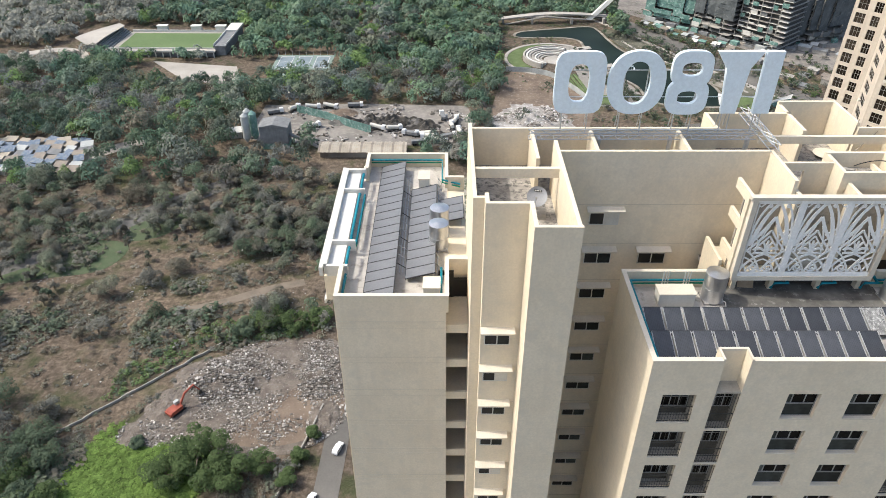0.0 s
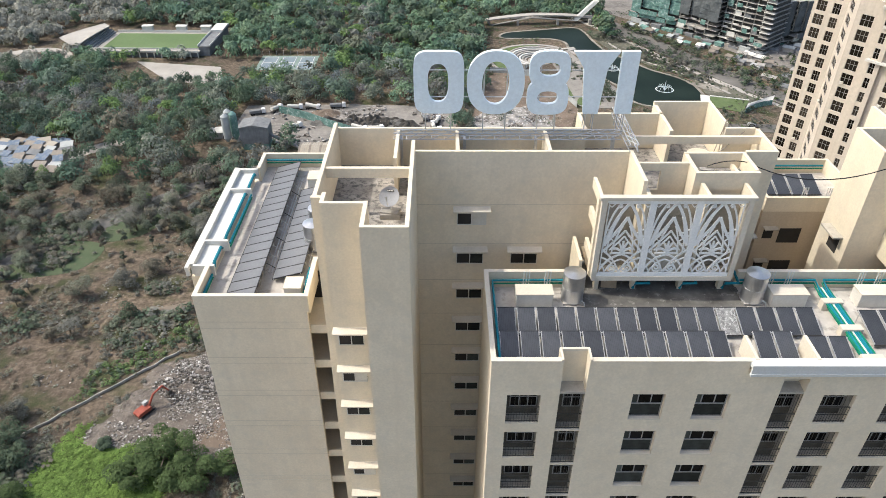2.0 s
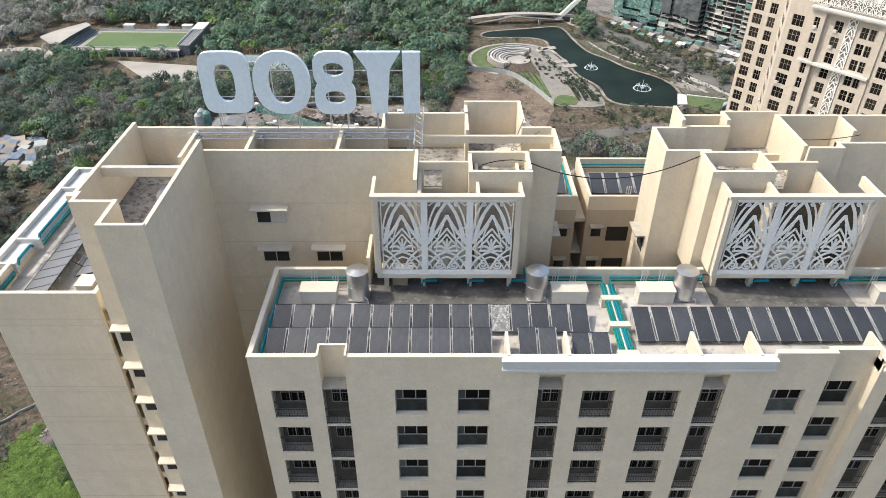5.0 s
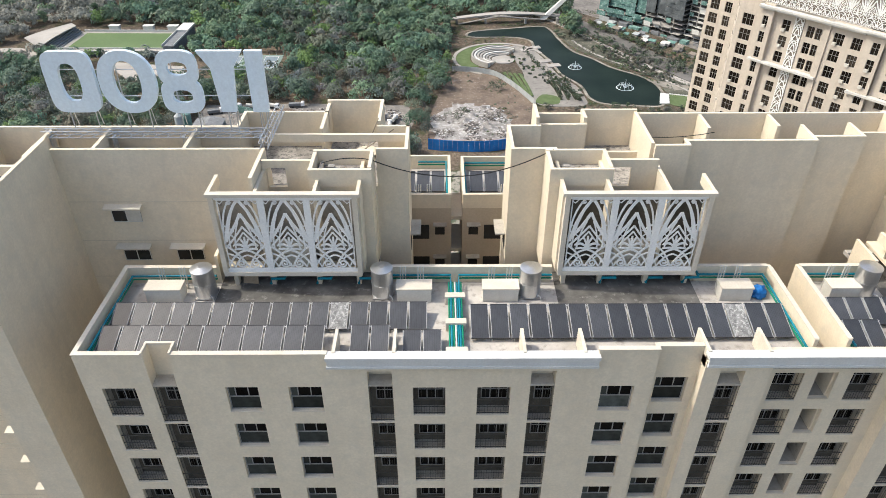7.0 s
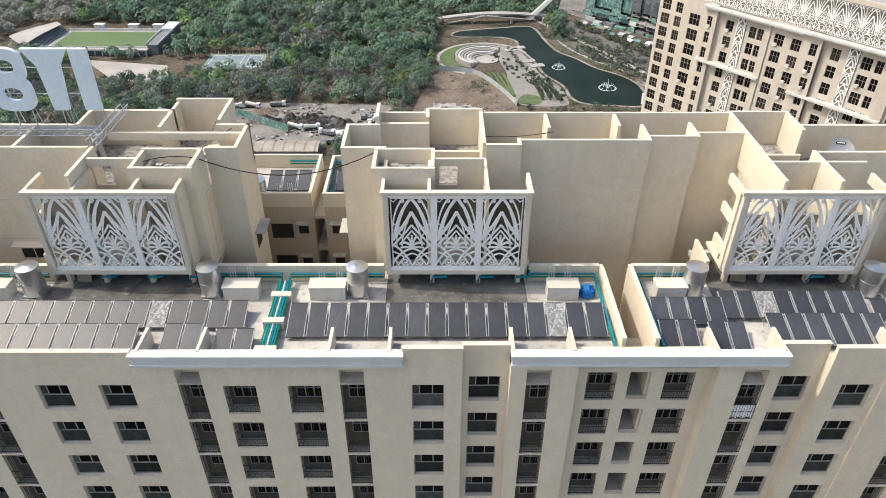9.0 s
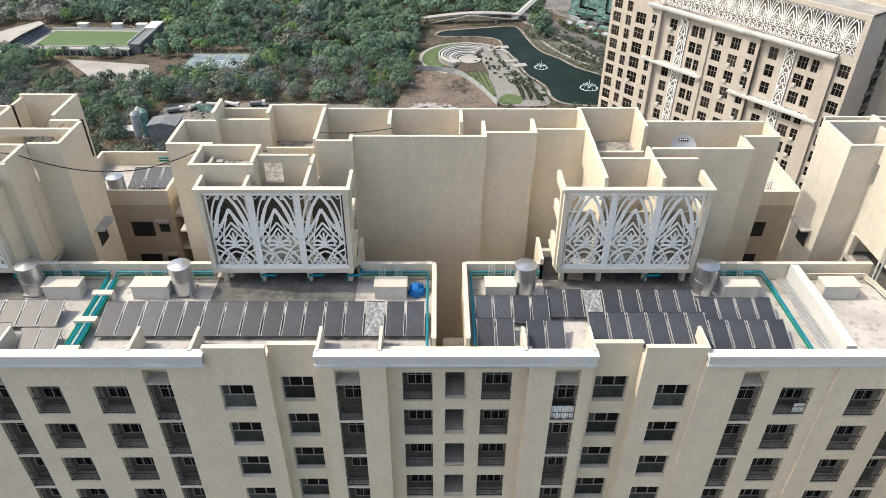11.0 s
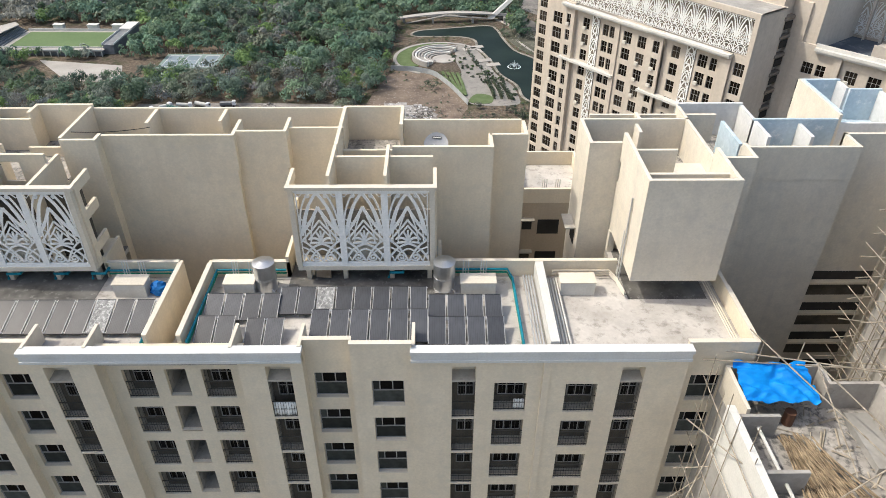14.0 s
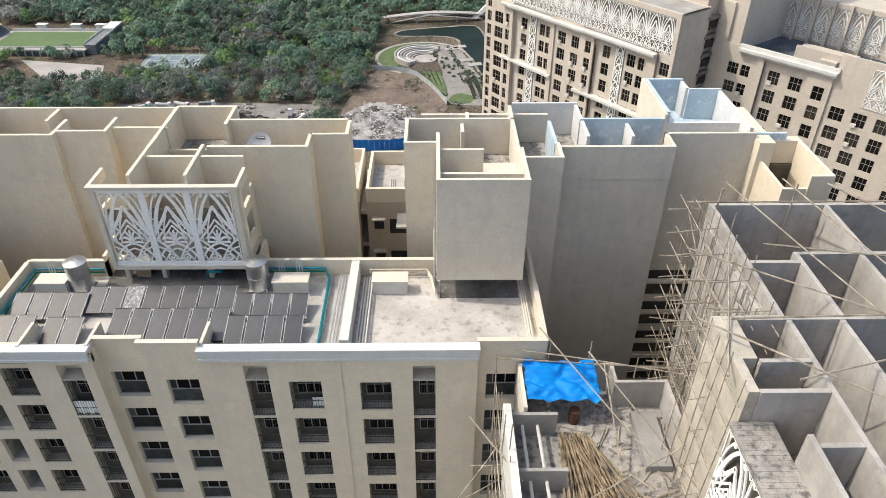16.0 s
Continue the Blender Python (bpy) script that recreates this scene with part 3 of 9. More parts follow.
back.box(22.0, 33.98, 0, 22.2, 36.6, ZP + 0.9).box(51.9, 33.98, 0, 52.1, 36.4, ZP + 0.4).box(63.2, 33.98, 0, 63.4, 36.4, ZP + 0.4).box(72.7, 33.98, 0, 72.9, 36.4, ZP)
pieces("parapet", back, M_WALL, building)
pieces("parapet", Mesher().box(56.55, 27.25, 128, 56.77, 34.2, ZP).box(58.4, 27.25, 128, 58.62, 34.2, ZP), M_WALL, building)
# copings
cop = Mesher()
for (bx0, bx1, by) in BAYS:
    if not any(c[0] - 0.01 <= bx0 and bx1 <= c[1] + 0.01 for c in CORNICES):
        if bx0 < 17:
            for a, b in ((bx0 - 0.03, 19.93), (21.55, bx1)):
                cop.box(a, by - 0.03, ZP, b, by + 0.28, ZP + 0.05)
        else:
            cop.box(bx0 - 0.03, by - 0.03, ZP + bay_rise(bx0), bx1 + 0.03, by + 0.28, ZP + 0.05 + bay_rise(bx0))
cop.box(16.22, 26.48, ZP, 16.5, 34.23, ZP + 0.05).box(89.75, 26.78, ZP, 90.03, 31.4, ZP + 0.05)
for x0, x1 in ((16.5, 22.0), (31.9, 43.0), (52.0, 56.55), (58.6, 63.4), (72.9, 83.9)):
    cop.box(x0, 33.95, ZP, x1, 34.23, ZP + 0.05)
cop.box(56.52, 27.28, ZP, 56.8, 33.9, ZP + 0.05).box(58.37, 27.28, ZP, 58.65, 33.9, ZP + 0.05)
pieces("coping", cop, M_CAP, building, "pale coping on the parapets")
# roof decks
deck = Mesher()
deck.box(16.47, 27.16, ZF - 0.3, 56.55, 33.98, ZF).box(58.62, 27.16, ZF - 0.3, 89.78, 33.98, ZF)
gaps = sorted([(x - 0.12, x + w + 0.12) for kind, x, w in OPENINGS if kind == "slot"] + [(47.6, 50.6), (65.15, 68.1), (86.05, 89.78)])
edge = 16.47
for g0, g1 in gaps:
    deck.box(edge, 26.46, ZF - 0.3, g0, 27.16, ZF)
    edge = g1
for x0, x1 in ((22.2, 32.0), (43.0, 51.9), (63.4, 72.7), (83.9, 89.78)):
    deck.box(x0, 33.98, ZF - 0.3, x1, 36.9 if x0 > 80 else 37.4, ZF)
pieces("roof", deck, M_ROOF, building, "stained pale roof screed")
pieces("roof", Mesher().box(56.77, 27.25, 127.7, 58.4, 34.2, 128.0), M_ROOFD, building)
# dark patches lay the boxes' shade onto the deck as colour
pieces("roof", Mesher().box(22.2, 31.2, ZF + 0.004, 32.0, 37.4, ZF + 0.02).box(43.2, 31.3, ZF + 0.004, 51.9, 37.4, ZF + 0.02).box(63.4, 31.6, ZF + 0.004, 72.6, 37.0, ZF + 0.02).box(84.2, 31.6, ZF + 0.004, 89.0, 36.9, ZF + 0.02), M_BOXSHADE, building, "worn grey screed with shade painted in under the raised boxes")
for cx0, cx1, cy in CORNICES:
    part("cornice_slab", Mesher().box(cx0 - 0.06, cy - 0.12, 135.82, cx1 + 0.06, cy + 0.48, ZP), M_CORNICE, building, "white cornice slab")
    part("cornice_fascia", Mesher().box(cx0, cy - 0.06, 135.42, cx1, cy + 0.05, 135.82), M_CORNICE, building, "bluish white cornice fascia")
    part("cornice_lip", Mesher().box(cx0 - 0.03, cy - 0.11, 135.27, cx1 + 0.03, cy + 0.05, 135.42), M_CORNICE, building, "white cornice lip")
    part("parapet", Mesher().box(cx0, cy + 0.3, ZF, cx1, cy + 0.48, 135.82), M_WALL, building)
for fx in (30.15, 33.4, 40.45, 43.7, 50.4, 53.7, 61.45, 65.1, 71.2):
    part("fin", Mesher().box(fx, 26.3, ZF, fx + 0.18, 28.2, ZP + 0.06), M_CAP, building, "low cream wall stub behind the cornice")
part("divider", Mesher().box(78.7, 26.6, ZF, 79.2, 33.9, 136.1), M_TRIM, building, "white beam across the roof")

# ---- tower heads ----
masses = Mesher()
# left stair tower
masses.box(6.8, 30.9, 0, 9.65, 40.7, ZTF).box(7.4, 30.0, 0, 9.65, 30.9, ZTF).box(9.65, 27.75, 0, 12.05, 40.7, ZTF)
masses.box(12.05, 37.5, 0, 25.1, 40.72, ZTF).box(25.1, 37.5, 0, 34.0, 41.0, ZTF).box(22.9, 41.0, 0, 28.2, 43.2, ZTF).box(28.2, 41.0, 0, 32.1, 44.7, ZTF)
# middle double tower
masses.box(40.4, 37.5, 0, 49.4, 41.0, ZTF).box(49.4, 37.9, 0, 51.6, 41.0, ZTF).box(42.4, 41.0, 0, 66.5, 43.2, ZTF).box(51.6, 38.65, 0, 59.8, 41.0, ZTF).box(59.8, 39.1, 0, 63.0, 41.0, ZTF).box(63.0, 40.0, 0, 66.5, 41.0, ZTF)
masses.box(66.5, 37.3, 0, 76.1, 43.2, ZTF).box(76.1, 39.0, 0, 78.4, 41.2, ZTF)
pieces("wall", masses, M_WALL, building)
# right tower, still in its pale undercoat
masses = Mesher()
masses.box(82.0, 37.4, 0, 89.1, 41.0, ZTF).box(89.1, 35.4, 0, 91.6, 43.0, ZTF).box(91.6, 37.4, 0, 98.9, 44.0, ZTF).box(98.9, 39.2, 0, 104.6, 44.0, ZTF)
masses.box(84.01, 37.0, 0, 89.09, 37.4, ZTF - 0.01)
pieces("wall", masses, M_WALLR, building)
# stems that carry the front boxes
masses = Mesher()
masses.box(25.2, 36.4, ZF, 32.0, 37.5, ZTF).box(42.9, 36.4, ZF, 49.5, 37.5, ZTF).box(66.56, 36.42, ZF, 72.38, 37.29, ZTF - 0.01)
pieces("wall", masses, M_WALL, building)
decks = Mesher()
for x0, y0, x1, y1 in ((6.9, 31.0, 9.7, 40.6), (7.5, 30.1, 9.7, 31.0), (9.7, 27.85, 12.0, 40.6), (12.0, 37.6, 33.9, 40.9), (23.0, 41.0, 28.2, 43.1), (28.3, 41.0, 32.0, 44.6), (40.5, 37.6, 49.4, 40.9), (49.4, 38.0, 51.6, 40.9), (42.5, 40.9, 66.4, 43.1), (51.6, 38.75, 59.8, 41.0), (59.8, 39.2, 63.0, 41.0), (66.5, 37.4, 76.0, 43.1), (76.0, 39.1, 78.3, 41.1), (82.1, 37.5, 89.1, 40.9), (89.1, 35.5, 91.5, 42.9), (91.5, 37.5, 98.8, 43.9)):
    decks.box(x0, y0, ZTF + 0.004, x1, y1, ZTF + 0.05)
pieces("roof", decks, M_ROOFD, building, "stained roof screed behind high parapets")

T2 = 0.22


def run(mb, *pts, top=ZT, low=ZTF, t=T2):
    """Thin upright walls along the axes, from corner to corner."""
    for (x0, y0), (x1, y1) in zip(pts, pts[1:]):
        if abs(x1 - x0) > abs(y1 - y0):
            mb.box(min(x0, x1), y0, low, max(x0, x1) + t, y0 + t, top)
        else:
            mb.box(x0, min(y0, y1) + t, low, x0 + t, max(y0, y1), top)


p = Mesher()
# left stair tower, a little higher
run(p, (7.4, 30.0), (9.43, 30.0), top=143.4)
run(p, (7.4, 30.0), (7.4, 31.1), top=143.4)
run(p, (6.8, 30.9), (7.18, 30.9), top=143.2)
run(p, (6.8, 30.9), (6.8, 40.5), top=143.0)
run(p, (9.65, 27.75), (9.65, 30.22), top=143.42)
run(p, (9.65, 27.75), (11.83, 27.75), top=143.42)
run(p, (11.83, 27.75), (11.83, 37.5), top=143.25)
run(p, (9.88, 28.9), (11.6, 28.9), top=142.6)
run(p, (6.8, 40.5), (22.7, 40.5), top=142.6)
run(p, (10.75, 36.4), (10.75, 40.5))
run(p, (14.5, 37.5), (14.5, 40.5))
run(p, (20.1, 37.5), (20.1, 40.5))
p.box(7.02, 34.6, 142.3, 11.83, 34.85, 142.9)
run(p, (12.05, 37.5), (25.0, 37.5))
run(p, (25.0, 33.7), (25.0, 37.5), low=137.5)
run(p, (22.7, 40.5), (22.7, 43.0))
run(p, (22.7, 43.0), (28.2, 43.0))
run(p, (28.2, 40.2), (28.2, 44.5))
run(p, (28.2, 44.5), (31.9, 44.5), top=142.7)
run(p, (31.9, 40.9), (31.9, 44.5), top=142.7)
run(p, (31.9, 40.75), (33.8, 40.75))
run(p, (33.8, 37.5), (33.8, 40.97))
p.box(25.2, 39.7, 141.9, 33.8, 39.95, 142.4)
run(p, (32.05, 37.5), (33.8, 37.5))
pieces("parapet", p, M_WALL, building, "high thin cream parapet walls")
p = Mesher()
run(p, (40.4, 37.5), (40.4, 40.75))
run(p, (40.4, 37.5), (43.0, 37.5))
run(p, (40.4, 40.75), (42.4, 40.75))
run(p, (42.3, 40.75), (42.3, 43.2), top=143.0)
run(p, (42.52, 43.0), (45.38, 43.0), top=142.35)
run(p, (45.6, 43.0), (49.2, 43.0), top=142.62)
run(p, (49.43, 43.0), (66.08, 43.0), top=142.35)
run(p, (42.5, 41.6), (45.6, 41.6), top=142.2)
run(p, (45.6, 41.6), (45.6, 43.0), top=142.6)
run(p, (45.6, 40.7), (49.0, 40.7), top=140.6)
run(p, (49.2, 38.0), (49.2, 43.0), top=142.5)
run(p, (49.4, 37.9), (51.4, 37.9))
run(p, (51.4, 37.9), (51.4, 38.87))
run(p, (51.4, 38.65), (59.7, 38.65), top=142.45)
run(p, (59.7, 38.65), (59.7, 41.0), top=142.45)
run(p, (59.9, 39.1), (62.9, 39.1))
run(p, (62.9, 39.1), (62.9, 41.2))
run(p, (63.1, 40.0), (66.4, 40.0), top=142.3)
run(p, (53.6, 40.6), (53.6, 43.0), top=142.3)
run(p, (58.3, 40.9), (58.3, 43.0), top=142.3)
run(p, (66.3, 37.3), (66.3, 43.2), top=142.38)
run(p, (66.3, 43.2), (69.98, 43.2), top=142.35)
run(p, (70.2, 40.2), (70.2, 43.4), top=142.36)
run(p, (70.43, 41.1), (77.97, 41.1), top=142.33)
run(p, (78.2, 39.0), (78.2, 41.1), top=142.3)
run(p, (76.0, 39.0), (78.2, 39.0), top=142.3)
run(p, (75.9, 37.3), (75.9, 39.2), top=142.3)
run(p, (69.9, 37.3), (75.9, 37.3), top=142.3)
run(p, (66.53, 39.6), (69.97, 39.6), top=140.9)
pieces("parapet", p, M_WALL, building, "high thin cream parapet walls")
p = Mesher()
run(p, (82.0, 37.4), (82.0, 40.8))
run(p, (82.0, 37.4), (84.0, 37.4))
run(p, (82.0, 40.8), (88.9, 40.8))
run(p, (85.6, 39.3), (85.6, 40.8), top=142.2)
run(p, (88.9, 35.4), (88.9, 43.0))
run(p, (83.0, 42.6), (91.4, 42.6), top=142.0)
run(p, (86.0, 40.8), (86.0, 42.6), top=142.2)
run(p, (88.9, 35.4), (91.4, 35.4))
run(p, (91.4, 35.4), (91.4, 37.4))
run(p, (91.4, 37.35), (98.7, 37.35), top=142.2)
run(p, (98.7, 37.35), (98.7, 39.4), top=142.2)
run(p, (98.7, 39.2), (104.4, 39.2), top=142.2)
pieces("parapet", p, M_WALLR, building, "high thin cream parapet walls")
p = Mesher()
run(p, (93.6, 41.2), (99.0, 41.2), top=142.3)
run(p, (91.4, 37.6), (91.4, 41.2), top=142.2)
run(p, (99.42, 47.4), (102.0, 47.4), top=142.6)
run(p, (102.2, 45.8), (104.3, 45.8), top=142.5)
run(p, (99.42, 41.4), (99.42, 47.4), top=142.6)
run(p, (104.5, 39.6), (106.6, 39.6), top=142.0)
pieces("parapet", p, M_BLUEWALL, building, "pale blue waterproofed parapet")
p = Mesher()
run(p, (93.6, 38.6), (93.6, 43.8), top=142.2)
run(p, (96.6, 39.0), (96.6, 41.2), top=142.0)
run(p, (89.3, 43.8), (93.6, 43.8), top=142.3)
run(p, (102.0, 45.8), (102.0, 47.4), top=142.5)
run(p, (104.3, 39.4), (104.3, 46.0), top=142.4)
run(p, (99.4, 41.2), (104.3, 41.2), top=142.0)
pieces("roof", Mesher().box(99.64, 41.42, ZTF, 104.3, 47.4, ZTF + 0.3), M_BLUEWALL, building, "pale blue waterproofed roof")
pieces("parapet", p, M_WHITEWALL, building, "whitewashed parapet")
p = Mesher().box(99.2, 41.2, 0, 99.4, 47.6, 142.6).box(99.4, 44.0, 0, 104.5, 47.6, ZTF)
pieces("wall", p, M_WALLR, building)
# balcony block past the right tower
p = Mesher().box(104.6, 38.4, 0, 105.6, 44.0, 141.9).box(105.6, 39.5, 0, 107.85, 40.2, 141.5).box(107.6, 35.05, 0, 107.85, 39.5, 141.5).box(106.4, 34.8, 137.4, 107.85, 35.05, 141.5)
p.box(104.9, 34.85, 139.6, 106.4, 35.05, 140.6).box(104.9, 35.05, 137.4, 105.1, 38.38, 140.6).box(104.9, 35.05, 137.2, 107.6, 39.5, 137.4).box(104.9, 34.85, 0, 107.6, 39.4, 134.9)
pieces("balcony", p, M_WALL, building, "cream balcony block")
# back wall coloured dark for the balcony's shade
part("balcony_back", Mesher().box(105.62, 39.3, 134.9, 107.58, 39.48, 139.9), M_RECESS, building, "back wall of the balcony with its shade painted in")

# front boxes that carry the pierced screens: x from, x to
BOXES = [(22.55, 31.35), (43.1, 51.9), (63.95, 72.6)]


def pierced_panel(w, h, n=9, simple=False):
    """A panel of nested pointed arches, a palmette and scrolls, pierced right through; lower left corner at the origin."""
    mb = Mesher()
    c, y0, y1 = w / 2, 0.0, 0.07
    for a, b, d, e in ((0, 0, w, 0.05), (0, h - 0.08, w, h), (0, 0, 0.06, h), (w - 0.06, 0, w, h)):
        mb.box(a, y0, b, d, y1, e)
    # half of the pattern: start, pull and end as shares of half the width and of the height, and the bar's width
    bars = [((0.98, 0.30), (1.02, 0.78), (0.40, 0.985), 0.10), ((0.90, 0.40), (0.66, 0.80), (-0.06, 1.01), 0.17), ((0.0, 0.80), (0.36, 0.60), (0.98, 0.40), 0.17),
            ((0.0, 0.615), (0.34, 0.49), (0.98, 0.31), 0.11), ((0.0, 0.535), (0.26, 0.44), (0.62, 0.335), 0.09), ((0.76, 0.29), (0.78, 0.56), (0.40, 0.80), 0.08), ((0.50, 0.31), (0.48, 0.50), (0.16, 0.68), 0.08),
            ((0.98, 0.64), (0.72, 0.62), (0.44, 0.545), 0.065), ((0.98, 0.545), (0.74, 0.53), (0.50, 0.465), 0.065),
            ((0.0, 0.29), (0.0, 0.38), (0.0, 0.47), 0.12), ((0.0, 0.30), (0.10, 0.42), (0.24, 0.45), 0.11), ((0.0, 0.30), (0.26, 0.38), (0.46, 0.355), 0.13), ((0.0, 0.29), (0.3, 0.30), (0.58, 0.285), 0.11),
            ((0.0, 0.275), (0.60, 0.24), (0.98, 0.05), 0.12), ((0.0, 0.20), (0.46, 0.17), (0.70, 0.02), 0.08), ((0.98, 0.335), (0.40, 0.25), (0.02, 0.02), 0.11), ((0.98, 0.23), (0.58, 0.19), (0.40, 0.14), 0.08), ((0.98, 0.14), (0.84, 0.12), (0.72, 0.02), 0.07)]
    if simple:
        bars = [((0.95, 0.0), (0.85, 0.4), (0.0, 0.62), 0.20), ((0.95, 0.36), (0.80, 0.72), (0.0, 0.98), 0.20), ((0.5, 0.0), (0.40, 0.22), (0.0, 0.36), 0.18), ((0.0, 0.40), (0.7, 0.5), (0.95, 0.80), 0.14), ((0.3, 0.62), (0.9, 0.70), (0.95, 0.98), 0.14)]
    for s in (-1, 1):
        def X(u):
            return min(max(c + s * u * w / 2, 0.02), w - 0.02)

        for p0, p1, p2, t in bars:
            pts = []
            for i in range(n + 1):
                k = i / n
                u, v = ((1 - k) ** 2 * p0[a] + 2 * k * (1 - k) * p1[a] + k * k * p2[a] for a in (0, 1))
                pts.append((X(u), min(max(v * h, 0.02), h - 0.02)))
            mb.strip(pts, t, y0 + 0.004 * (bars.index((p0, p1, p2, t)) % 5), y1)
        if simple:
            continue
        for r0, cu, cv, turn in ((0.30, 0.36, 0.075, 1), (0.14, 0.42, 0.955, -1)):
            pts = []
            for i in range(20):
                a = turn * i * 0.5 + (math.pi if turn > 0 else 0)
                r = r0 * (1 - i / 23)
                pts.append((min(max(X(cu) + s * r * math.cos(a), 0.02), w - 0.02), max(cv * h + r * math.sin(a), 0.03)))
            mb.strip(pts, 0.085 if cv < 0.5 else 0.05, y0, y1 + 0.006)
        mb.strip([(X(0.99), h * 0.965), (X(0.84), h * 0.935), (X(0.66), h * 0.985)], 0.05, y0 + 0.02, y1 - 0.004)
    return mb


PANEL_W, PANEL_H = 2.42, 4.95
panel_mesh = pierced_panel(PANEL_W, PANEL_H).mesh("screen_panel", M_SCREEN)
for x0, x1 in BOXES:
    zb, zt, yf = 136.1, 141.8, 33.35
    cap = Mesher()
    cap.box(x0 - 0.02, yf - 0.14, zt - 0.2, x1 + 0.02, yf + 0.25, zt).box(x0 + 0.15, yf - 0.1, zb - 0.15, x1 - 0.15, yf + 0.25, zb + 0.12)
    cap.box(x0 + 0.12, yf - 0.1, zb + 0.12, x0 + 0.42, yf + 0.25, zt - 0.2).box(x1 - 0.42, yf - 0.1, zb + 0.12, x1 - 0.12, yf + 0.25, zt - 0.2)
    scr = part("screen_frame", cap, M_CAP, building, "cream frame round the pierced screens")
    step = (x1 - x0 - 0.84) / 3
    for i in range(3):
        o = part("screen_panel", panel_mesh, None, scr, "white pierced screen of pointed arches and scrolls")
        o.matrix_basis = Matrix.Translation((x0 + 0.42 + step * i + (step - PANEL_W) / 2, yf + 0.02, zb + 0.35))
        if i:
            part("screen_mullion", Mesher().box(x0 + 0.42 + step * i - 0.19, yf - 0.02, zb + 0.12, x0 + 0.42 + step * i + 0.19, yf + 0.12, zt - 0.2), M_SCREEN, scr, "white strip between screens")
    # added panels; their tones paint the shade and light seen through the screens
    part("screen_backing", Mesher().box(x0 + 0.2, yf + 1.2, zb, x1 - 0.2, yf + 1.35, 139.5 if x0 > 60 else 141.0), M_RECESS if 40 < x0 < 60 else M_REVEAL, building, "added panel behind the screens, shade put into its colour")
    part("screen_backing", Mesher().box(x0 + 0.42 + step, yf + 0.45, zb, x0 + 0.42 + 2 * step, yf + 0.55, 138.3), M_CAP, building, "added pale panel for the lit wall behind the middle screen")
    bars = Mesher()
    bars.box(x0 + 0.42, yf + 0.0, zb + 0.12, x1 - 0.42, yf + 0.12, zb + 0.36).box(x0 + 0.42, yf, zt - 0.4, x1 - 0.42, yf + 0.12, zt - 0.2)
    pieces("screen_rail", bars, M_SCREEN, scr)
    # the shafts behind the screen
    sh = Mesher()
    a, b = (x0, x0 + 2.7) if x0 < 30 or x0 > 60 else (x1 - 2.7, x1)
    core0, core1 = (x0 + 5.7, x1 + 0.6) if x0 < 30 else ((x0 - 0.6, x0 + 3.1) if x0 < 60 else (x1, x1))
    sh.box(x0 + 0.1, yf + 0.25, zb - 0.15, x1 - 0.1, 36.6, zb + 0.05)
    xs = [x0, x0 + 2.7, x1 - 2.7, x1 - 0.2] if x0 < 60 else [x0, x0 + 2.34, x0 + 5.6, x1 - 0.2]
    for i, x in enumerate(xs):
        outer = (i == 0 and x0 < 30) or (i == 3 and 40 < x0 < 60) or (x0 > 60 and i in (0, 3))
        if outer:
            for lv in (zt - 0.65, zt - 2.6, zt - 4.9):
                sh.box(x, yf + 0.7, lv, x + 0.2, 35.6, lv + 0.65)
            sh.box(x, yf + 0.25, zb, x + 0.2, yf + 0.7, zt)
        else:
            sh.box(x, yf + 0.25, zb, x + 0.2, 37.5 if x0 < 60 or i > 1 else 37.51, ZT - 0.13 if x0 > 60 else zt)
    pieces("shaft_wall", sh, M_WALL, building)
    if core1 > core0:
        cm = Mesher()
        cm.box(core0, 35.0, ZF, core1, 37.5, ZT - 1.0)
        run(cm, (core0 - 0.02, 34.94), (core1 - 0.19, 34.94), low=ZT - 1.2, top=ZT - 0.05)
        run(cm, (core0, 34.95), (core0, 37.3), low=ZT - 1.0, top=ZT - 0.05)
        run(cm, (core1 - 0.22, 34.95), (core1 - 0.22, 37.3), low=ZT - 1.0)
        run(cm, (core0, 37.28), (core1 - 0.22, 37.28), low=ZT - 1.0)
        part("wall", cm, M_WALL, building)
        part("roof", Mesher().box(core0 + 0.22, 35.17, ZT - 0.996, core1 - 0.22, 37.28, ZT - 0.97), M_ROOFD, building, "littered screed of the stair head")
    # lintel wall with an opening at the back of the middle shaft
    m0, m1 = (x0 + 2.7, x0 + 5.7) if x0 < 30 else (x0 + 3.1, x1 - 2.7)
    if x0 < 60:
        wall = wall_with_holes(Mesher(), m0, m1, 36.2, 36.4, zb, ZT - 0.1, [(m0 + 0.3, m0 + 1.4, 140.6, 141.9)])
    else:
        wall = Mesher().box(x0 + 2.545, 36.2, zb, x1 - 0.21, 36.4, ZT - 0.3)
    part("wall", wall, M_WALL, building)
    for cx in (x0 + 0.5, x0 + 2.8, x0 + 5.7, x1 - 0.6):
        pieces("column", Mesher().box(cx, yf + 0.4, ZF, cx + 0.28, yf + 0.8, zb - 0.15), M_WALL, building)
# the plain box over the end terrace
bx = Mesher()
bx.box(84.0, 31.4, 136.45, 89.1, 37.0, ZTF + 1.4)
run(bx, (84.0, 31.4), (88.9, 31.4), top=143.25, low=ZTF + 1.4)
run(bx, (84.0, 31.4), (84.0, 37.39), top=143.2, low=ZTF + 1.4)
run(bx, (88.9, 31.4), (88.9, 35.38), top=143.2, low=ZTF + 1.4)
run(bx, (84.2, 32.7), (88.7, 32.7), top=142.9, low=ZTF + 1.4)
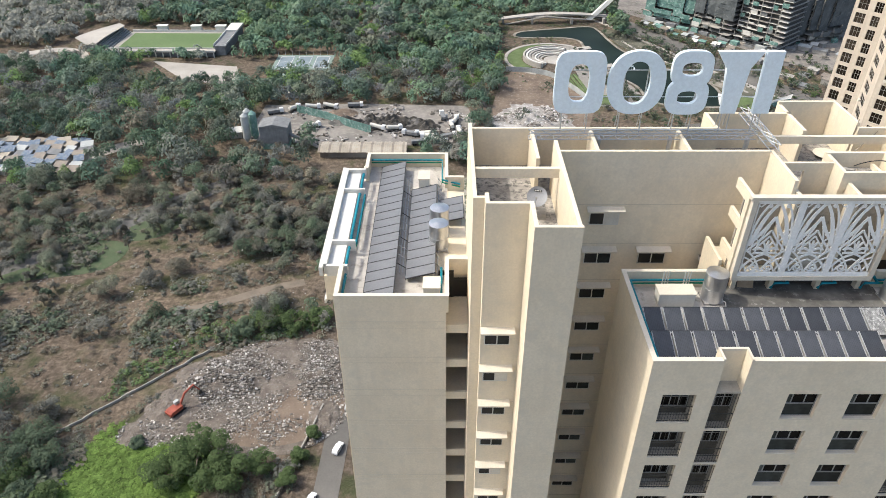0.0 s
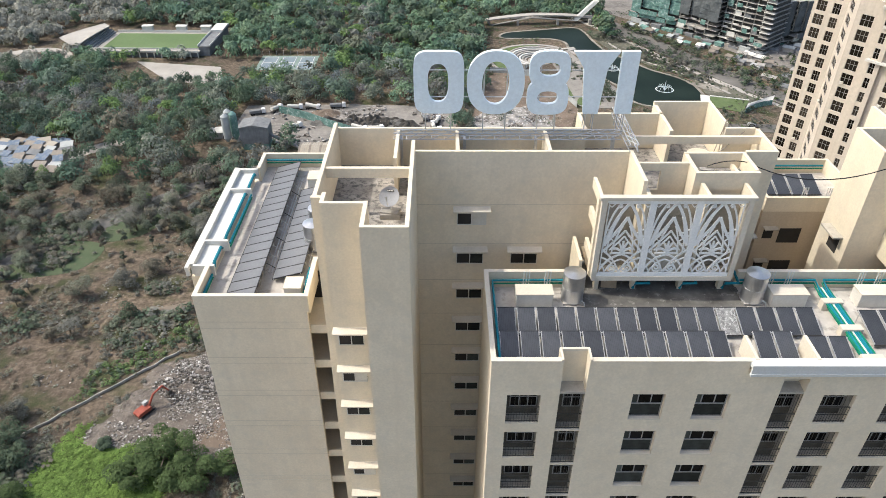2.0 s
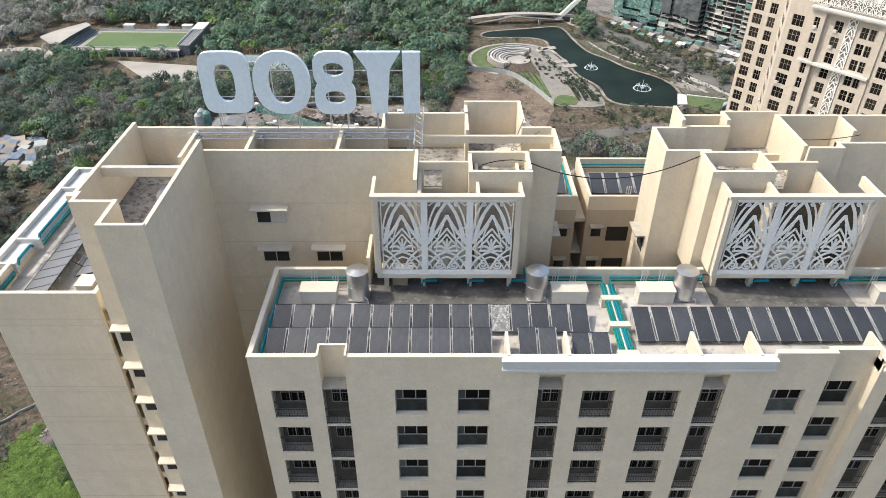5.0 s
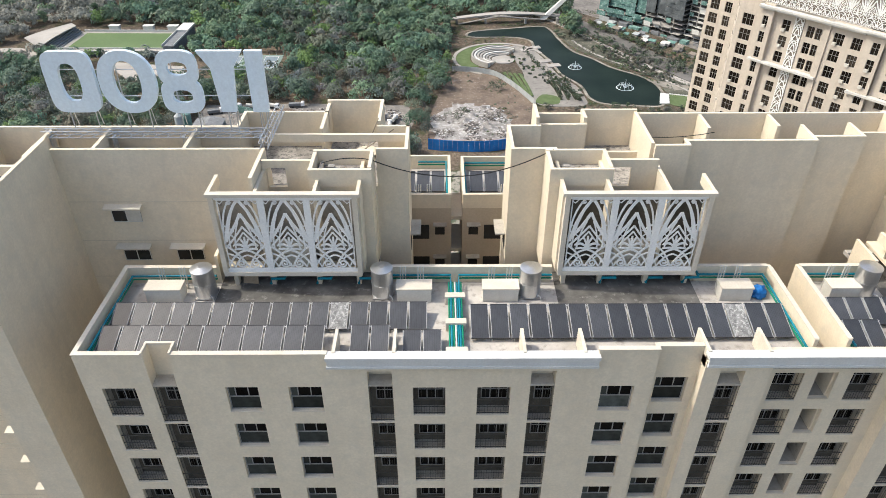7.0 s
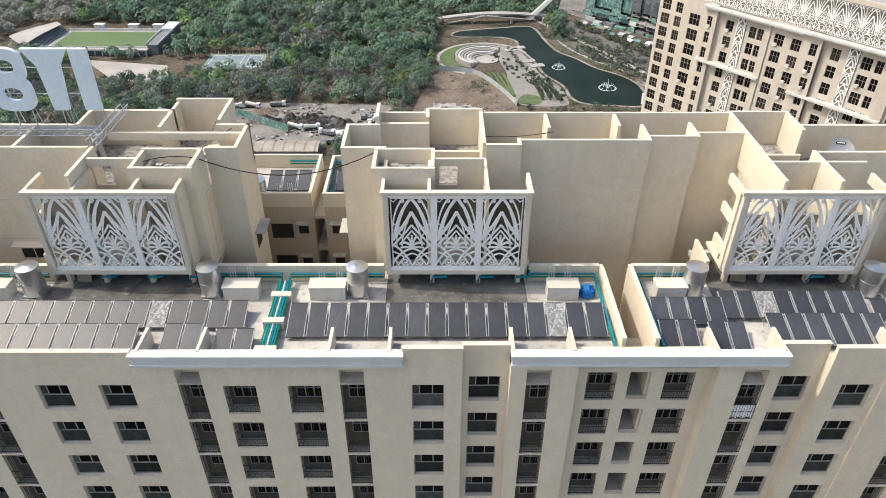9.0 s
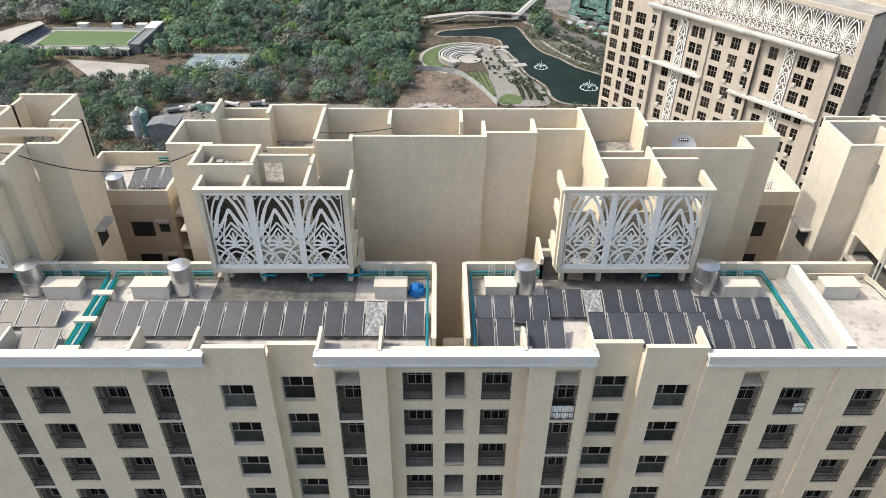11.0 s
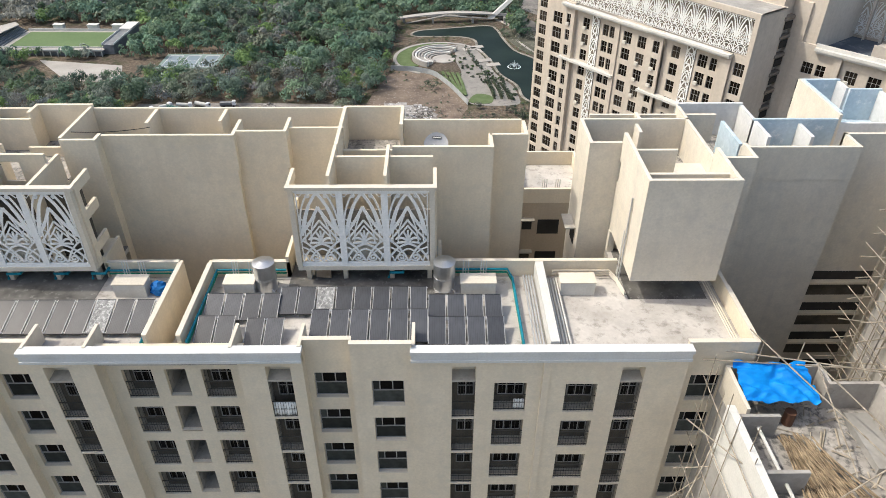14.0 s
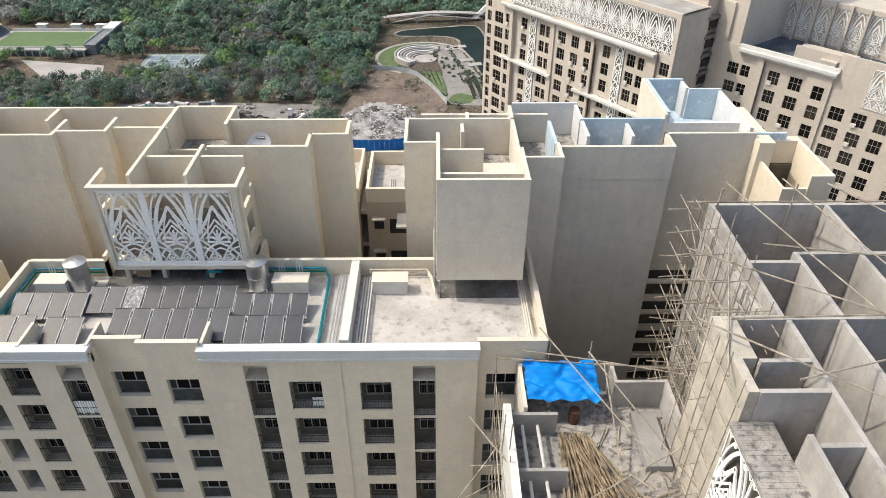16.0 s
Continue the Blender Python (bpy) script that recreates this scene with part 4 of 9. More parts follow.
run(bx, (84.2, 35.6), (86.6, 35.6), top=142.9, low=ZTF + 1.4)
part("wall", bx, M_WALLR, building)
part("wall", Mesher().box(83.9, 36.6, ZF, 84.3, 37.0, 136.45).box(88.6, 36.6, ZF, 89.0, 37.0, 136.45), M_WALLR, building)
# floor joints on the tall plain walls
j = Mesher()
for k in range(12):
    z = 138.75 - 3.0 * k
    j.box(12.1, 37.485, z, 24.9, 37.5, z + 0.04)
    if k > 1:
        j.box(7.45, 29.985, z - 0.9, 9.6, 30.0, z - 0.86)
pieces("floor_joint", j, M_JOINT, building, "thin shadowed floor joint")


def awning_window(x, y, z, w, h=1.05, lit=False, mat=None):
    """A sliding window in a wall with a thin concrete awning over it."""
    win = part("window", Mesher().box(x, y - 0.012, z - h, x + w, y + 0.02, z), M_DARK, building, "dark sliding window under an awning")
    f = Mesher()
    for a, b, c, d in ((x, z - 0.05, x + w, z), (x, z - h, x + w, z - h + 0.05), (x, z - h, x + 0.05, z), (x + w - 0.05, z - h, x + w, z), (x + w / 2 - 0.03, z - h, x + w / 2 + 0.03, z)):
        f.box(a, y - 0.05, b, c, y - 0.014, d)
    part("frame", f, M_TRIM, win, "white frame")
    part("pane", Mesher().box(x + w / 2 + 0.03, y - 0.03, z - h + 0.05, x + w - 0.05, y - 0.02, z - 0.05), M_GLASS2 if not lit else M_WHITEBOX, win)
    a = Mesher().add([(x - 0.25, y - 0.5, z + 0.2), (x + w + 0.25, y - 0.5, z + 0.2), (x + w + 0.25, y, z + 0.32), (x - 0.25, y, z + 0.32),
                      (x - 0.25, y - 0.5, z + 0.1), (x + w + 0.25, y - 0.5, z + 0.1), (x + w + 0.25, y, z + 0.16), (x - 0.25, y, z + 0.16)],
                     [(0, 1, 2, 3), (4, 7, 6, 5), (0, 4, 5, 1), (1, 5, 6, 2), (2, 6, 7, 3), (3, 7, 4, 0)])
    part("awning", a, mat or M_CAP, win, "thin weathered concrete awning")


awning_window(14.6, 37.5, 138.3, 1.9, lit=True)
for k in range(9):
    awning_window(14.6, 37.5, 135.2 - 3.0 * k, 1.8)
    if k < 1:
        awning_window(18.2, 37.5, 135.2 - 3.0 * k, 1.8)
for k in range(10):
    awning_window(7.62, 30.0, 134.75 - 3.0 * k, 1.5, lit=k % 3 == 1, mat=M_CAP)

# stair landings low in the face past the right tower
for k in range(9):
    z = 131.25 - 2.95 * k
    # dark and grey sheets paint the shade between the ledges
    sl = part("stair_slot", Mesher().box(99.0, 39.17, z - 0.75, 104.55, 39.2, z), M_DARK, building, "dark sheet for the shade in a stair slot")
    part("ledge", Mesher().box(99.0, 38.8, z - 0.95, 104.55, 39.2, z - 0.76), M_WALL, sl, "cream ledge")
    part("back_panel", Mesher().box(99.0, 39.18, z - 2.2, 104.55, 39.2, z - 0.96), M_RECESS, sl, "panel darkened for the shade between ledges")

# ---- the left wing and the low rear wings ----
wing = thing("apartment_wing", "cream painted wing with solar collectors on its roof", "building")
ZL, ZLF = 135.4, 134.2
m = Mesher()
m.box(-1.4, 32.4, 0, 5.4, 32.7, ZLF).box(-1.4, 32.7, 0, 4.2, 51.1, ZLF).box(4.2, 36.4, 0, 5.55, 51.1, ZLF).box(4.2, 32.7, 133.85, 5.55, 36.4, ZLF).box(-2.5, 35.5, 132.6, -1.4, 48.3, ZLF + 0.35).box(-2.2, 36.0, 0, -1.4, 47.8, 132.6)
m.box(5.55, 36.4, 0, 6.8, 47.2, ZLF)
pieces("wall", m, M_WALL, wing)
m = Mesher()
run(m, (-1.4, 32.4), (5.33, 32.4), top=ZL, low=ZLF)
run(m, (-1.4, 32.4), (-1.4, 35.5), top=ZL, low=ZLF)
run(m, (5.33, 32.4), (5.33, 36.4), top=ZL, low=ZLF)
run(m, (5.55, 36.2), (6.6, 36.2), top=ZL, low=ZLF)
run(m, (5.55, 47.0), (6.6, 47.0), top=ZL, low=ZLF)
run(m, (5.33, 47.2), (5.33, 50.9), top=ZL, low=ZLF)
run(m, (-1.0, 50.9), (5.33, 50.9), top=ZL, low=ZLF)
run(m, (-1.0, 48.3), (-1.0, 50.9), top=ZL, low=ZLF)
pieces("parapet", m, M_WALL, wing)
m = Mesher()
run(m, (-2.5, 35.5), (-2.5, 48.5), top=ZL, low=ZLF + 0.35)
for y in (35.5, 38.3, 45.2, 48.3):
    run(m, (-2.28, y), (-0.95 if 36 < y < 46 else -1.15, y), top=ZL - 0.02, low=ZLF + 0.36)
m.box(-2.75, 35.3, 135.15, -2.5, 48.6, 135.4).box(-2.74, 35.32, 134.7, -2.51, 35.48, 135.15).box(-2.65, 35.4, 132.4, -2.5, 48.5, 132.7)
pieces("planter_ledge", m, M_TRIM, wing, "white walled ledge along the roof edge")
part("roof", Mesher().box(-1.2, 32.6, ZLF, 5.5, 50.9, ZLF + 0.03), M_ROOF, wing, "stained pale roof screed")
part("ledge_floor", Mesher().box(-2.28, 35.72, ZLF + 0.355, -1.3, 48.28, ZL - 0.35), M_WHITEWALL, wing, "white ledge floor")
m = Mesher()
for a in ((-1.43, 32.37, 5.58, 32.65), (-1.43, 32.65, -1.15, 35.5), (5.3, 32.65, 5.58, 36.2), (5.3, 36.17, 6.8, 36.45), (5.3, 46.97, 6.8, 47.25), (5.3, 47.25, 5.58, 51.13), (-1.03, 50.87, 5.3, 51.13), (-1.03, 48.5, -0.75, 50.87)):
    m.box(a[0], a[1], ZL, a[2], a[3], ZL + 0.04)
pieces("coping", m, M_CAP, wing, "white coping")
m = Mesher()
for k in range(11):
    z = 133.35 - 3.0 * k
    m.box(-1.4, 32.385, z, 5.5, 32.4, z + 0.035).box(-1.4, 32.388, z - 0.51, 5.5, 32.4, z - 0.485)
pieces("floor_joint", m, M_JOINT, wing, "thin floor joint lines")
# recessed landings between the wing and the stair tower
for k in range(11):
    z = 132.4 - 3.0 * k
    part("landing", Mesher().box(4.21, 32.72, z - 0.25, 6.79, 36.08, z).box(5.42, 32.72, z, 6.79, 32.86, z + 0.42), M_WALL, wing, "cream landing slab and parapet")
for k in range(11):
    z = 132.4 - 3.0 * k
    # near black panel paints the shade deep in the landing
    part("landing_shade", Mesher().box(4.9, 36.0, z + 0.02, 5.9, 36.08, z + 2.2), M_DARK, wing, "dark panel for the shade in a landing opening")
# dark sheet paints the shade at the back of the landings
part("landing_back", Mesher().box(4.21, 36.1, 90, 6.79, 36.3, 133.84), M_DARK, wing, "dark sheet for the shade behind the landings")

REAR = [(29.5, 36.85, 44.0, 50.2), (37.7, 45.0, 44.0, 50.0), (73.5, 78.15, 44.0, 50.5), (78.7, 84.0, 44.0, 50.0)]
for x0, x1, y0, y1 in REAR:
    rw = thing("rear_wing", "lower rear wing with shade put into its tan wall, dark windows and roof terrace", "building", group="rear wings")
    b = Mesher().box(x0, y0, 0, x1, y1 + 0.22, ZLF)
    # wall coloured as if in the court's shade
    part("wall", b, M_COURTSHADE, rw)
    pw = Mesher()
    run(pw, (x0, y0), (x1 - 0.22, y0), top=ZL, low=ZLF)
    run(pw, (x0, y1), (x1 - 0.22, y1), top=ZL, low=ZLF)
    run(pw, (x0, y0), (x0, y1), top=ZL, low=ZLF)
    run(pw, (x1 - 0.22, y0), (x1 - 0.22, y1), top=ZL, low=ZLF)
    pieces("parapet", pw, M_WALL, rw)
    part("roof", Mesher().box(x0 + 0.2, y0 + 0.2, ZLF, x1 - 0.2, y1, ZLF + 0.03), M_ROOF, rw)
    inner = x1 if x1 in (36.85, 78.15) else x0
    for k in range(6):
        z = 132.7 - 3.0 * k
        for off, w, h, aw in ((0.5, 0.75, 0.9, True), (1.7, 1.65, 1.3, False)):
            xa = inner - off - w if inner == x1 else inner + off
            win = part("window", Mesher().box(xa, y0 - 0.02, z - h, xa + w, y0 + 0.02, z), M_DARK, rw, "small dark window")
            if aw:
                part("awning", Mesher().box(xa - 0.15, y0 - 0.5, z + 0.1, xa + w + 0.15, y0, z + 0.2), M_AWNING, win, "thin concrete awning")
# links across the slit between the rear wings
for k in range(5):
    z = 133.2 - 3.0 * k
    part("landing", Mesher().box(36.85, 44.4, z - 0.3, 37.7, 48.0, z).box(78.15, 44.4, z - 0.3, 78.7, 48.0, z), M_WALL, building)
# windows low in the flanks beside the courts
for x, z in ((33.98, 135.6), (40.42, 135.6), (81.98, 135.6)):
    s = 1 if x < 37 else -1
    x1 = x + 0.03 * s if x < 37 or x > 80 else x
    w = part("flank_window", Mesher().box(x - 0.03, 38.4, z - 1.3, x + 0.04, 39.6, z), M_DARK, building, "dark flank window")
    part("awning", Mesher().box(x if s > 0 else x - 0.7, 38.1, z + 0.1, x + 0.7 if s > 0 else x, 39.9, z + 0.22), M_AWNING, w, "concrete awning")

# ---- ground and distance ----
def flat(name, pts, z, mat, label, category, thick=0.4, kind="structure"):
    return solid(name, Mesher().prism(pts, z - thick, z), mat, label, category, kind=kind)


def band(pts, width):
    """Outline of a road along a line."""
    left, right = [], []
    for i, (x, y) in enumerate(pts):
        ax, ay = pts[max(i - 1, 0)]
        bx, by = pts[min(i + 1, len(pts) - 1)]
        d = math.hypot(bx - ax, by - ay)
        nx, ny = -(by - ay) / d * width / 2, (bx - ax) / d * width / 2
        left.append((x + nx, y + ny))
        right.append((x - nx, y - ny))
    return right + left[::-1]


def smooth_line(pts, n=5, closed=False):
    """Catmull-Rom through the points."""
    out, m = [], len(pts)
    for i in range(m if closed else m - 1):
        p = [pts[(i + k) % m] if closed else pts[min(max(i + k, 0), m - 1)] for k in (-1, 0, 1, 2)]
        for s in range(n):
            t = s / n
            out.append(tuple(0.5 * (2 * p[1][a] + (p[2][a] - p[0][a]) * t + (2 * p[0][a] - 5 * p[1][a] + 4 * p[2][a] - p[3][a]) * t * t
                                    + (3 * p[1][a] - p[0][a] - 3 * p[2][a] + p[3][a]) * t ** 3) for a in (0, 1)))
    if not closed:
        out.append(pts[-1])
    return out


g = Mesher()
g.add([(-4000, -4000, 0), (4000, -4000, 0), (4000, 4000, 0), (-4000, 4000, 0)], [(0, 1, 2, 3)])
solid("ground", g, M_GROUND, "dry scrubland with brown soil and patchy grass", "ground", kind="structure")

POND = smooth_line([(58, 494), (88, 493), (100, 486), (102, 469), (109, 444), (113, 421), (122, 402), (124, 384), (131, 375), (147, 372), (164, 372), (169, 388), (168, 406), (161, 419), (147, 433), (138, 449), (127, 464), (121, 488), (118, 508), (112, 518), (90, 514), (60, 506)], 5, True)
SITE = [(x + 0.8 * math.sin(i * 2.3), y + 0.8 * math.cos(i * 3.1)) for i, (x, y) in enumerate(smooth_line([(-92, 133), (-80, 150), (-66, 170), (-48, 176), (-28, 173), (-24, 150), (-27, 136), (-40, 128), (-54, 127), (-72, 130)], 6, True))]
YARD = [(-100, 330), (-60, 324), (15, 322), (22, 350), (18, 373), (-40, 376), (-98, 374)]
BROWN = smooth_line([(36, 322), (72, 322), (88, 360), (90, 376), (72, 424), (50, 430), (38, 400), (30, 350)], 4, True)
flat("pond_water", POND, 0.12, M_WATER, "dark green still pond water", "water")
flat("demolition_ground", SITE, 0.10, M_RUBBLE, "grey demolition rubble and bare earth", "ground")
flat("bare_earth", smooth_line([(-58, 133), (-46, 150), (-30, 160), (-25, 150), (-28, 138), (-42, 131)], 4, True), 0.14, M_SOIL, "bare brown earth within the rubble", "ground")
flat("batching_yard", YARD, 0.10, M_GRAVEL, "pale dusty gravel yard", "ground")
flat("bare_earth", BROWN, 0.08, M_SOIL, "bare brown earth", "ground")
flat("rubble_patch", [(x + 1.6 * math.sin(i * 2.7), y + 1.6 * math.cos(i * 1.9)) for i, (x, y) in enumerate(smooth_line([(36, 328), (58, 322), (74, 334), (74, 356), (60, 372), (44, 374), (32, 352)], 6, True))], 0.16, M_WHITERUBBLE, "patch of white broken rubble", "ground")
flat("grass_patch", smooth_line([(-104, 96), (-88, 98), (-68, 104), (-66, 120), (-76, 134), (-86, 138), (-94, 130), (-100, 112)], 5, True), 0.06, M_FRESHGRASS, "bright green overgrown grass", "grass")
flat("swamp", smooth_line([(-176, 206), (-150, 210), (-128, 216), (-124, 232), (-140, 236), (-164, 228)], 5, True), 0.06, M_SWAMP, "dull green marshy grass", "grass")
flat("swamp", smooth_line([(-128, 236), (-112, 240), (-106, 256), (-116, 266), (-126, 254)], 5, True), 0.06, M_SWAMP, "dull green marshy grass", "grass")
flat("dirt_track", band(smooth_line([(-100, 188), (-80, 194), (-62, 203), (-48, 208)], 5), 4.2), 0.09, M_PATH, "pale brown dirt track", "path")
flat("road", band([(-28, 60), (-27, 112), (-26, 140), (-22, 160)], 7.0), 0.11, M_ASPHALT, "dusty grey lane", "road")
flat("road", band(smooth_line([(-330, 448), (-290, 456), (-262, 468), (-244, 462), (-236, 448)], 5), 9.0), 0.1, M_PAVE, "pale curved access road", "road")
flat("road", band(smooth_line([(-300, 262), (-230, 262), (-196, 280), (-172, 312), (-150, 330)], 5), 9.0), 0.1, M_PAVE, "dusty pale road by the huts", "road")
flat("road", band(smooth_line([(-230, 190), (-170, 215), (-120, 262), (-90, 290)], 5), 10.0), 0.07, M_DGRAVEL, "dark dried ditch", "ground")
flat("car_park", [(-188, 446), (-157, 412), (-119, 403), (-130, 436)], 0.1, M_PAVE, "pale paved car park", "pavement")
flat("pond_edge", band(POND + POND[:1], 1.8), 0.2, M_BANK, "pale rocky edge round the pond", "ground")
flat("promenade", smooth_line([(88, 478), (99, 468), (106, 446), (110.5, 421), (119, 402), (121.5, 384), (119, 372), (96, 372), (90, 384), (88, 404), (89, 424), (86, 446)], 4, True), 0.24, M_PROM, "grey paved promenade by the pond", "pavement")
for k in range(4):
    flat("lawn_terrace", band(smooth_line([(77 + 3.1 * k, 424 - 1.2 * k), (80 + 2.9 * k, 410 - 2.0 * k), (85 + 1.8 * k, 392 - 2.5 * k)], 5), 1.9), 0.5 + 0.2 * k, M_LAWN2, "clipped green lawn terrace", "lawn")
for k in range(3):
    flat("planting_bed", band(smooth_line([(103 + 4.6 * k, 412 - 3.0 * k), (106 + 4.4 * k, 396 - 2.0 * k), (107 + 4.4 * k, 380)], 5), 1.7), 0.36, M_BED, "dark planting bed in the promenade", "planting bed")
flat("lawn", smooth_line([(92, 376), (104, 374), (106, 384), (97, 388)], 4, True), 0.4, M_LAWN2, "small clipped lawn", "lawn")
flat("lawn", [(172.4, 388), (193.3, 381.6), (183.4, 364.8), (171, 371.8), (169.2, 374.4)], 0.3, M_LAWN2, "lawn at the end of the pond", "lawn")
flat("lawn_kerb", band([(172.4, 388.3), (193.5, 381.9)], 1.0), 0.6, M_TRIM, "white kerb along the lawn", "kerb")
flat("rocky_bank", smooth_line([(165, 411), (174, 408), (187, 402), (184, 395), (176, 396), (170, 402)], 5, True), 0.26, M_BANK, "pale rocky bank beside the pond", "ground")
flat("bank", smooth_line([(121, 512), (124, 488), (131, 466), (142, 450), (152, 436), (166, 421), (172, 406), (174, 388), (206, 376), (196, 410), (172, 440), (152, 470), (136, 504)], 4, True), 0.14, M_SCRUBBANK, "dry scrubby bank beside the pond", "ground")
flat("boulevard", band(smooth_line([(96, 620), (118, 562), (142, 520), (168, 470), (200, 408), (240, 352), (300, 290)], 6), 17.0), 0.3, M_ASPHALT, "grey boulevard past the pond", "road")
flat("pavement", band(smooth_line([(84, 616), (106, 558), (130, 516), (156, 466), (188, 404), (228, 348)], 6), 3.0), 0.34, M_PAVE, "pale footpath along the boulevard", "pavement")
flat("footpath", band(smooth_line([(130, 486), (138, 464), (149, 446), (162, 430), (174, 414), (186, 392)], 5), 1.8), 0.3, M_PAVE, "pale footpath round the pond", "pavement")
flat("footpath", band(smooth_line([(152, 462), (166, 440), (182, 418), (196, 396)], 5), 1.8), 0.32, M_PAVE, "pale winding footpath", "pavement")
flat("road", band(smooth_line([(60, 300), (100, 330), (150, 345), (220, 342)], 5), 10.0), 0.12, M_ASPHALT, "grey road behind the towers", "road")
flat("site_ground", [(140, 560), (190, 500), (230, 440), (300, 400), (420, 430), (420, 640), (150, 640)], 0.06, M_GRAVEL, "dusty grey construction ground", "ground")
# out of view; added as a reflector for the south fronts
flat("bounce_ground", [(-20, -260), (200, -260), (160, 296), (60, 298), (10, 288), (-10, 170)], 0.05, M_BOUNCE, "unseen ground round the towers, pale to bounce light onto the fronts", "pavement")


def inside(x, y, poly):
    hit, n = False, len(poly)
    for i in range(n):
        (ax, ay), (bx, by) = poly[i], poly[(i + 1) % n]
        if (ay > y) != (by > y) and x < (bx - ax) * (y - ay) / (by - ay) + ax:
            hit = not hit
    return hit


# ---- trees ----
rng = np.random.default_rng(7)


def crown_arrays(n_leaf, rad, tall, lumps, size, seed, airy=0.0):
    """Leaf quads over a few rounded lumps: vertices of n_leaf quads, in a crown based at the origin."""
    r = np.random.default_rng(seed)
    ang = np.arange(lumps) * 2.4 + r.uniform(0, 6)
    off = np.sqrt(r.uniform(0.05, 1.0, lumps)) * (0.58 if lumps < 12 else 0.74) * rad
    lump_c = np.stack([np.cos(ang) * off, np.sin(ang) * off, r.uniform(0.26, 0.74, lumps) * tall], 1)
    lump_c[0] = (0, 0, 0.66 * tall)
    lump_r = r.uniform(0.30, 0.50, lumps) if lumps < 12 else r.uniform(0.17, 0.36, lumps)
    which = r.choice(lumps, n_leaf, p=lump_r ** 2 / np.sum(lump_r ** 2))
    d = r.normal(size=(n_leaf, 3))
    d /= np.linalg.norm(d, axis=1, keepdims=True)
    d[:, 2] = np.where(d[:, 2] < -0.25, -d[:, 2], d[:, 2])
    far = r.uniform(0.84 - airy, 1.06, n_leaf)[:, None]
    c = lump_c[which] + d * far * (lump_r[which][:, None] * np.array([rad, rad, min(tall * 0.7, rad * 0.95)]))
    nrm = d + np.array([0, 0, 0.75]) + r.normal(size=(n_leaf, 3)) * 0.35
    nrm /= np.linalg.norm(nrm, axis=1, keepdims=True)
    u = np.cross(nrm, r.normal(size=(n_leaf, 3)))
    u /= np.linalg.norm(u, axis=1, keepdims=True)
    w = np.cross(nrm, u)
    s = size * r.uniform(0.55, 1.35, n_leaf)[:, None]
    k = r.uniform(0.6, 1.0, n_leaf)[:, None]
    return np.stack([c - u * s, c - w * s * k, c + u * s, c + w * s * k], 1)


def quads_mesh(name, quads, tint, mat):
    n = len(quads)
    me = bpy.data.meshes.new(name)
    me.vertices.add(4 * n)
    me.vertices.foreach_set("co", quads.reshape(-1).astype(np.float32))
    me.loops.add(4 * n)
    me.loops.foreach_set("vertex_index", np.arange(4 * n, dtype=np.int32))
    me.polygons.add(n)
    me.polygons.foreach_set("loop_start", np.arange(0, 4 * n, 4, dtype=np.int32))
    me.polygons.foreach_set("loop_total", np.full(n, 4, dtype=np.int32))
    at = me.attributes.new("tint", "FLOAT_COLOR", "POINT")
    tint = np.broadcast_to(np.asarray(tint, float), (n, 3)) if np.ndim(tint) == 1 else tint
    col = np.concatenate([np.repeat(tint, 4, 0), np.ones((4 * n, 1))], 1)
    at.data.foreach_set("color", col.reshape(-1).astype(np.float32))
    me.materials.append(mat)
    me.update()
    me.validate()
    return me


# crown tints: fresh green, deep green, olive, dry brown, grey brown, bright green
TINTS = np.array([(0.128, 0.180, 0.112), (0.100, 0.138, 0.092), (0.138, 0.158, 0.118), (0.168, 0.158, 0.126), (0.158, 0.160, 0.142), (0.145, 0.225, 0.06), (0.105, 0.155, 0.065)])


def tree(x, y, rad, tall, tint, leaves, size, seed, name="tree", label="bushy green tree", airy=0.0, cache={}):
    key = (round(rad, 1), round(tall, 1), tuple(tint), leaves, seed)
    t = thing(name, label, "tree", at=Matrix.Translation((x, y, 0)) @ Matrix.Rotation(seed * 1.7 + x, 4, "Z"))
    if key not in cache:
        r = random.Random(seed)
        tr = Mesher().tube([(0, 0, -0.3), (0.1, 0.05, tall * 0.25), (0.0, 0.15, tall * 0.55)], max(0.1, rad * 0.06), 7, 0.6)
        for i in range(5):
            a = i * 1.26 + r.random()
            tr.tube([(0.0, 0.1, tall * (0.25 + 0.05 * i)), (math.cos(a) * rad * 0.35, math.sin(a) * rad * 0.35, tall * (0.45 + 0.05 * i)), (math.cos(a) * rad * 0.65, math.sin(a) * rad * 0.65, tall * (0.6 + 0.05 * i))], max(0.05, rad * 0.03), 5, 0.4)
        cache[key] = (tr.mesh("trunk", M_BARK), quads_mesh("crown", crown_arrays(leaves, rad, tall, 7 if leaves < 2500 else 24, size, seed, airy), tint, M_LEAF))
    part("trunk", cache[key][0], None, t, "brown trunk with limbs")
    part("crown", cache[key][1], None, t)
    return t


KEEP_OUT = [POND, SITE, YARD, BROWN]
RECTS = [(-262, 452, -136, 520), (-110, 418, -62, 462), (-192, 408, -112, 446), (-226, 292, -172, 326), (-106, 312, -66, 338), (-64, 286, -6, 328), (-36, 60, 132, 300), (42, 424, 128, 540), (74, 322, 186, 480), (24, 292, 84, 330), (-330, 446, -238, 474), (138, 380, 420, 640)]


def free(x, y):
    return not any(a < x < c and b < y < d for a, b, c, d in RECTS) and not any(inside(x, y, p) for p in KEEP_OUT)


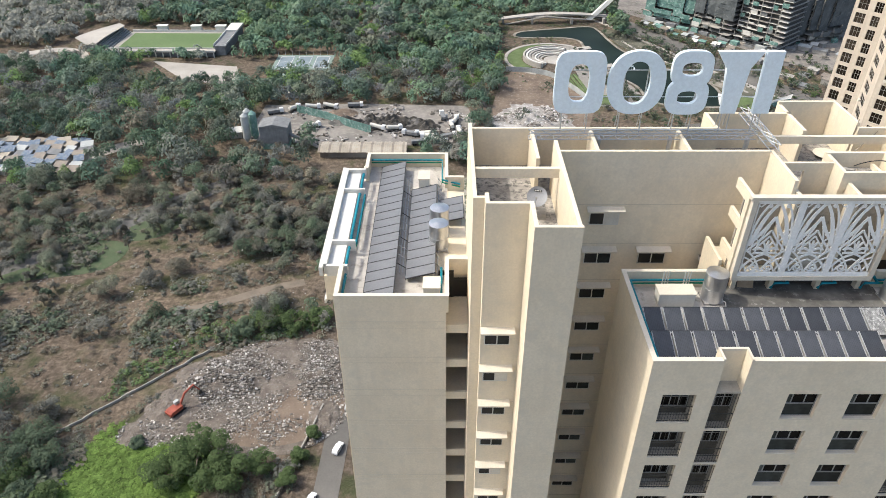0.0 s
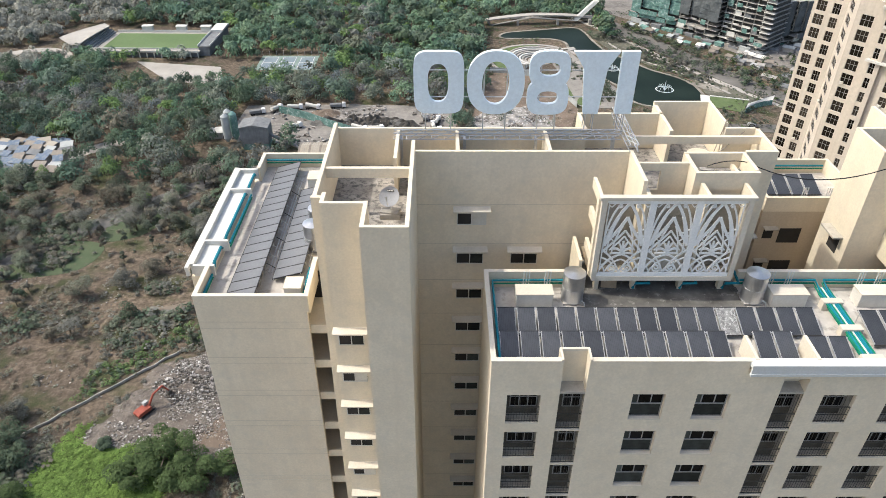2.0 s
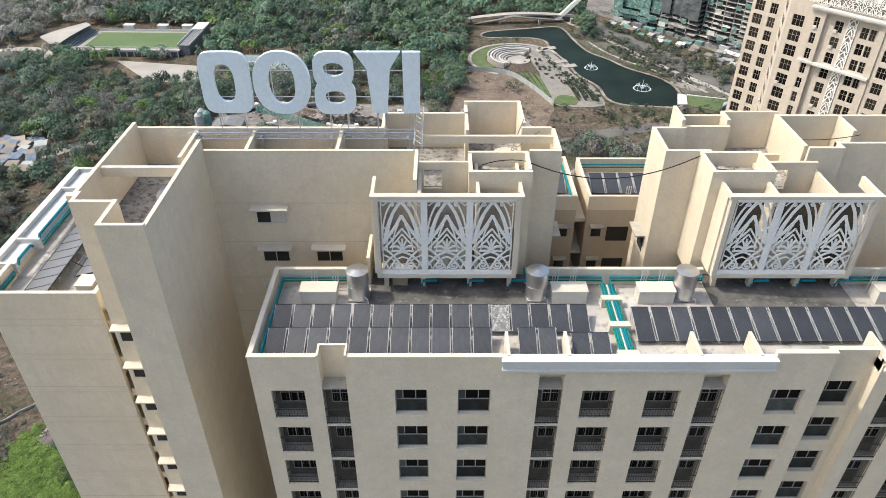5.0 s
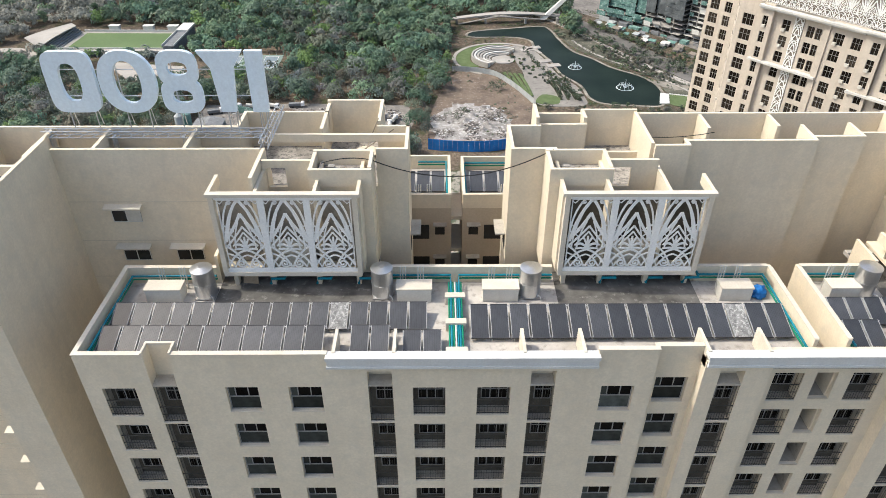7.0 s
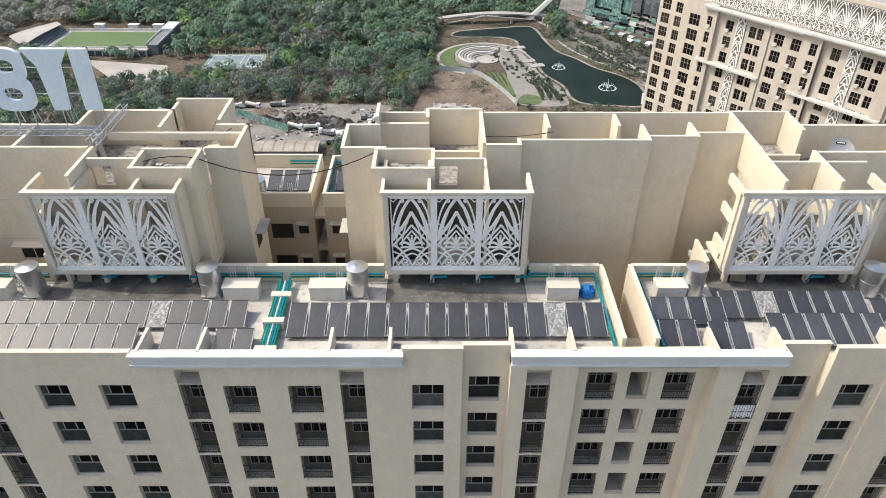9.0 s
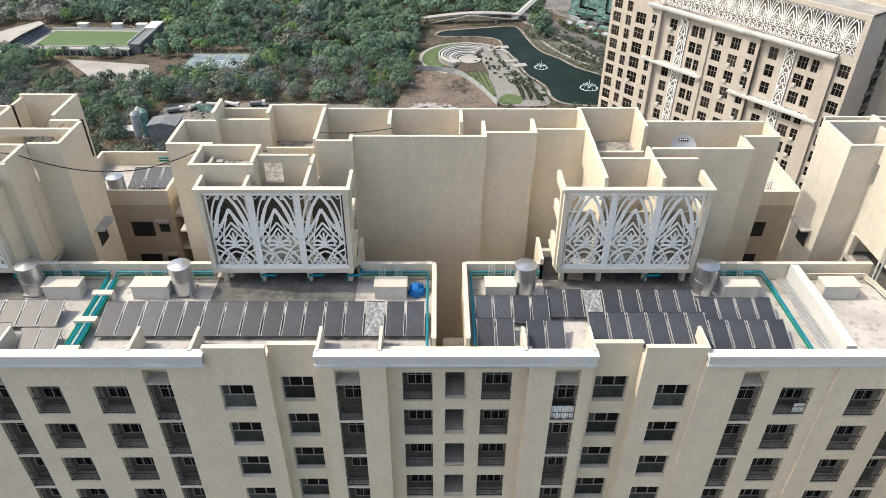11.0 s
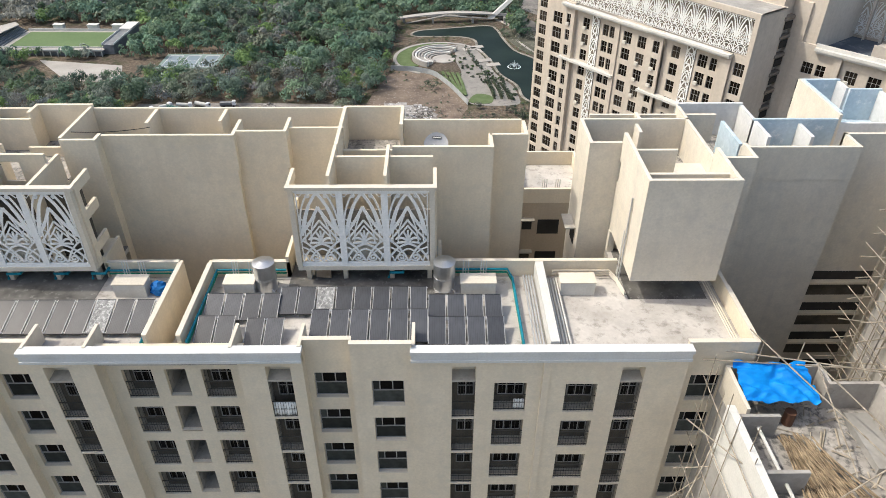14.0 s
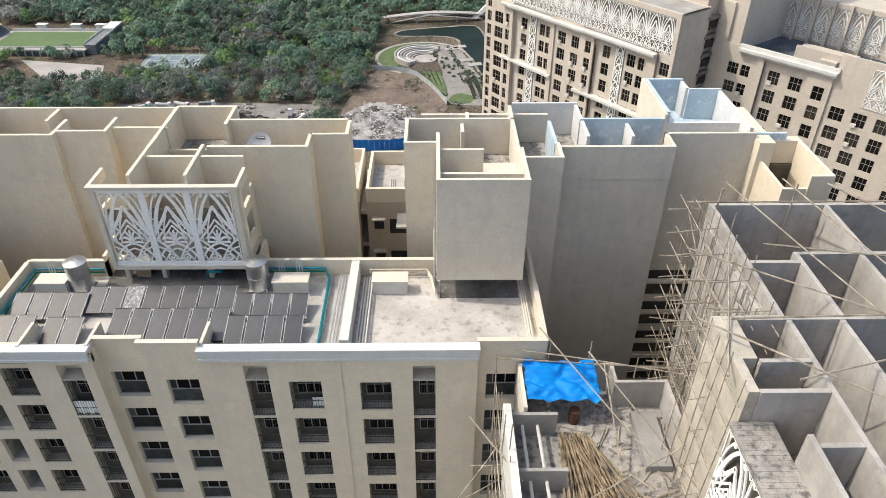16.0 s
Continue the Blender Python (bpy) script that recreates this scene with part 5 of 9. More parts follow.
# woods far off: one mesh of leaf clumps
blobs, tints = [], []
thin = [crown_arrays(170, 1.0, 1.0, 5 + i % 4, 0.115, 160 + i) for i in range(8)]
variants = [crown_arrays(400, 1.0, 1.0, 6 + i % 5, 0.07, 100 + i, 0.12) for i in range(12)]
sparse = [crown_arrays(300, 1.0, 1.0, 8, 0.06, 140 + i, 0.4) for i in range(6)]
for gx in np.arange(-420, 140, 7.2):
    for gy in np.arange(286, 690, 7.2):
        x, y = gx + rng.uniform(-3.6, 3.6), gy + rng.uniform(-3.6, 3.6)
        if not free(x, y) or (y < 330 and -175 < x < -60 and rng.random() < 0.3) or rng.random() < 0.05:
            continue
        if abs(x) > 0.64 * (0.82 * y + 92) + 90:
            continue
        patch = noise.noise(Vector((x * 0.012, y * 0.012, 3.0))) + 0.35 * noise.noise(Vector((x * 0.05, y * 0.05, 9.0)))
        green = 0.58 + 0.8 * patch + (0.25 if y > 420 else -0.08) + rng.normal() * 0.22
        k = 0 if green > 0.85 else 1 if green > 0.5 else 2 if green > 0.25 else (3 if rng.random() < 0.5 else 4)
        rad = rng.choice([3.8, 4.9, 6.0, 7.2, 9.0], p=[0.16, 0.26, 0.28, 0.2, 0.1]) * rng.uniform(0.9, 1.1)
        tall = 3.5 + rad * rng.uniform(0.8, 1.25)
        q = (thin[rng.integers(8)] if y > 440 else variants[rng.integers(12)] if k != 4 else sparse[rng.integers(6)]) * np.array([rad, rad, tall])
        a = rng.uniform(0, 6.28)
        rot = np.array([[math.cos(a), -math.sin(a), 0], [math.sin(a), math.cos(a), 0], [0, 0, 1]])
        blobs.append(q @ rot.T + np.array([x, y, 0]))
        tone = TINTS[k] * 1.15 * rng.uniform(0.72, 1.6) * np.array([rng.uniform(0.84, 1.03), 1.0, rng.uniform(0.98, 1.18)])
        if rng.random() < 0.07:
            tone = np.array([0.165, 0.25, 0.10]) * rng.uniform(0.9, 1.3)
        # far left crowns are paled: distance haze put into the tint
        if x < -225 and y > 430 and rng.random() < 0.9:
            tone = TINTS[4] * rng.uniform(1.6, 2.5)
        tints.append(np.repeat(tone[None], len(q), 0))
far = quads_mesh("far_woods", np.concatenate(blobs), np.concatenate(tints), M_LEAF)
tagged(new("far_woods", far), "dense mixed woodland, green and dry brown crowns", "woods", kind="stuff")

# low scrub on the near slope: one mesh of small clumps, in drifts
blobs, tints = [], []
bush = [crown_arrays(50, 1.0, 1.0, 4, 0.14, 200 + i, 0.3) for i in range(8)]
for i in range(19000):
    x, y = (rng.uniform(-200, -14), rng.uniform(95, 300)) if i < 15000 else (rng.uniform(-130, -60), rng.uniform(96, 146))
    near_track = abs(y - (200 + 0.2 * (x + 70))) < 5 and -104 < x
    patch = noise.noise(Vector((x * 0.03, y * 0.03, 5.0))) + 0.55 * noise.noise(Vector((x * 0.09, y * 0.09, 1.0)))
    lush = -101 + 7 * noise.noise(Vector((x * 0.12, y * 0.12, 15.0))) + 0.35 * (y - 118) < x < -62 and y < 146 + 0.25 * (x + 62)
    creeper = -100 < x < -34 and 3 < y - (170 + (x + 74 if x < -74 else 0.12 * (x + 74))) < 17
    if not free(x, y) or near_track or (patch < -0.02 and not lush and not creeper and rng.random() < 0.9):
        continue
    rad_up = 1.1 if lush else 1.2 if creeper else 1.0
    k = 5 if lush else int(rng.choice([6, 6, 1, 2])) if creeper else (2 if patch > 0.35 else (3 if rng.random() < 0.4 else 4 if rng.random() < 0.6 else 2))
    rad = rng.uniform(0.7, 2.4) * (1.25 if patch > 0.3 else 0.9) * rad_up * (0.85 if lush else 1.0)
    if patch > 0.2 and not lush and rng.random() < 0.16:
        rad, k = rng.uniform(2.4, 4.6), int(rng.choice([1, 2, 3, 4]))
    tall = rad * rng.uniform(0.5, 0.9) * (0.6 if lush else 1.0)
    q = bush[rng.integers(8)] * np.array([rad, rad, tall])
    blobs.append(q + np.array([x, y, -0.15]))
    tints.append(np.repeat((TINTS[k] * rng.uniform(0.8, 1.5))[None], len(q), 0))
tagged(new("scrub", quads_mesh("scrub", np.concatenate(blobs), np.concatenate(tints), M_LEAF)), "low dry scrub and weeds on brown soil", "scrub", kind="stuff")

# loose stones and scraps strewn over the slope
bits = Mesher()
for i in range(5200):
    x, y = rng.uniform(-150, -22), rng.uniform(150, 270)
    drift = noise.noise(Vector((x * 0.05, y * 0.05, 21.0)))
    if not free(x, y) or drift < 0.16 or rng.random() > drift * 2.2:
        continue
    w, d, h, a = rng.uniform(0.12, 0.5), rng.uniform(0.1, 0.35), rng.uniform(0.05, 0.25), rng.uniform(0, 3)
    c_, s_ = math.cos(a), math.sin(a)
    low = [(x + c_ * p * w - s_ * q * d, y + s_ * p * w + c_ * q * d) for p, q in ((-1, -1), (1, -1), (1, 1), (-1, 1))]
    bits.add([(*p, -0.05) for p in low] + [(x + (p[0] - x) * 0.7, y + (p[1] - y) * 0.6, h) for p in low], [(4, 5, 6, 7), (0, 1, 5, 4), (1, 2, 6, 5), (2, 3, 7, 6), (3, 0, 4, 7)])
solid("loose_stones", bits, M_STONE, "loose pale stones and scraps strewn over brown soil", "stones", kind="stuff")

# single trees on the near slope
spots = [(-63, 124, 10.5, 11.5, 6, 9000), (-55, 119, 8.0, 9.0, 6, 5200), (-71, 119, 6.5, 8.0, 6, 4200), (-46, 122, 5.0, 7.0, 6, 2600), (-84, 131, 3.0, 3.4, 1, 1600), (-116, 122, 8.0, 11.0, 1, 3000), (-126, 134, 8.5, 11.0, 4, 3000), (-136, 120, 9.0, 11.0, 4, 3000), (-112, 132, 7.0, 9.0, 1, 2600), (-120, 112, 8.0, 9.5, 1, 3000), (-132, 146, 7.5, 9.0, 1, 2600), (-108, 106, 7.0, 8.0, 6, 2600), (-146, 134, 8.0, 10.0, 1, 2600),
         (-47, 182, 5.5, 6.5, 6, 2600), (-38, 185, 5.0, 6.0, 6, 2600), (-56, 183, 6.0, 6.5, 6, 2600), (-64, 179, 5.0, 6.0, 1, 2600), (-31, 190, 4.2, 5.5, 6, 2000), (-60, 188, 4.5, 5.0, 1, 2000), (-36, 126, 3.4, 4.4, 6, 1600), (-33, 134, 2.8, 3.6, 6, 1600), (-38, 118, 3.4, 4.2, 6, 1600), (-106, 124, 5.5, 7.5, 1, 2600), (-112, 118, 6.0, 8.0, 6, 2600), (-101, 112, 4.5, 5.5, 6, 2000), (-108, 112, 5.0, 6.5, 1, 2600), (-72, 226, 7.0, 8.0, 1, 2600), (-60, 232, 7.5, 8.5, 1, 2600), (-50, 240, 7.0, 8.0, 2, 2600), (-42, 228, 6.0, 7.0, 1, 2600), (-98, 214, 6.0, 6.5, 3, 2000), (-106, 206, 6.5, 7.0, 4, 2000)]
for i, (x, y, rad, tall, k, leaves) in enumerate(spots):
    tree(x, y, rad, tall, TINTS[k] * (0.85 if k == 6 else 1.0), leaves, 0.27 if leaves > 2600 else 0.25, 300 + i, label="leafy bright green tree" if k in (0, 5) else "dense dark green tree" if k in (1, 6) else "dusty grey green tree")
for i, (x, y) in enumerate(((-134, 216), (-140, 226), (-116, 234), (-122, 228), (-112, 222), (-128, 240), (-104, 232), (-92, 216), (-70, 174), (-84, 236), (-108, 258), (-66, 250))):
    tree(x, y, 1.5 + 0.2 * (i % 3), 6.0 + (i % 4), TINTS[2 + i % 2] * 0.7, 420, 0.25, 360 + i % 4, label="dead trunk wrapped in brown creeper")
tree(-118, 264, 3.4, 6.0, np.array([0.17, 0.29, 0.06]), 700, 0.28, 371, label="small bright fresh green tree")
made = 0
for i in range(1500):
    x, y = rng.uniform(-190, -8), rng.uniform(140, 292)
    patch = noise.noise(Vector((x * 0.022, y * 0.022, 7.0)))
    keep = patch + (0.35 if y > 240 else 0.0) + (0.35 if x < -140 else 0.0) + (0.3 if x > -60 and y > 180 else 0)
    if not free(x, y) or keep < 0.08 or made > 270 or abs(y - (200 + 0.2 * (x + 70))) < 6:
        continue
    k = int(rng.choice([1, 2, 3, 4, 4, 2]))
    v = int(rng.integers(5))
    s = float(rng.choice([2.4, 3.2, 4.2, 5.4]))
    tree(x, y, s, 2.0 + s * 1.3, TINTS[k] * (0.8 + 0.17 * v), int(380 + 170 * s), 0.21, 400 + v, label="dry grey brown tree with thin crown" if k > 2 else "dusty olive green tree", airy=0.35 if k > 2 else 0.05)
    made += 1

# ---- things on the roofs ----
COLLECTOR = {}


def collector_parts(length, old=False, grey=False, w=1.05):
    if (length, old, grey, w) not in COLLECTOR:
        t = 0.09
        f = Mesher().box(0, 0, 0, w, 0.035, t).box(0, length - 0.035, 0, w, length, t)
        rails = [Mesher().box(x, 0.035, 0, x + 0.035, length - 0.035, t).mesh("side_rail", M_COLLFRAME if grey else M_ALU) for x in (0, w - 0.035)]
        g = Mesher().box(0.035, 0.035, 0.0, w - 0.035, length - 0.035, t - 0.02)
        h = [Mesher().tube([(-0.04, y, t * 0.5), (w + 0.06, y, t * 0.5)], 0.028, 6).mesh("header_pipe", M_GALV) for y in (0.1, length - 0.1)]
        COLLECTOR[(length, old, grey, w)] = (f.mesh("frame", M_COLLFRAME), g.mesh("absorber", M_COLLOLD if old else M_COLLGREY if grey else M_COLL), h, rails)
    return COLLECTOR[(length, old, grey, w)]


def collector(x, y, z, length, tilt, floor, turn=0.0, old=False, wide=1.05, label="black flat solar water collector on a tilted stand"):
    """A flat collector whose lower edge lies at x, y, z, rising away from it."""
    c = thing("solar_collector", "weathered whitish solar collector among black ones" if old else label, "solar panel", group="solar collectors on the roofs",
              at=Matrix.Translation((x, y, z)) @ Matrix.Rotation(radians(turn), 4, "Z") @ Matrix.Rotation(radians(tilt), 4, "X"))
    f, g, h, rails = collector_parts(length, old, turn != 0, wide)
    part("frame", f, None, c, "thin dark end bars")
    for rail in rails:
        part("side_rail", rail, None, c)
    part("absorber", g, None, c, "black ribbed absorber")
    for pipe in h:
        part("header_pipe", pipe, None, c)
    inv = (Matrix.Rotation(radians(tilt), 4, "X")).inverted()
    for lx in (0.08, 0.86):
        foot = inv @ Vector((lx, math.cos(radians(tilt)) * (length - 0.15), floor - z))
        part("leg", Mesher().tube([(lx, length - 0.15, 0.0), tuple(foot)], 0.022, 5), M_GALV, c)
        foot = inv @ Vector((lx, 0.1, floor - z))
        part("leg", Mesher().tube([(lx, 0.1, 0.0), tuple(foot)], 0.022, 5), M_GALV, c)
    return c


def row(x0, n, y_low, y_top, z_low, step=1.1, old=(), skip=()):
    d, rise = y_top - y_low, 0.58
    for i in range(n):
        if i not in skip:
            collector(x0 + step * i, y_low, z_low, round(math.hypot(d, rise), 2), math.degrees(math.atan2(rise, d)), ZF, old=i in old, wide=step - 0.105)


row(16.84, 16, 29.2, 31.0, 135.12, step=1.155, old=(11,))
row(16.85, 11, 27.1, 28.95, 135.12, step=1.155)
row(30.95, 2, 27.1, 28.95, 135.12, step=1.13)
row(33.9, 2, 26.75, 28.6, 135.05, step=1.13)
row(37.75, 16, 28.4, 30.75, 135.12, step=1.155, old=(13,))
row(59.05, 4, 29.5, 31.3, 135.12)
row(59.05, 2, 27.5, 29.3, 135.1)
row(61.85, 2, 27.3, 29.1, 135.1)
row(63.3, 8, 30.0, 31.85, 135.15, old=(2,))
row(65.4, 6, 27.6, 29.8, 135.12, step=1.13)
row(72.1, 4, 29.4, 31.1, 135.12)
row(72.1, 4, 27.4, 29.15, 135.12)
# collectors on the left wing rise towards the stair tower
for i in range(17):
    collector(0.2, 33.85 + 1.03 * i, 134.45, 2.05, 15, ZLF, turn=-90, label="grey flat solar collector, tilted, in a long row")
for i in range(11):
    collector(2.75, 36.3 + 1.03 * i, 134.45, 2.05, 15, ZLF, turn=-90, label="grey flat solar collector, tilted, in a long row")
for i in range(3):
    collector(4.9, 43.0 + 1.03 * i, 134.45, 1.85, 13, ZLF, turn=-90, label="grey flat solar collector, tilted, in a short row")
for x0, n in ((33.0, 3), (38.35, 4)):
    for i in range(n):
        collector(x0 + 1.16 * i, 46.0, 134.45, 2.2, 17, ZLF)


ledge_pipe = thing("ledge_pipe", "thick teal pipe along the white roof ledge", "pipe")
for y0, y1 in ((35.9, 37.9), (38.8, 44.9), (45.7, 47.9)):
    part("pipe", Mesher().tube([(-1.05, y0, ZL - 0.42), (-1.05, y0 + 0.25, ZL - 0.1), (-1.05, y1 - 0.2, ZL - 0.1), (-1.05, y1, ZL - 0.3)], 0.1, 10), M_TEAL, ledge_pipe)
# feed pipes and stays in the gaps between the rows on the left wing
rods = thing("feed_pipes", "thin galvanised feed pipes and stays between collector rows", "pipe")
for x in (2.35, 2.55, 4.85):
    part("pipe", Mesher().tube([(x, 36.0, ZLF + 0.3), (x, 48.5, ZLF + 0.3)], 0.035, 6), M_GALV, rods)
for i in range(12):
    y = 36.4 + 1.03 * i
    part("stay", Mesher().tube([(2.2, y, ZLF + 0.75), (2.78, y + 0.05, ZLF + 0.28)], 0.025, 5), M_GALV if i % 3 else M_BLACK, rods)
    part("stay", Mesher().tube([(4.72, y, ZLF + 0.8), (5.1, y + 0.05, ZLF + 0.15)], 0.025, 5), M_GALV, rods)


def water_tank(x, y, z, r=0.66, h=2.05):
    t = thing("water_tank", "dented steel cylindrical hot water tank standing on the roof", "water tank", group="water tanks on the roofs", at=(x, y, z))
    part("body", Mesher().cyl(0, 0, 0.12, h, r, 32), M_STEEL, t, smooth=False)
    for zz in (0.12, h * 0.5, h - 0.05):
        part("band", Mesher().cyl(0, 0, zz, zz + 0.04, r + 0.015, 32), M_GALV, t)
    part("lid", Mesher().cyl(0, 0, h, h + 0.12, r + 0.01, 32, r * 0.25), M_STEEL, t, "shallow conical lid")
    part("stand", Mesher().box(-0.6, -0.6, 0, -0.3, 0.6, 0.12).box(0.3, -0.6, 0, 0.6, 0.6, 0.12), M_CONC, t)
    part("pipe", Mesher().tube([(r * 0.6, -r * 0.75, 0.35), (r * 0.9, -r * 1.1, 0.35), (r * 1.0, -r * 1.15, 0.05)], 0.035, 6), M_GALV, t)
    return t


for x, y in ((21.55, 32.75), (32.45, 32.75), (41.5, 32.75), (62.15, 32.75), (73.05, 32.75)):
    water_tank(x, y, ZF)
water_tank(4.9, 39.2, ZLF)
water_tank(4.95, 41.2, ZLF)
water_tank(32.6, 45.3, ZLF, 0.6, 1.7)


def service_box(x0, x1, y0, y1, z, h=1.0):
    t = thing("service_box", "white plastered service box with a stained lid on the roof", "service box", group="service boxes on the roofs")
    part("body", Mesher().box(x0, y0, z, x1, y1, z + h - 0.08), M_WHITEBOX, t)
    part("lid", Mesher().box(x0 - 0.05, y0 - 0.05, z + h - 0.08, x1 + 0.05, y1 + 0.05, z + h), M_CAP, t, "stained flat lid")


for x0, x1 in ((18.1, 20.25), (33.35, 35.45), (38.6, 40.75), (53.1, 55.0), (59.75, 61.55), (74.05, 76.15), (80.1, 82.2)):
    service_box(x0, x1, 32.0, 32.95, ZF)
service_box(4.0, 5.0, 33.1, 34.2, ZLF, 1.3)
service_box(3.3, 4.1, 46.6, 47.9, ZLF, 1.3)


def hung_cloth(x0, x1, y, z0, z1, label):
    """A sheet hung over a railing, with soft folds."""
    n, v, f = 14, [], []
    for i in range(n + 1):
        u = i / n
        fold = 0.035 * math.sin(u * 17.0) + 0.02 * math.sin(u * 41.0)
        for k in range(5):
            v.append((x0 + (x1 - x0) * u, y + fold * (0.4 + 0.6 * k / 4), z1 + (z0 - z1) * k / 4 + 0.03 * math.sin(u * 9) * k / 4))
    for i in range(n):
        for k in range(4):
            a = i * 5 + k
            f.append((a, a + 1, a + 6, a + 5))
    ob = solid("cloth", Mesher().add(v, f), M_SCREEN, label, "cloth", group="cloths in the openings", smooth=True)
    thick = ob.modifiers.new("thickness", "SOLIDIFY")
    thick.thickness = 0.012


hung_cloth(63.3, 64.55, 26.25, 130.78, 131.9, "white sheet hung over a balcony railing")
hung_cloth(76.9, 77.5, 26.2, 131.3, 132.1, "pale cloth hung over a balcony railing")
for x in (23.55, 65.0):
    solid("plywood_board", Mesher().add([(x, 33.9, ZF), (x + 0.95, 33.8, ZF), (x + 0.95, 34.2, ZF + 0.95), (x, 34.3, ZF + 0.95), (x, 33.94, ZF), (x + 0.95, 33.84, ZF), (x + 0.95, 34.24, ZF + 0.95), (x, 34.34, ZF + 0.95)],
                                        [(0, 1, 2, 3), (7, 6, 5, 4), (0, 4, 5, 1), (1, 5, 6, 2), (2, 6, 7, 3), (3, 7, 4, 0)]), M_PLY, "tan plywood board leaning under the raised box", "board", group="plywood boards")


def pipe_run(pts, r, mat, label, name="pipe"):
    return solid(name, Mesher().tube(pts, r, 8), mat, label, "pipe")


def vents(x, y, z, n=3):
    t = thing("vent_pipes", "bundle of pale vent pipes behind a service box", "pipe", group="vent pipes")
    for i in range(n):
        part("vent_pipe", Mesher().tube([(x + 0.16 * i, y, z), (x + 0.16 * i + 0.03, y, z + 1.65)], 0.035, 6), M_TRIM, t)


for x in (18.6, 19.9, 33.5, 34.6, 39.0, 40.1, 53.3, 54.3, 60.0, 61.0, 74.2, 75.3):
    vents(x, 33.4, ZF)
for x in (34.2, 35.0, 40.6, 42.4, 80.6, 81.6):
    vents(x, 44.7, ZLF)
for z, r, mat in ((135.62, 0.075, M_TEAL), (135.38, 0.06, M_GREENPIPE)):
    lab = "teal insulated pipe along the parapet" if mat is M_TEAL else "green pipe along the parapet"
    pipe_run([(16.75, 26.9, z), (16.75, 33.7, z), (22.0, 33.75, z)], r, mat, lab)
    pipe_run([(32.0, 33.75, z), (36.65, 33.75, z), (36.65, 32.9, z - 0.2), (36.65, 26.6, z - 0.35)], r, mat, lab)
    pipe_run([(37.15, 26.6, z - 0.35), (37.15, 32.9, z - 0.2), (37.15, 33.75, z), (43.0, 33.75, z)], r, mat, lab)
    pipe_run([(52.2, 33.75, z), (56.25, 33.75, z), (56.3, 27.3, z - 0.2)], r, mat, lab)
    pipe_run([(58.9, 27.2, z), (58.9, 33.75, z), (63.2, 33.75, z)], r, mat, lab)
    pipe_run([(73.0, 33.75, z), (77.0, 33.75, z), (77.3, 33.2, z - 0.3), (77.4, 26.7, z - 0.35)], r, mat, lab)
    pipe_run([(-1.05, 32.8, z - 0.75), (-1.05, 35.3, z - 0.75)], r, mat, lab)
    pipe_run([(-0.72, 38.6, z - 0.6), (-0.72, 45.0, z - 0.6)], r, mat, lab)
    pipe_run([(-0.7, 50.6, z - 0.6), (5.1, 50.6, z - 0.6), (5.12, 47.3, z - 0.6), (6.5, 46.8, z - 0.7)], r, mat, lab)
    pipe_run([(5.1, 32.8, z - 0.75), (5.1, 36.0, z - 0.75)], r, mat, lab)
    pipe_run([(34.2, 49.9, z - 0.6), (36.5, 49.9, z - 0.6), (36.55, 44.4, z - 0.7)], r, mat, lab)
    pipe_run([(44.5, 49.7, z - 0.6), (38.0, 49.7, z - 0.6), (38.0, 44.4, z - 0.7)], r, mat, lab)
for x0, x1 in ((33.6, 40.4), (44.6, 47.7), (53.9, 61.4), (68.2, 71.0), (71.5, 78.0)):
    pipe_run([(x0, 26.62, 135.2), (x1, 26.62, 135.2)], 0.05, M_TEAL, "thin teal pipe at the roof edge")
for cx in (25.4, 28.3, 30.9, 46.0, 48.9, 51.2, 69.6):
    pipe_run([(cx, 33.5, ZF + 0.3), (cx + 0.1, 33.4, ZF + 0.75), (cx + 0.9, 33.4, ZF + 0.75), (cx + 1.0, 34.6, ZF + 0.8)], 0.09, M_TEAL, "teal pipe under the raised box")
for k, (x, mat) in enumerate(((36.52, M_GREENPIPE), (36.78, M_GREENPIPE), (36.9, M_TRIM), (37.02, M_TEAL), (37.28, M_GREENPIPE))):
    pipe_run([(x, 26.55, ZF + 0.42), (x, 33.3, ZF + 0.5)], 0.05, mat, "thin pipe in a bundle across the roof")
for k in range(3):
    y = 26.9 + 2.4 * k
    solid("pipe_support", Mesher().box(36.3, y, ZF, 37.5, y + 0.45, ZF + 0.62), M_CAP, "pale concrete pipe support", "pipe support", group="pipe supports")
for k in range(4):
    pipe_run([(78.0 + 0.17 * k, 26.8, ZF + 0.35), (78.0 + 0.17 * k, 33.6, ZF + 0.35)], 0.05, M_GALV, "thin grey pipe beside the white beam")
    pipe_run([(79.5 + 0.17 * k, 26.8, ZF + 0.3), (79.5 + 0.17 * k, 33.3, ZF + 0.3)], 0.05, M_TRIM, "thin white pipe beside the white beam")
for k in range(3):
    pipe_run([(79.8, 33.7, ZF + 0.35 + 0.14 * k), (83.4, 33.7, ZF + 0.35 + 0.14 * k), (83.7, 33.0, ZF + 0.3 + 0.14 * k), (83.9, 31.6, ZF + 0.3 + 0.14 * k)], 0.045, M_CAP, "cream pipe along the terrace")
    pipe_run([(89.4 - 0.14 * k, 26.9, ZF + 0.3), (89.35 - 0.14 * k, 34.0, ZF + 0.3)], 0.045, M_CAP, "cream pipe along the terrace edge")
pipe_run([(83.9, 33.2, ZF), (83.9, 33.3, 141.0)], 0.06, M_GALV, "grey rain pipe on the box wall")
pipe_run([(83.86, 33.5, ZF), (83.86, 33.6, 138.6)], 0.05, M_TRIM, "white rain pipe on the box wall")


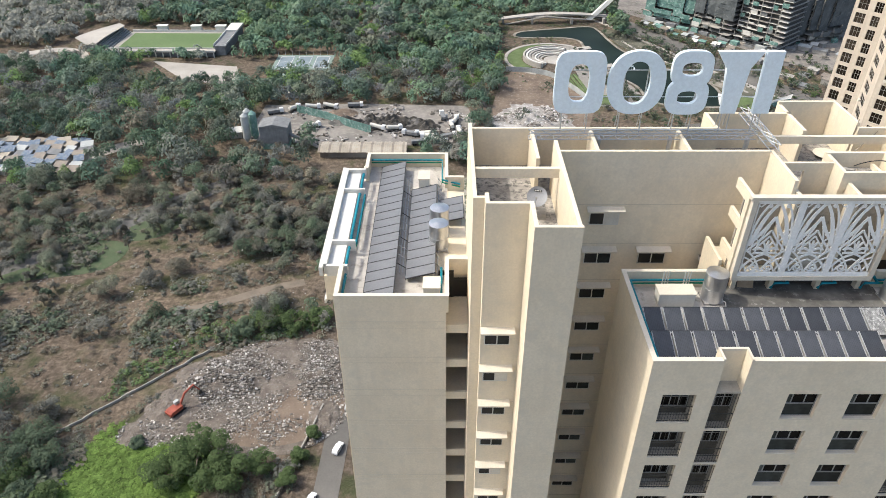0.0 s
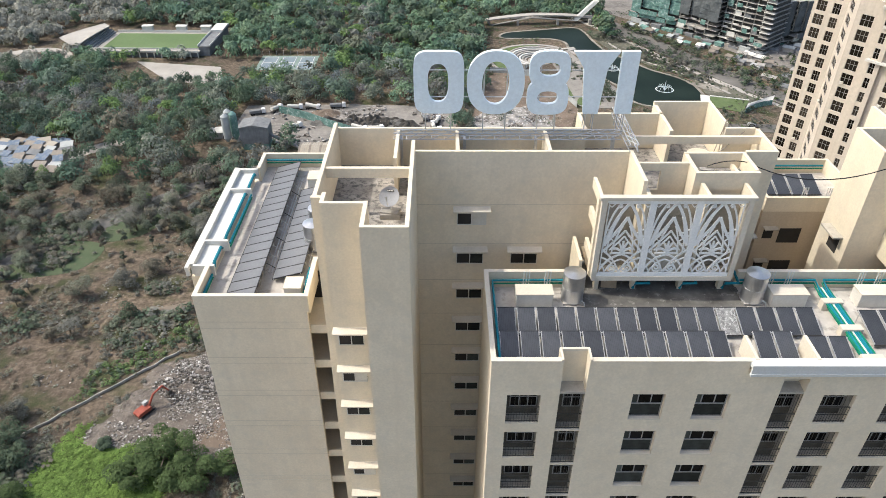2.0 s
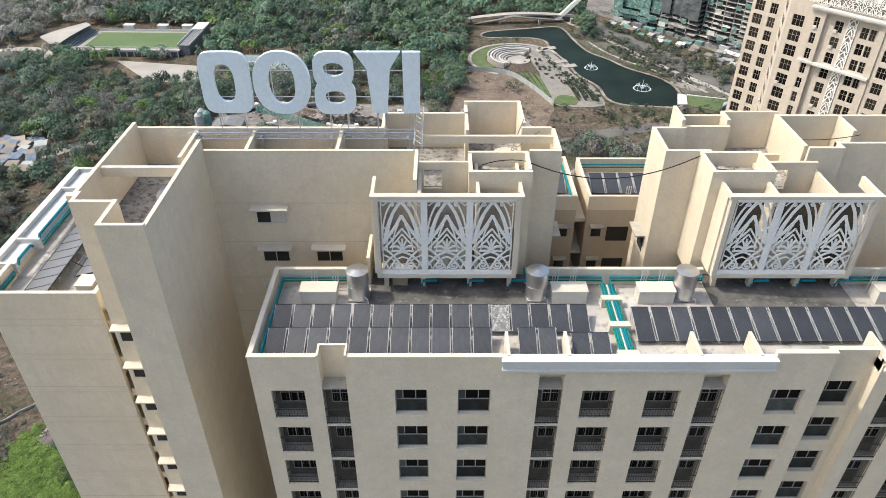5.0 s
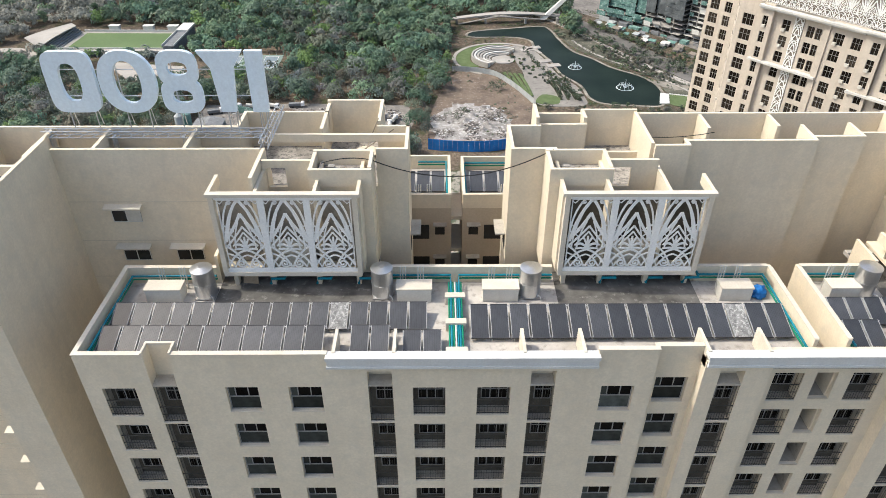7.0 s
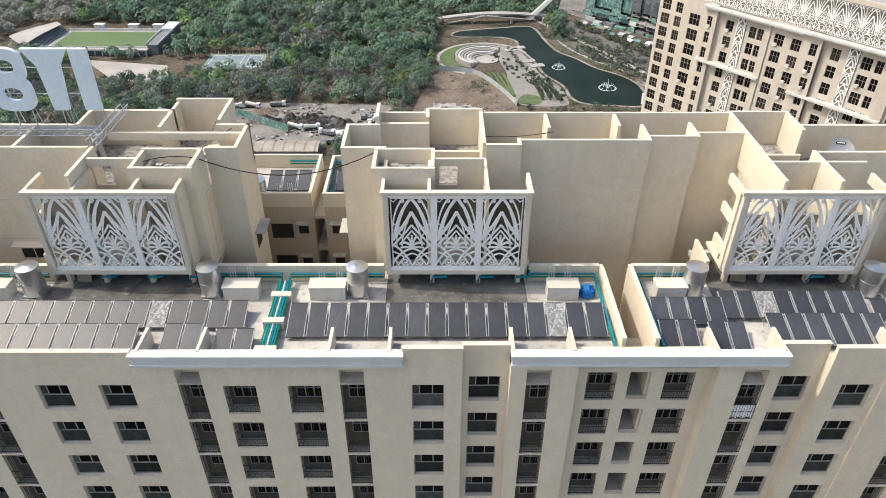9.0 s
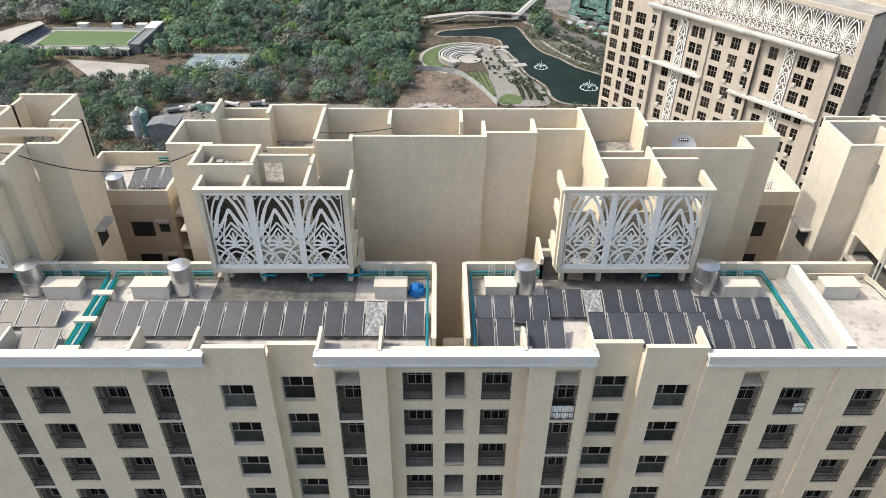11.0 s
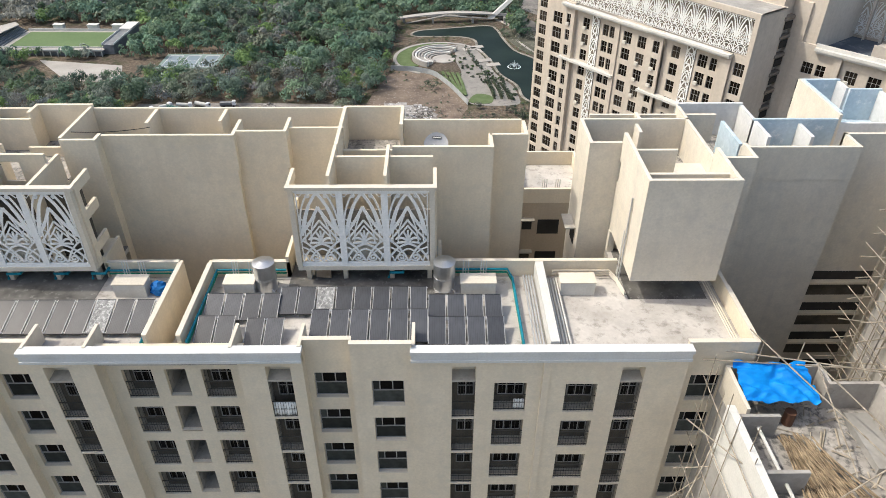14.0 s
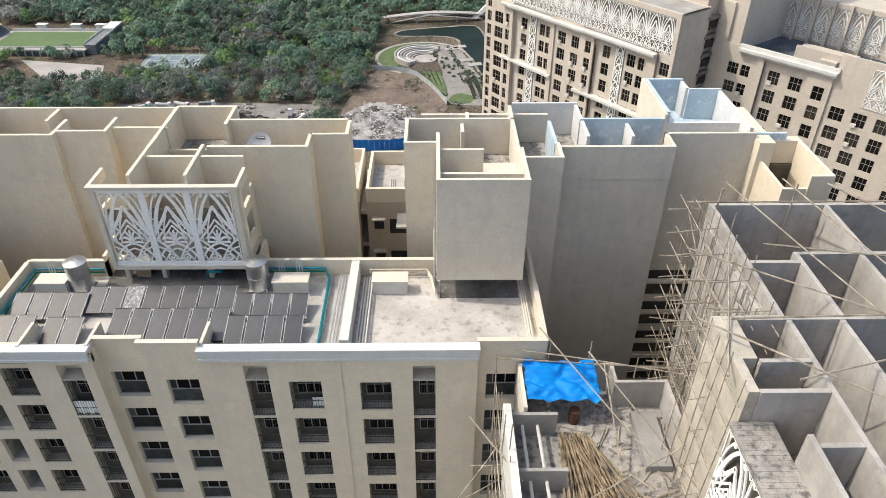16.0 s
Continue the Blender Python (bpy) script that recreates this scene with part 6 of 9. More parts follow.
def crumpled(name, x, y, z, rad, tall, mat, label, category, seed):
    r = random.Random(seed)
    bm = bmesh.new()
    bmesh.ops.create_icosphere(bm, subdivisions=3, radius=1.0)
    for v in bm.verts:
        k = 0.78 + 0.3 * noise.noise(v.co * 2.3 + Vector((seed, 0, 0)))
        v.co = Vector((v.co.x * rad * k, v.co.y * rad * k, max(v.co.z, -0.35) * tall * k + tall * 0.3))
    me = bpy.data.meshes.new(name)
    bm.to_mesh(me)
    bm.free()
    me.materials.append(mat)
    o = solid(name, me, None, label, category)
    o.location = (x, y, z)
    return o


crumpled("tarpaulin_bundle", 55.6, 32.5, ZF, 0.62, 0.7, M_BLUESHEET, "crumpled dark blue tarpaulin bundle beside a service box", "tarpaulin", 3)


def satellite_dish(x, y, z, turn, size=1.0):
    t = thing("satellite_dish", "grey satellite dish on a short mast on the stair tower roof", "satellite dish", at=Matrix.Translation((x, y, z)) @ Matrix.Rotation(radians(turn), 4, "Z") @ Matrix.Scale(size, 4))
    part("base", Mesher().box(-0.7, -0.5, 0, 0.7, 0.5, 0.12), M_CONC, t, "concrete base")
    part("mast", Mesher().tube([(0, 0.05, 0.1), (0, 0.05, 1.2)], 0.05, 8), M_GALV, t)
    d, n, rings = Mesher(), 32, 6
    tilt = Matrix.Translation((0, -0.1, 1.35)) @ Matrix.Rotation(radians(42), 4, "X")
    v, f = [], []
    for side in (0, 1):
        for i in range(rings + 1):
            rr = 0.84 * i / rings
            for k in range(n):
                a = 2 * math.pi * k / n
                v.append(tuple(tilt @ Vector((rr * math.cos(a) * 0.95, rr * math.sin(a), 0.24 * rr * rr - 0.03 * side))))
    for side in (0, 1):
        o = side * (rings + 1) * n
        for i in range(rings):
            for k in range(n):
                q = (o + i * n + k, o + i * n + (k + 1) % n, o + (i + 1) * n + (k + 1) % n, o + (i + 1) * n + k)
                f.append(q if side == 0 else q[::-1])
    d.add(v, f)
    part("dish", d, M_DISH, t, "grey parabolic dish", smooth=True)
    band_m = Mesher()
    for i in range(4):
        band_m.box(-0.25 + 0.13 * i, 0.46, 0.07, -0.155 + 0.13 * i, 0.54, 0.08)
    back = part("mark", Mesher().box(-0.3, 0.42, 0.09, 0.3, 0.58, 0.102), M_BLACK, t, "black strip with white bars")
    back.matrix_basis = tilt
    bars = part("bars", band_m, M_TRIM, back)
    bars.matrix_basis = Matrix.Translation((0, 0, 0.036))
    part("feed_arm", Mesher().tube([tuple(tilt @ Vector((0, -0.66, 0.1))), tuple(tilt @ Vector((0, -0.35, 0.85)))], 0.025, 6).tube([tuple(tilt @ Vector((0, -0.42, 0.8))), tuple(tilt @ Vector((0, -0.28, 0.92)))], 0.06, 8), M_GALV, t)


solid("plinth", Mesher().box(10.05, 33.85, ZTF, 11.2, 34.75, ZTF + 0.35), M_CONC, "low concrete plinth under the satellite dish", "plinth")
satellite_dish(10.65, 34.3, ZTF + 0.35, -14, 0.74)
satellite_dish(72.6, 39.6, ZTF + 0.05, -10)


# ---- roof sign: five plain shapes on a truss ----
def ring(mb, outer, inner, y0, y1):
    n = len(outer)
    v = [(x, y0, z) for x, z in outer] + [(x, y0, z) for x, z in inner] + [(x, y1, z) for x, z in outer] + [(x, y1, z) for x, z in inner]
    f = []
    for i in range(n):
        k = (i + 1) % n
        f += [(i, k, n + k, n + i), (2 * n + k, 2 * n + i, 3 * n + i, 3 * n + k), (k, i, 2 * n + i, 2 * n + k), (n + i, n + k, 3 * n + k, 3 * n + i)]
    return mb.add(v, f)


def super_oval(cx, cz, rx, rz, power, n=48):
    out = []
    for i in range(n):
        a = 2 * math.pi * i / n
        c, s = math.cos(a), math.sin(a)
        out.append((cx + rx * math.copysign(abs(c) ** (2 / power), c), cz + rz * math.copysign(abs(s) ** (2 / power), s)))
    return out


sign = thing("roof_sign", "five pale blue upright shapes on a steel roof truss", "sign")
SY0, SY1, SZ0, SZ1 = 39.75, 40.05, 143.95, 147.85
mid = (SZ0 + SZ1) / 2
ring_d = ring(Mesher(), super_oval(13.45, mid, 1.52, 1.95, 5.0), super_oval(13.4, mid, 0.62, 1.2, 2.6), SY0, SY1)
part("sign_shape", ring_d, M_SIGN, sign, "pale blue rounded square frame")
part("sign_shape", ring(Mesher(), super_oval(16.88, mid, 1.74, 1.99, 2.3), super_oval(16.88, mid, 0.82, 1.35, 2.2), SY0, SY1), M_SIGN, sign, "pale blue oval ring")
s = Mesher()
ring(s, super_oval(20.08, mid + 0.88, 1.22, 1.1, 3.2), super_oval(20.08, mid + 0.86, 0.62, 0.42, 2.4), SY0, SY1)
ring(s, super_oval(20.08, mid - 0.92, 1.26, 1.1, 3.2), super_oval(20.08, mid - 0.92, 0.62, 0.42, 2.4), SY0 + 0.003, SY1 + 0.003)
part("sign_shape", s, M_SIGN, sign, "pale blue rounded slab with two slots")
part("sign_shape", Mesher().slab([(22.35, SZ0), (23.25, SZ0), (23.5, mid + 0.9), (24.15, SZ1), (21.4, SZ1), (22.1, mid + 0.9)], SY0, SY1), M_SIGN, sign, "pale blue tapering slab")
part("sign_shape", Mesher().slab([(24.3, SZ0), (25.3, SZ0), (25.33, SZ1), (24.27, SZ1)], SY0, SY1), M_SIGN, sign, "pale blue upright bar")
for x in (12.6, 14.2, 16.2, 17.6, 19.6, 20.7, 22.6, 23.1, 24.6, 25.0):
    part("post", Mesher().tube([(x, 40.15, 142.5), (x, 40.15, 147.0)], 0.04, 6).tube([(x, 40.15, 145.4), (x, 40.75, 142.7)], 0.03, 6), M_GALV, sign)
rails = Mesher()
for z in (144.9, 146.6):
    rails.tube([(11.9, 40.12, z), (25.3, 40.12, z)], 0.03, 6)
part("rail", rails, M_GALV, sign)


def truss(a, b, n):
    t = Mesher()
    a, b = Vector(a), Vector(b)
    side = (b - a).cross(Vector((0, 0, 1))).normalized() * 0.25
    up = Vector((0, 0, 0.42))
    for o in (side, -side, side + up, -side + up):
        t.tube([tuple(a + o), tuple(b + o)], 0.035, 6)
    for i in range(n):
        p, q = a.lerp(b, i / n), a.lerp(b, (i + 1) / n)
        t.tube([tuple(p + side), tuple(q + side + up)], 0.025, 5).tube([tuple(p - side + up), tuple(q - side)], 0.025, 5).tube([tuple(p + side + up), tuple(q - side + up)], 0.02, 5).tube([tuple(p + side), tuple(p - side)], 0.02, 5)
    return t


part("truss", truss((10.6, 39.8, 142.3), (24.9, 39.8, 142.3), 18), M_GALV, sign, "grey steel lattice truss")
part("truss", truss((25.2, 43.0, 142.55), (25.2, 37.4, 142.55), 8), M_GALV, sign, "grey steel lattice truss")
for x in (11.0, 15.0, 19.5, 24.4):
    part("truss_foot", Mesher().box(x, 39.6, ZTF, x + 0.15, 40.0, 142.3), M_GALV, sign)


def sag(a, b, drop, n=14):
    return [(a[0] + (b[0] - a[0]) * i / n, a[1] + (b[1] - a[1]) * i / n, a[2] + (b[2] - a[2]) * i / n - drop * 4 * (i / n) * (1 - i / n)) for i in range(n + 1)]


solid("cable", Mesher().tube(sag((31.8, 36.5, 142.3), (43.0, 37.4, 142.5), 1.5), 0.035, 5), M_BLACK, "black cable slung between two tower heads", "cable")
solid("cable", Mesher().tube(sag((31.8, 36.5, 142.3), (29.0, 35.5, 142.6), -0.2, 6), 0.03, 5), M_BLACK, "black cable lying on a roof", "cable")
solid("cable", Mesher().tube(sag((49.3, 39.5, 142.3), (54.0, 40.6, 142.1), 0.15), 0.025, 5), M_BLACK, "thin cable across a parapet", "cable")
for a, b in (((30.6, 39.3, 140.0), (32.0, 41.2, 142.9)), ((33.0, 40.5, 142.4), (27.9, 37.0, 140.2))):
    solid("bamboo_pole", Mesher().tube([a, b], 0.035, 6), M_BAMBOO, "pale bamboo pole leaning in a roof compartment", "pole", group="leaning poles")
solid("antenna_dish", Mesher().cyl(31.0, 41.8, ZTF + 0.25, ZTF + 0.38, 0.85, 24, 0.5).cyl(31.0, 41.8, ZTF, ZTF + 0.3, 0.08, 8), M_CAP, "pale round dish lying on the roof", "dish")
for x in (30.3, 44.7):
    coil = Mesher()
    for k in range(3):
        coil.tube([((0.42 - 0.06 * k) * math.cos(a) + x, 36.2 + (0.42 - 0.06 * k) * math.sin(a) * 0.9, ZT - 0.92 + 0.05 * k) for a in (2 * math.pi * i / 20 for i in range(21))], 0.04, 5)
    solid("cable_coil", coil, M_RAIL, "coil of dark cable lying on the stair head", "cable", group="cable coils")
    solid("plank", Mesher().tube([(x - 1.0, 35.6, ZT - 0.92), (x - 0.1, 36.9, ZT - 0.9)], 0.06, 4), M_BAMBOO, "weathered plank lying on the stair head", "plank", group="planks on the stair heads")
    solid("brick_pile", Mesher().box(x - 1.15, 36.6, ZT - 0.97, x - 0.75, 36.95, ZT - 0.75).box(x - 0.7, 36.7, ZT - 0.97, x - 0.45, 36.9, ZT - 0.85), M_CONC, "few loose blocks on the stair head", "blocks", group="loose blocks")

# ---- the far towers ----
def tower_frame(ox, oy, nx, ny):
    """Local x runs along the face, local y goes into the building."""
    return Matrix(((ny, nx, 0, ox), (-nx, ny, 0, oy), (0, 0, 1, 0), (0, 0, 0, 1)))


M_TOWER = surface("tower_paint", (0.55, 0.485, 0.408), (0.62, 0.55, 0.468), 0.2, 2.0, 0.85, streak=(0.45, 0.39, 0.32), stain=(0.44, 0.39, 0.33), stain_at=(0.52, 0.8))
# dark copy of the tower paint, painting shade behind screens and in the stair bay
M_TOWERSHADE = surface("tower_shade", (0.20, 0.17, 0.14), (0.28, 0.24, 0.20), 0.2, 2.0, 0.85)
TW = {}


def tower_window(parent, u, v, z, w, h, ac=False, m=Matrix.Identity(4)):
    key = (round(w, 1), round(h, 1))
    if key not in TW:
        g = Mesher().box(0, 0.22, -h, w, 0.26, 0)
        f = Mesher()
        t = 0.05
        f.box(0, 0.12, -h, t, 0.2, 0).box(w - t, 0.12, -h, w, 0.2, 0).box(0, 0.12, -t, w, 0.2, 0).box(0, 0.12, -h, w, 0.2, -h + t).box(0, 0.12, -h * 0.45, w, 0.2, -h * 0.45 + t)
        k = 3 if w > 1.6 else 2
        for i in range(1, k):
            f.box(w * i / k, 0.12, -h, w * i / k + 0.05, 0.2, 0)
        TW[key] = (g.mesh("window", M_TGLASS), f.mesh("frame", M_FRAME), Mesher().box(0.1, -0.3, -0.5, 0.8, 0.1, 0).mesh("air_conditioner", M_WHITEBOX))
    win = part("window", TW[key][0], None, parent)
    win.matrix_basis = m @ Matrix.Translation((u, v, z))
    part("frame", TW[key][1], None, win, "pale window frame")
    if ac:
        a = part("air_conditioner", TW[key][2], None, win, "white air conditioner box")
        a.matrix_basis = Matrix.Translation((0.0, 0, -h + 0.45))


def tower_wall(parent, u0, u1, v, z0, z1, cols, rows, ztop, h, mat=None, floor=2.97, m=Matrix.Identity(4)):
    holes = []
    for u, w in cols:
        for k in range(rows):
            z = ztop - floor * k
            holes.append((u, u + w, z - h, z))
            tower_window(parent, u, v, z, w, h, ac=random.random() < 0.22, m=m)
    mb = wall_with_holes(Mesher(), u0, u1, v, v + 0.3, ztop - floor * rows, z1, holes)
    mb.box(u0, v, 0, u1, v + 0.3, ztop - floor * rows)
    part("wall", mb, mat or M_TOWER, parent).matrix_basis = m


t1 = thing("residential_tower", "tall beige residential tower with a white pierced band under its roof", "building", at=tower_frame(93.42, 138.08, 0.809, 0.588))
ROWS1, Z1 = 14, 122.6
# a wing set far back, the slanting wall that joins it, and the first column of the main face
tower_wall(t1, -13.0, -5.6, 11.8, 0, 133.0, [(-12.2, 2.2), (-8.6, 1.7)], ROWS1, Z1, 2.2)
slant = Vector((6.6, -10.2)).normalized()
join_m = Matrix(((slant.x, -slant.y, 0, -5.6), (slant.y, slant.x, 0, 11.8), (0, 0, 1, 0), (0, 0, 0, 1)))
tower_wall(t1, 0.0, 12.0, 0.0, 0, 131.0, [(2.2, 5.2)], ROWS1, Z1 - 0.6, 2.1, m=join_m)
part("wall", Mesher().prism([(-13.0, 12.1), (-5.6, 12.1), (-5.6, 20.0), (-13.0, 20.0)], 0, 132.9), M_TOWER, t1)
part("wall", Mesher().prism([(1.3, 2.4), (6.9, 2.4), (6.9, 18.0), (-5.3, 18.0), (-5.3, 12.4)], 0, 130.9), M_TOWER, t1)
part("wall", Mesher().box(7.0, 0.05, 0, 9.3, 1.5, 124.9), M_TOWER, t1)
tower_wall(t1, 1.0, 7.0, 1.6, 0, 131.0, [(2.1, 2.4)], ROWS1, Z1 - 1.0, 2.2)
tower_wall(t1, 7.0, 9.3, -0.25, 0, 124.9, [(7.35, 1.05)], ROWS1, Z1, 2.05)
tower_wall(t1, 9.3, 19.3, 0.5, 0, 124.9, [(11.0, 1.6), (15.95, 1.35), (17.6, 1.15)], ROWS1, Z1, 2.05)
tower_wall(t1, 19.3, 20.4, -0.25, 0, 124.9, [], ROWS1, Z1, 2.05)
tower_wall(t1, 20.4, 26.8, 0.0, 0, 124.9, [(21.2, 1.85), (24.5, 1.75)], ROWS1, Z1 + 0.2, 2.05)
tower_wall(t1, 26.8, 30.0, -0.45, 0, 124.9, [(28.1, 1.3)], ROWS1, Z1 + 0.4, 2.05)
tower_wall(t1, 30.0, 41.2, 0.3, 0, 124.9, [(31.5, 1.6), (36.7, 1.7), (39.0, 1.2)], ROWS1, Z1 + 0.4, 2.05)
tower_wall(t1, 41.2, 42.9, -0.45, 0, 124.9, [], ROWS1, Z1, 2.05)
tower_wall(t1, 42.9, 45.7, 0.0, 0, 124.9, [(43.4, 1.75)], ROWS1, Z1 + 1.0, 2.05)
part("wall", Mesher().box(7.0, 1.5, 0, 45.4, 6.6, 124.9).box(45.4, 0.3, 0, 45.7, 6.6, 131.3), M_TOWER, t1)
part("wall", Mesher().box(7.0, 0.45, 124.9, 45.4, 6.6, 125.1).box(7.0, 1.2, 125.1, 45.4, 1.5, 131.0), M_TOWERSHADE, t1)
part("roof_edge", Mesher().box(4.6, 0.0, 130.6, 45.7, 0.5, 131.4).box(44.9, 0.0, 124.9, 45.7, 0.5, 130.6).box(4.6, 0.0, 124.9, 5.0, 0.5, 130.6), M_TOWER, t1)
part("roof", Mesher().box(1.0, 2.0, 131.0, 4.6, 6.6, 131.3).box(4.6, 0.5, 131.0, 45.7, 6.6, 131.3), M_CONC, t1, "weathered grey roof")
for a, b, v, z in ((6.4, 26.8, -0.5, 124.0), (26.8, 42.9, -0.75, 124.2)):
    part("cornice", Mesher().box(a, v - 0.5, z + 0.25, b, v + 0.75, z + 0.6).box(a + 0.1, v - 0.3, z - 0.05, b - 0.1, v + 0.75, z + 0.25), M_TRIM, t1, "white stepped cornice")
for a, b, v, z in ((6.4, 20.3, -0.4, 113.9), (26.4, 42.9, -0.6, 113.6)):
    part("cornice", Mesher().box(a, v - 0.3, z, b, v + 0.9, z + 0.4), M_TRIM, t1, "white string course")
PW = 2.5
far_panel = pierced_panel(PW, 5.5, 5).mesh("screen_panel", M_SCREEN)
for i in range(16):
    o = part("screen_panel", far_panel, None, t1, "white pierced screen of pointed arches")
    o.matrix_basis = Matrix.Translation((5.0 + i * (39.9 / 16), 0.1, 125.0))
strip_panel = pierced_panel(1.75, 2.9, 5, True).mesh("screen_strip", M_SCREEN)
for u, v, top in ((13.4, 0.42, 123.6), (34.4, 0.22, 123.9)):
    # added sheet, coloured dark for the shade behind the strip
    part("strip_backing", Mesher().box(u - 0.05, v + 0.02, top - 41.6, u + 1.8, v + 0.06, top), M_TOWERSHADE, t1, "backing darkened as shade behind the pierced strip")
    for k in range(14):
        o = part("screen_strip", strip_panel, None, t1, "white pierced strip between windows")
        o.matrix_basis = Matrix.Translation((u, v - 0.1, top - 2.97 * (k + 1)))
# recessed stair bay and the taller core beyond the corner
core = Mesher().box(38.5, 6.6, 0, 45.7, 7.2, 131.3).box(45.7, 9.6, 0, 48.0, 10.0, 132).box(42.0, 10.0, 0, 50.0, 22.0, 146.0).box(38.0, 7.0, 0, 45.0, 20.0, 133.5)
part("wall", core, M_TOWER, t1)
for k in range(12):
    z = 129.8 - 2.97 * k
    part("landing", Mesher().box(42.2, 6.9, z - 0.5, 45.9, 9.8, z), M_TOWERSHADE, t1)
    # dark sheet on the wall paints the shade inside the opening
    part("stair_window", Mesher().box(45.68, 7.4, z - 2.0, 45.75, 9.5, z - 0.8), M_DARK, t1, "dark sheet for the shade in an open stair window")

t2 = thing("residential_tower", "tall beige residential tower with a dark roof terrace and pierced screens", "building", at=tower_frame(131.0, 103.0, 0.745, 0.667))
tower_wall(t2, -3.0, 3.2, 0.0, 0, 126.2, [(-1.45, 1.75), (0.75, 1.4)], 12, 123.4, 1.8)
tower_wall(t2, 3.2, 4.2, -0.4, 0, 125.6, [], 12, 123.4, 1.8)
tower_wall(t2, 4.2, 10.8, 0.2, 0, 125.6, [(5.0, 1.8), (8.3, 1.95)], 12, 123.6, 2.0)
tower_wall(t2, 10.8, 14.4, -0.3, 0, 125.6, [(12.0, 1.65)], 12, 123.4, 2.0)
tower_wall(t2, 14.4, 24.0, 0.0, 0, 128.6, [(15.1, 2.0), (18.3, 1.9), (21.4, 1.8)], 12, 121.2, 2.0)
tower_wall(t2, 24.0, 40.0, -0.4, 0, 129.0, [(25.5, 1.9), (29.5, 1.9), (33.5, 1.9)], 12, 123.6, 2.0)
part("wall", Mesher().box(-3.0, 1.2, 0, 40.0, 16, 125.0).box(-3.0, 0.3, 125.0, -2.7, 12, 126.2), M_TOWER, t2)
part("cornice", Mesher().box(0.0, -0.9, 125.6, 14.8, 0.5, 126.0).box(0.1, -0.6, 125.2, 14.7, 0.4, 125.6).box(-0.1, -0.2, 126.0, 14.9, 0.2, 126.5), M_TRIM, t2, "pale stepped cornice")
M_BITUMEN = surface("dark_roof_felt", (0.05, 0.065, 0.085), (0.12, 0.14, 0.165), 0.2, 2.0, 0.9, stain=(0.25, 0.25, 0.25), stain_at=(0.55, 0.8))
part("roof", Mesher().box(-2.7, 0.3, 125.0, 20.0, 12.0, 125.2), M_BITUMEN, t2, "dark blue grey roof felt")
part("roof_house", Mesher().box(6.5, 4.0, 125.2, 14.5, 7.5, 126.5).box(6.5, 4.0, 126.5, 14.5, 4.2, 127.0).box(10.6, 3.0, 125.2, 13.0, 4.0, 126.1), M_TOWER, t2, "low cream roof house")
part("wall", Mesher().box(-3.0, 12.4, 120, 22.0, 20.0, 131.6).box(-3.2, 12.0, 131.2, 22.0, 12.6, 131.9), M_TOWER, t2)
for i in range(7):
    o = part("screen_panel", far_panel, None, t2, "white pierced screen of pointed arches")
    o.matrix_basis = Matrix.Translation((-2.4 + 2.55 * i, 12.1, 125.6))
    part("fin", Mesher().box(-2.75 + 2.55 * i, 11.4, 125.2, -2.45 + 2.55 * i, 12.4, 131.9), M_TOWER, t2)
o = part("screen_panel", far_panel, None, t2, "white pierced screen of pointed arches")
o.matrix_basis = Matrix.Translation((19.0, -0.12, 122.2))
o = part("screen_panel", far_panel, None, t2, "white pierced screen of pointed arches")
o.matrix_basis = Matrix.Translation((21.5, -0.12, 122.2))
rl = Mesher()
for z in (126.4, 126.9):
    rl.tube([(-2.5, 11.0, z), (18.0, 11.0, z)], 0.05, 5)
for i in range(9):
    rl.tube([(-2.5 + 2.5 * i, 11.0, 125.2), (-2.5 + 2.5 * i, 11.0, 126.9)], 0.05, 5)
part("railing", rl, M_TRIM, t2, "white roof railing")


# ---- park ----
amph = thing("amphitheatre", "round stepped amphitheatre with white tiers and lawn", "amphitheatre", at=(76, 449, 0))
for i in range(7):
    r0, pts = 7 + 1.9 * i, []
    for k in range(33):
        a = radians(52 + 190 * k / 32)
        pts.append((r0 * math.cos(a), r0 * math.sin(a)))
    part("tier", Mesher().prism(band(pts, 1.1), 0, 0.5 + 0.45 * i), M_TRIM if i % 3 == 2 else M_PAVE, amph, "pale curved seating tier")
part("stage", Mesher().cyl(2, -2, 0, 0.5, 7.5, 32), M_PAVE, amph, "pale round stage")
pts = [(24.5 * math.cos(radians(a)), 24.5 * math.sin(radians(a))) for a in range(80, 232, 8)]
part("lawn_ring", Mesher().prism(band(pts, 9), 0, 0.35), M_LAWN2, amph, "green lawn ring")
pts = [(30.5 * math.cos(radians(a)), 30.5 * math.sin(radians(a))) for a in range(20, 250, 8)]
part("path_ring", Mesher().prism(band(pts, 2.2), 0, 0.42), M_PAVE, amph, "pale ring path")

br = thing("footbridge", "white curved footbridge with a leaning mast over the pond", "bridge")
arc_pts = [(44 + 84 * i / 16, 522 + 8 * i / 16, 4.0 + 3.0 * math.sin(math.pi * i / 16)) for i in range(17)]
dk = Mesher()
for (x0, y0, z0), (x1, y1, z1) in zip(arc_pts, arc_pts[1:]):
    dk.add([(x0, y0, z0), (x1, y1, z1), (x1, y1 + 6, z1), (x0, y0 + 6, z0), (x0, y0, z0 - 0.7), (x1, y1, z1 - 0.7), (x1, y1 + 6, z1 - 0.7), (x0, y0 + 6, z0 - 0.7)], [(0, 1, 2, 3), (7, 6, 5, 4), (4, 5, 1, 0), (6, 7, 3, 2)])
part("deck", dk, M_PAVE, br, "pale grey deck")
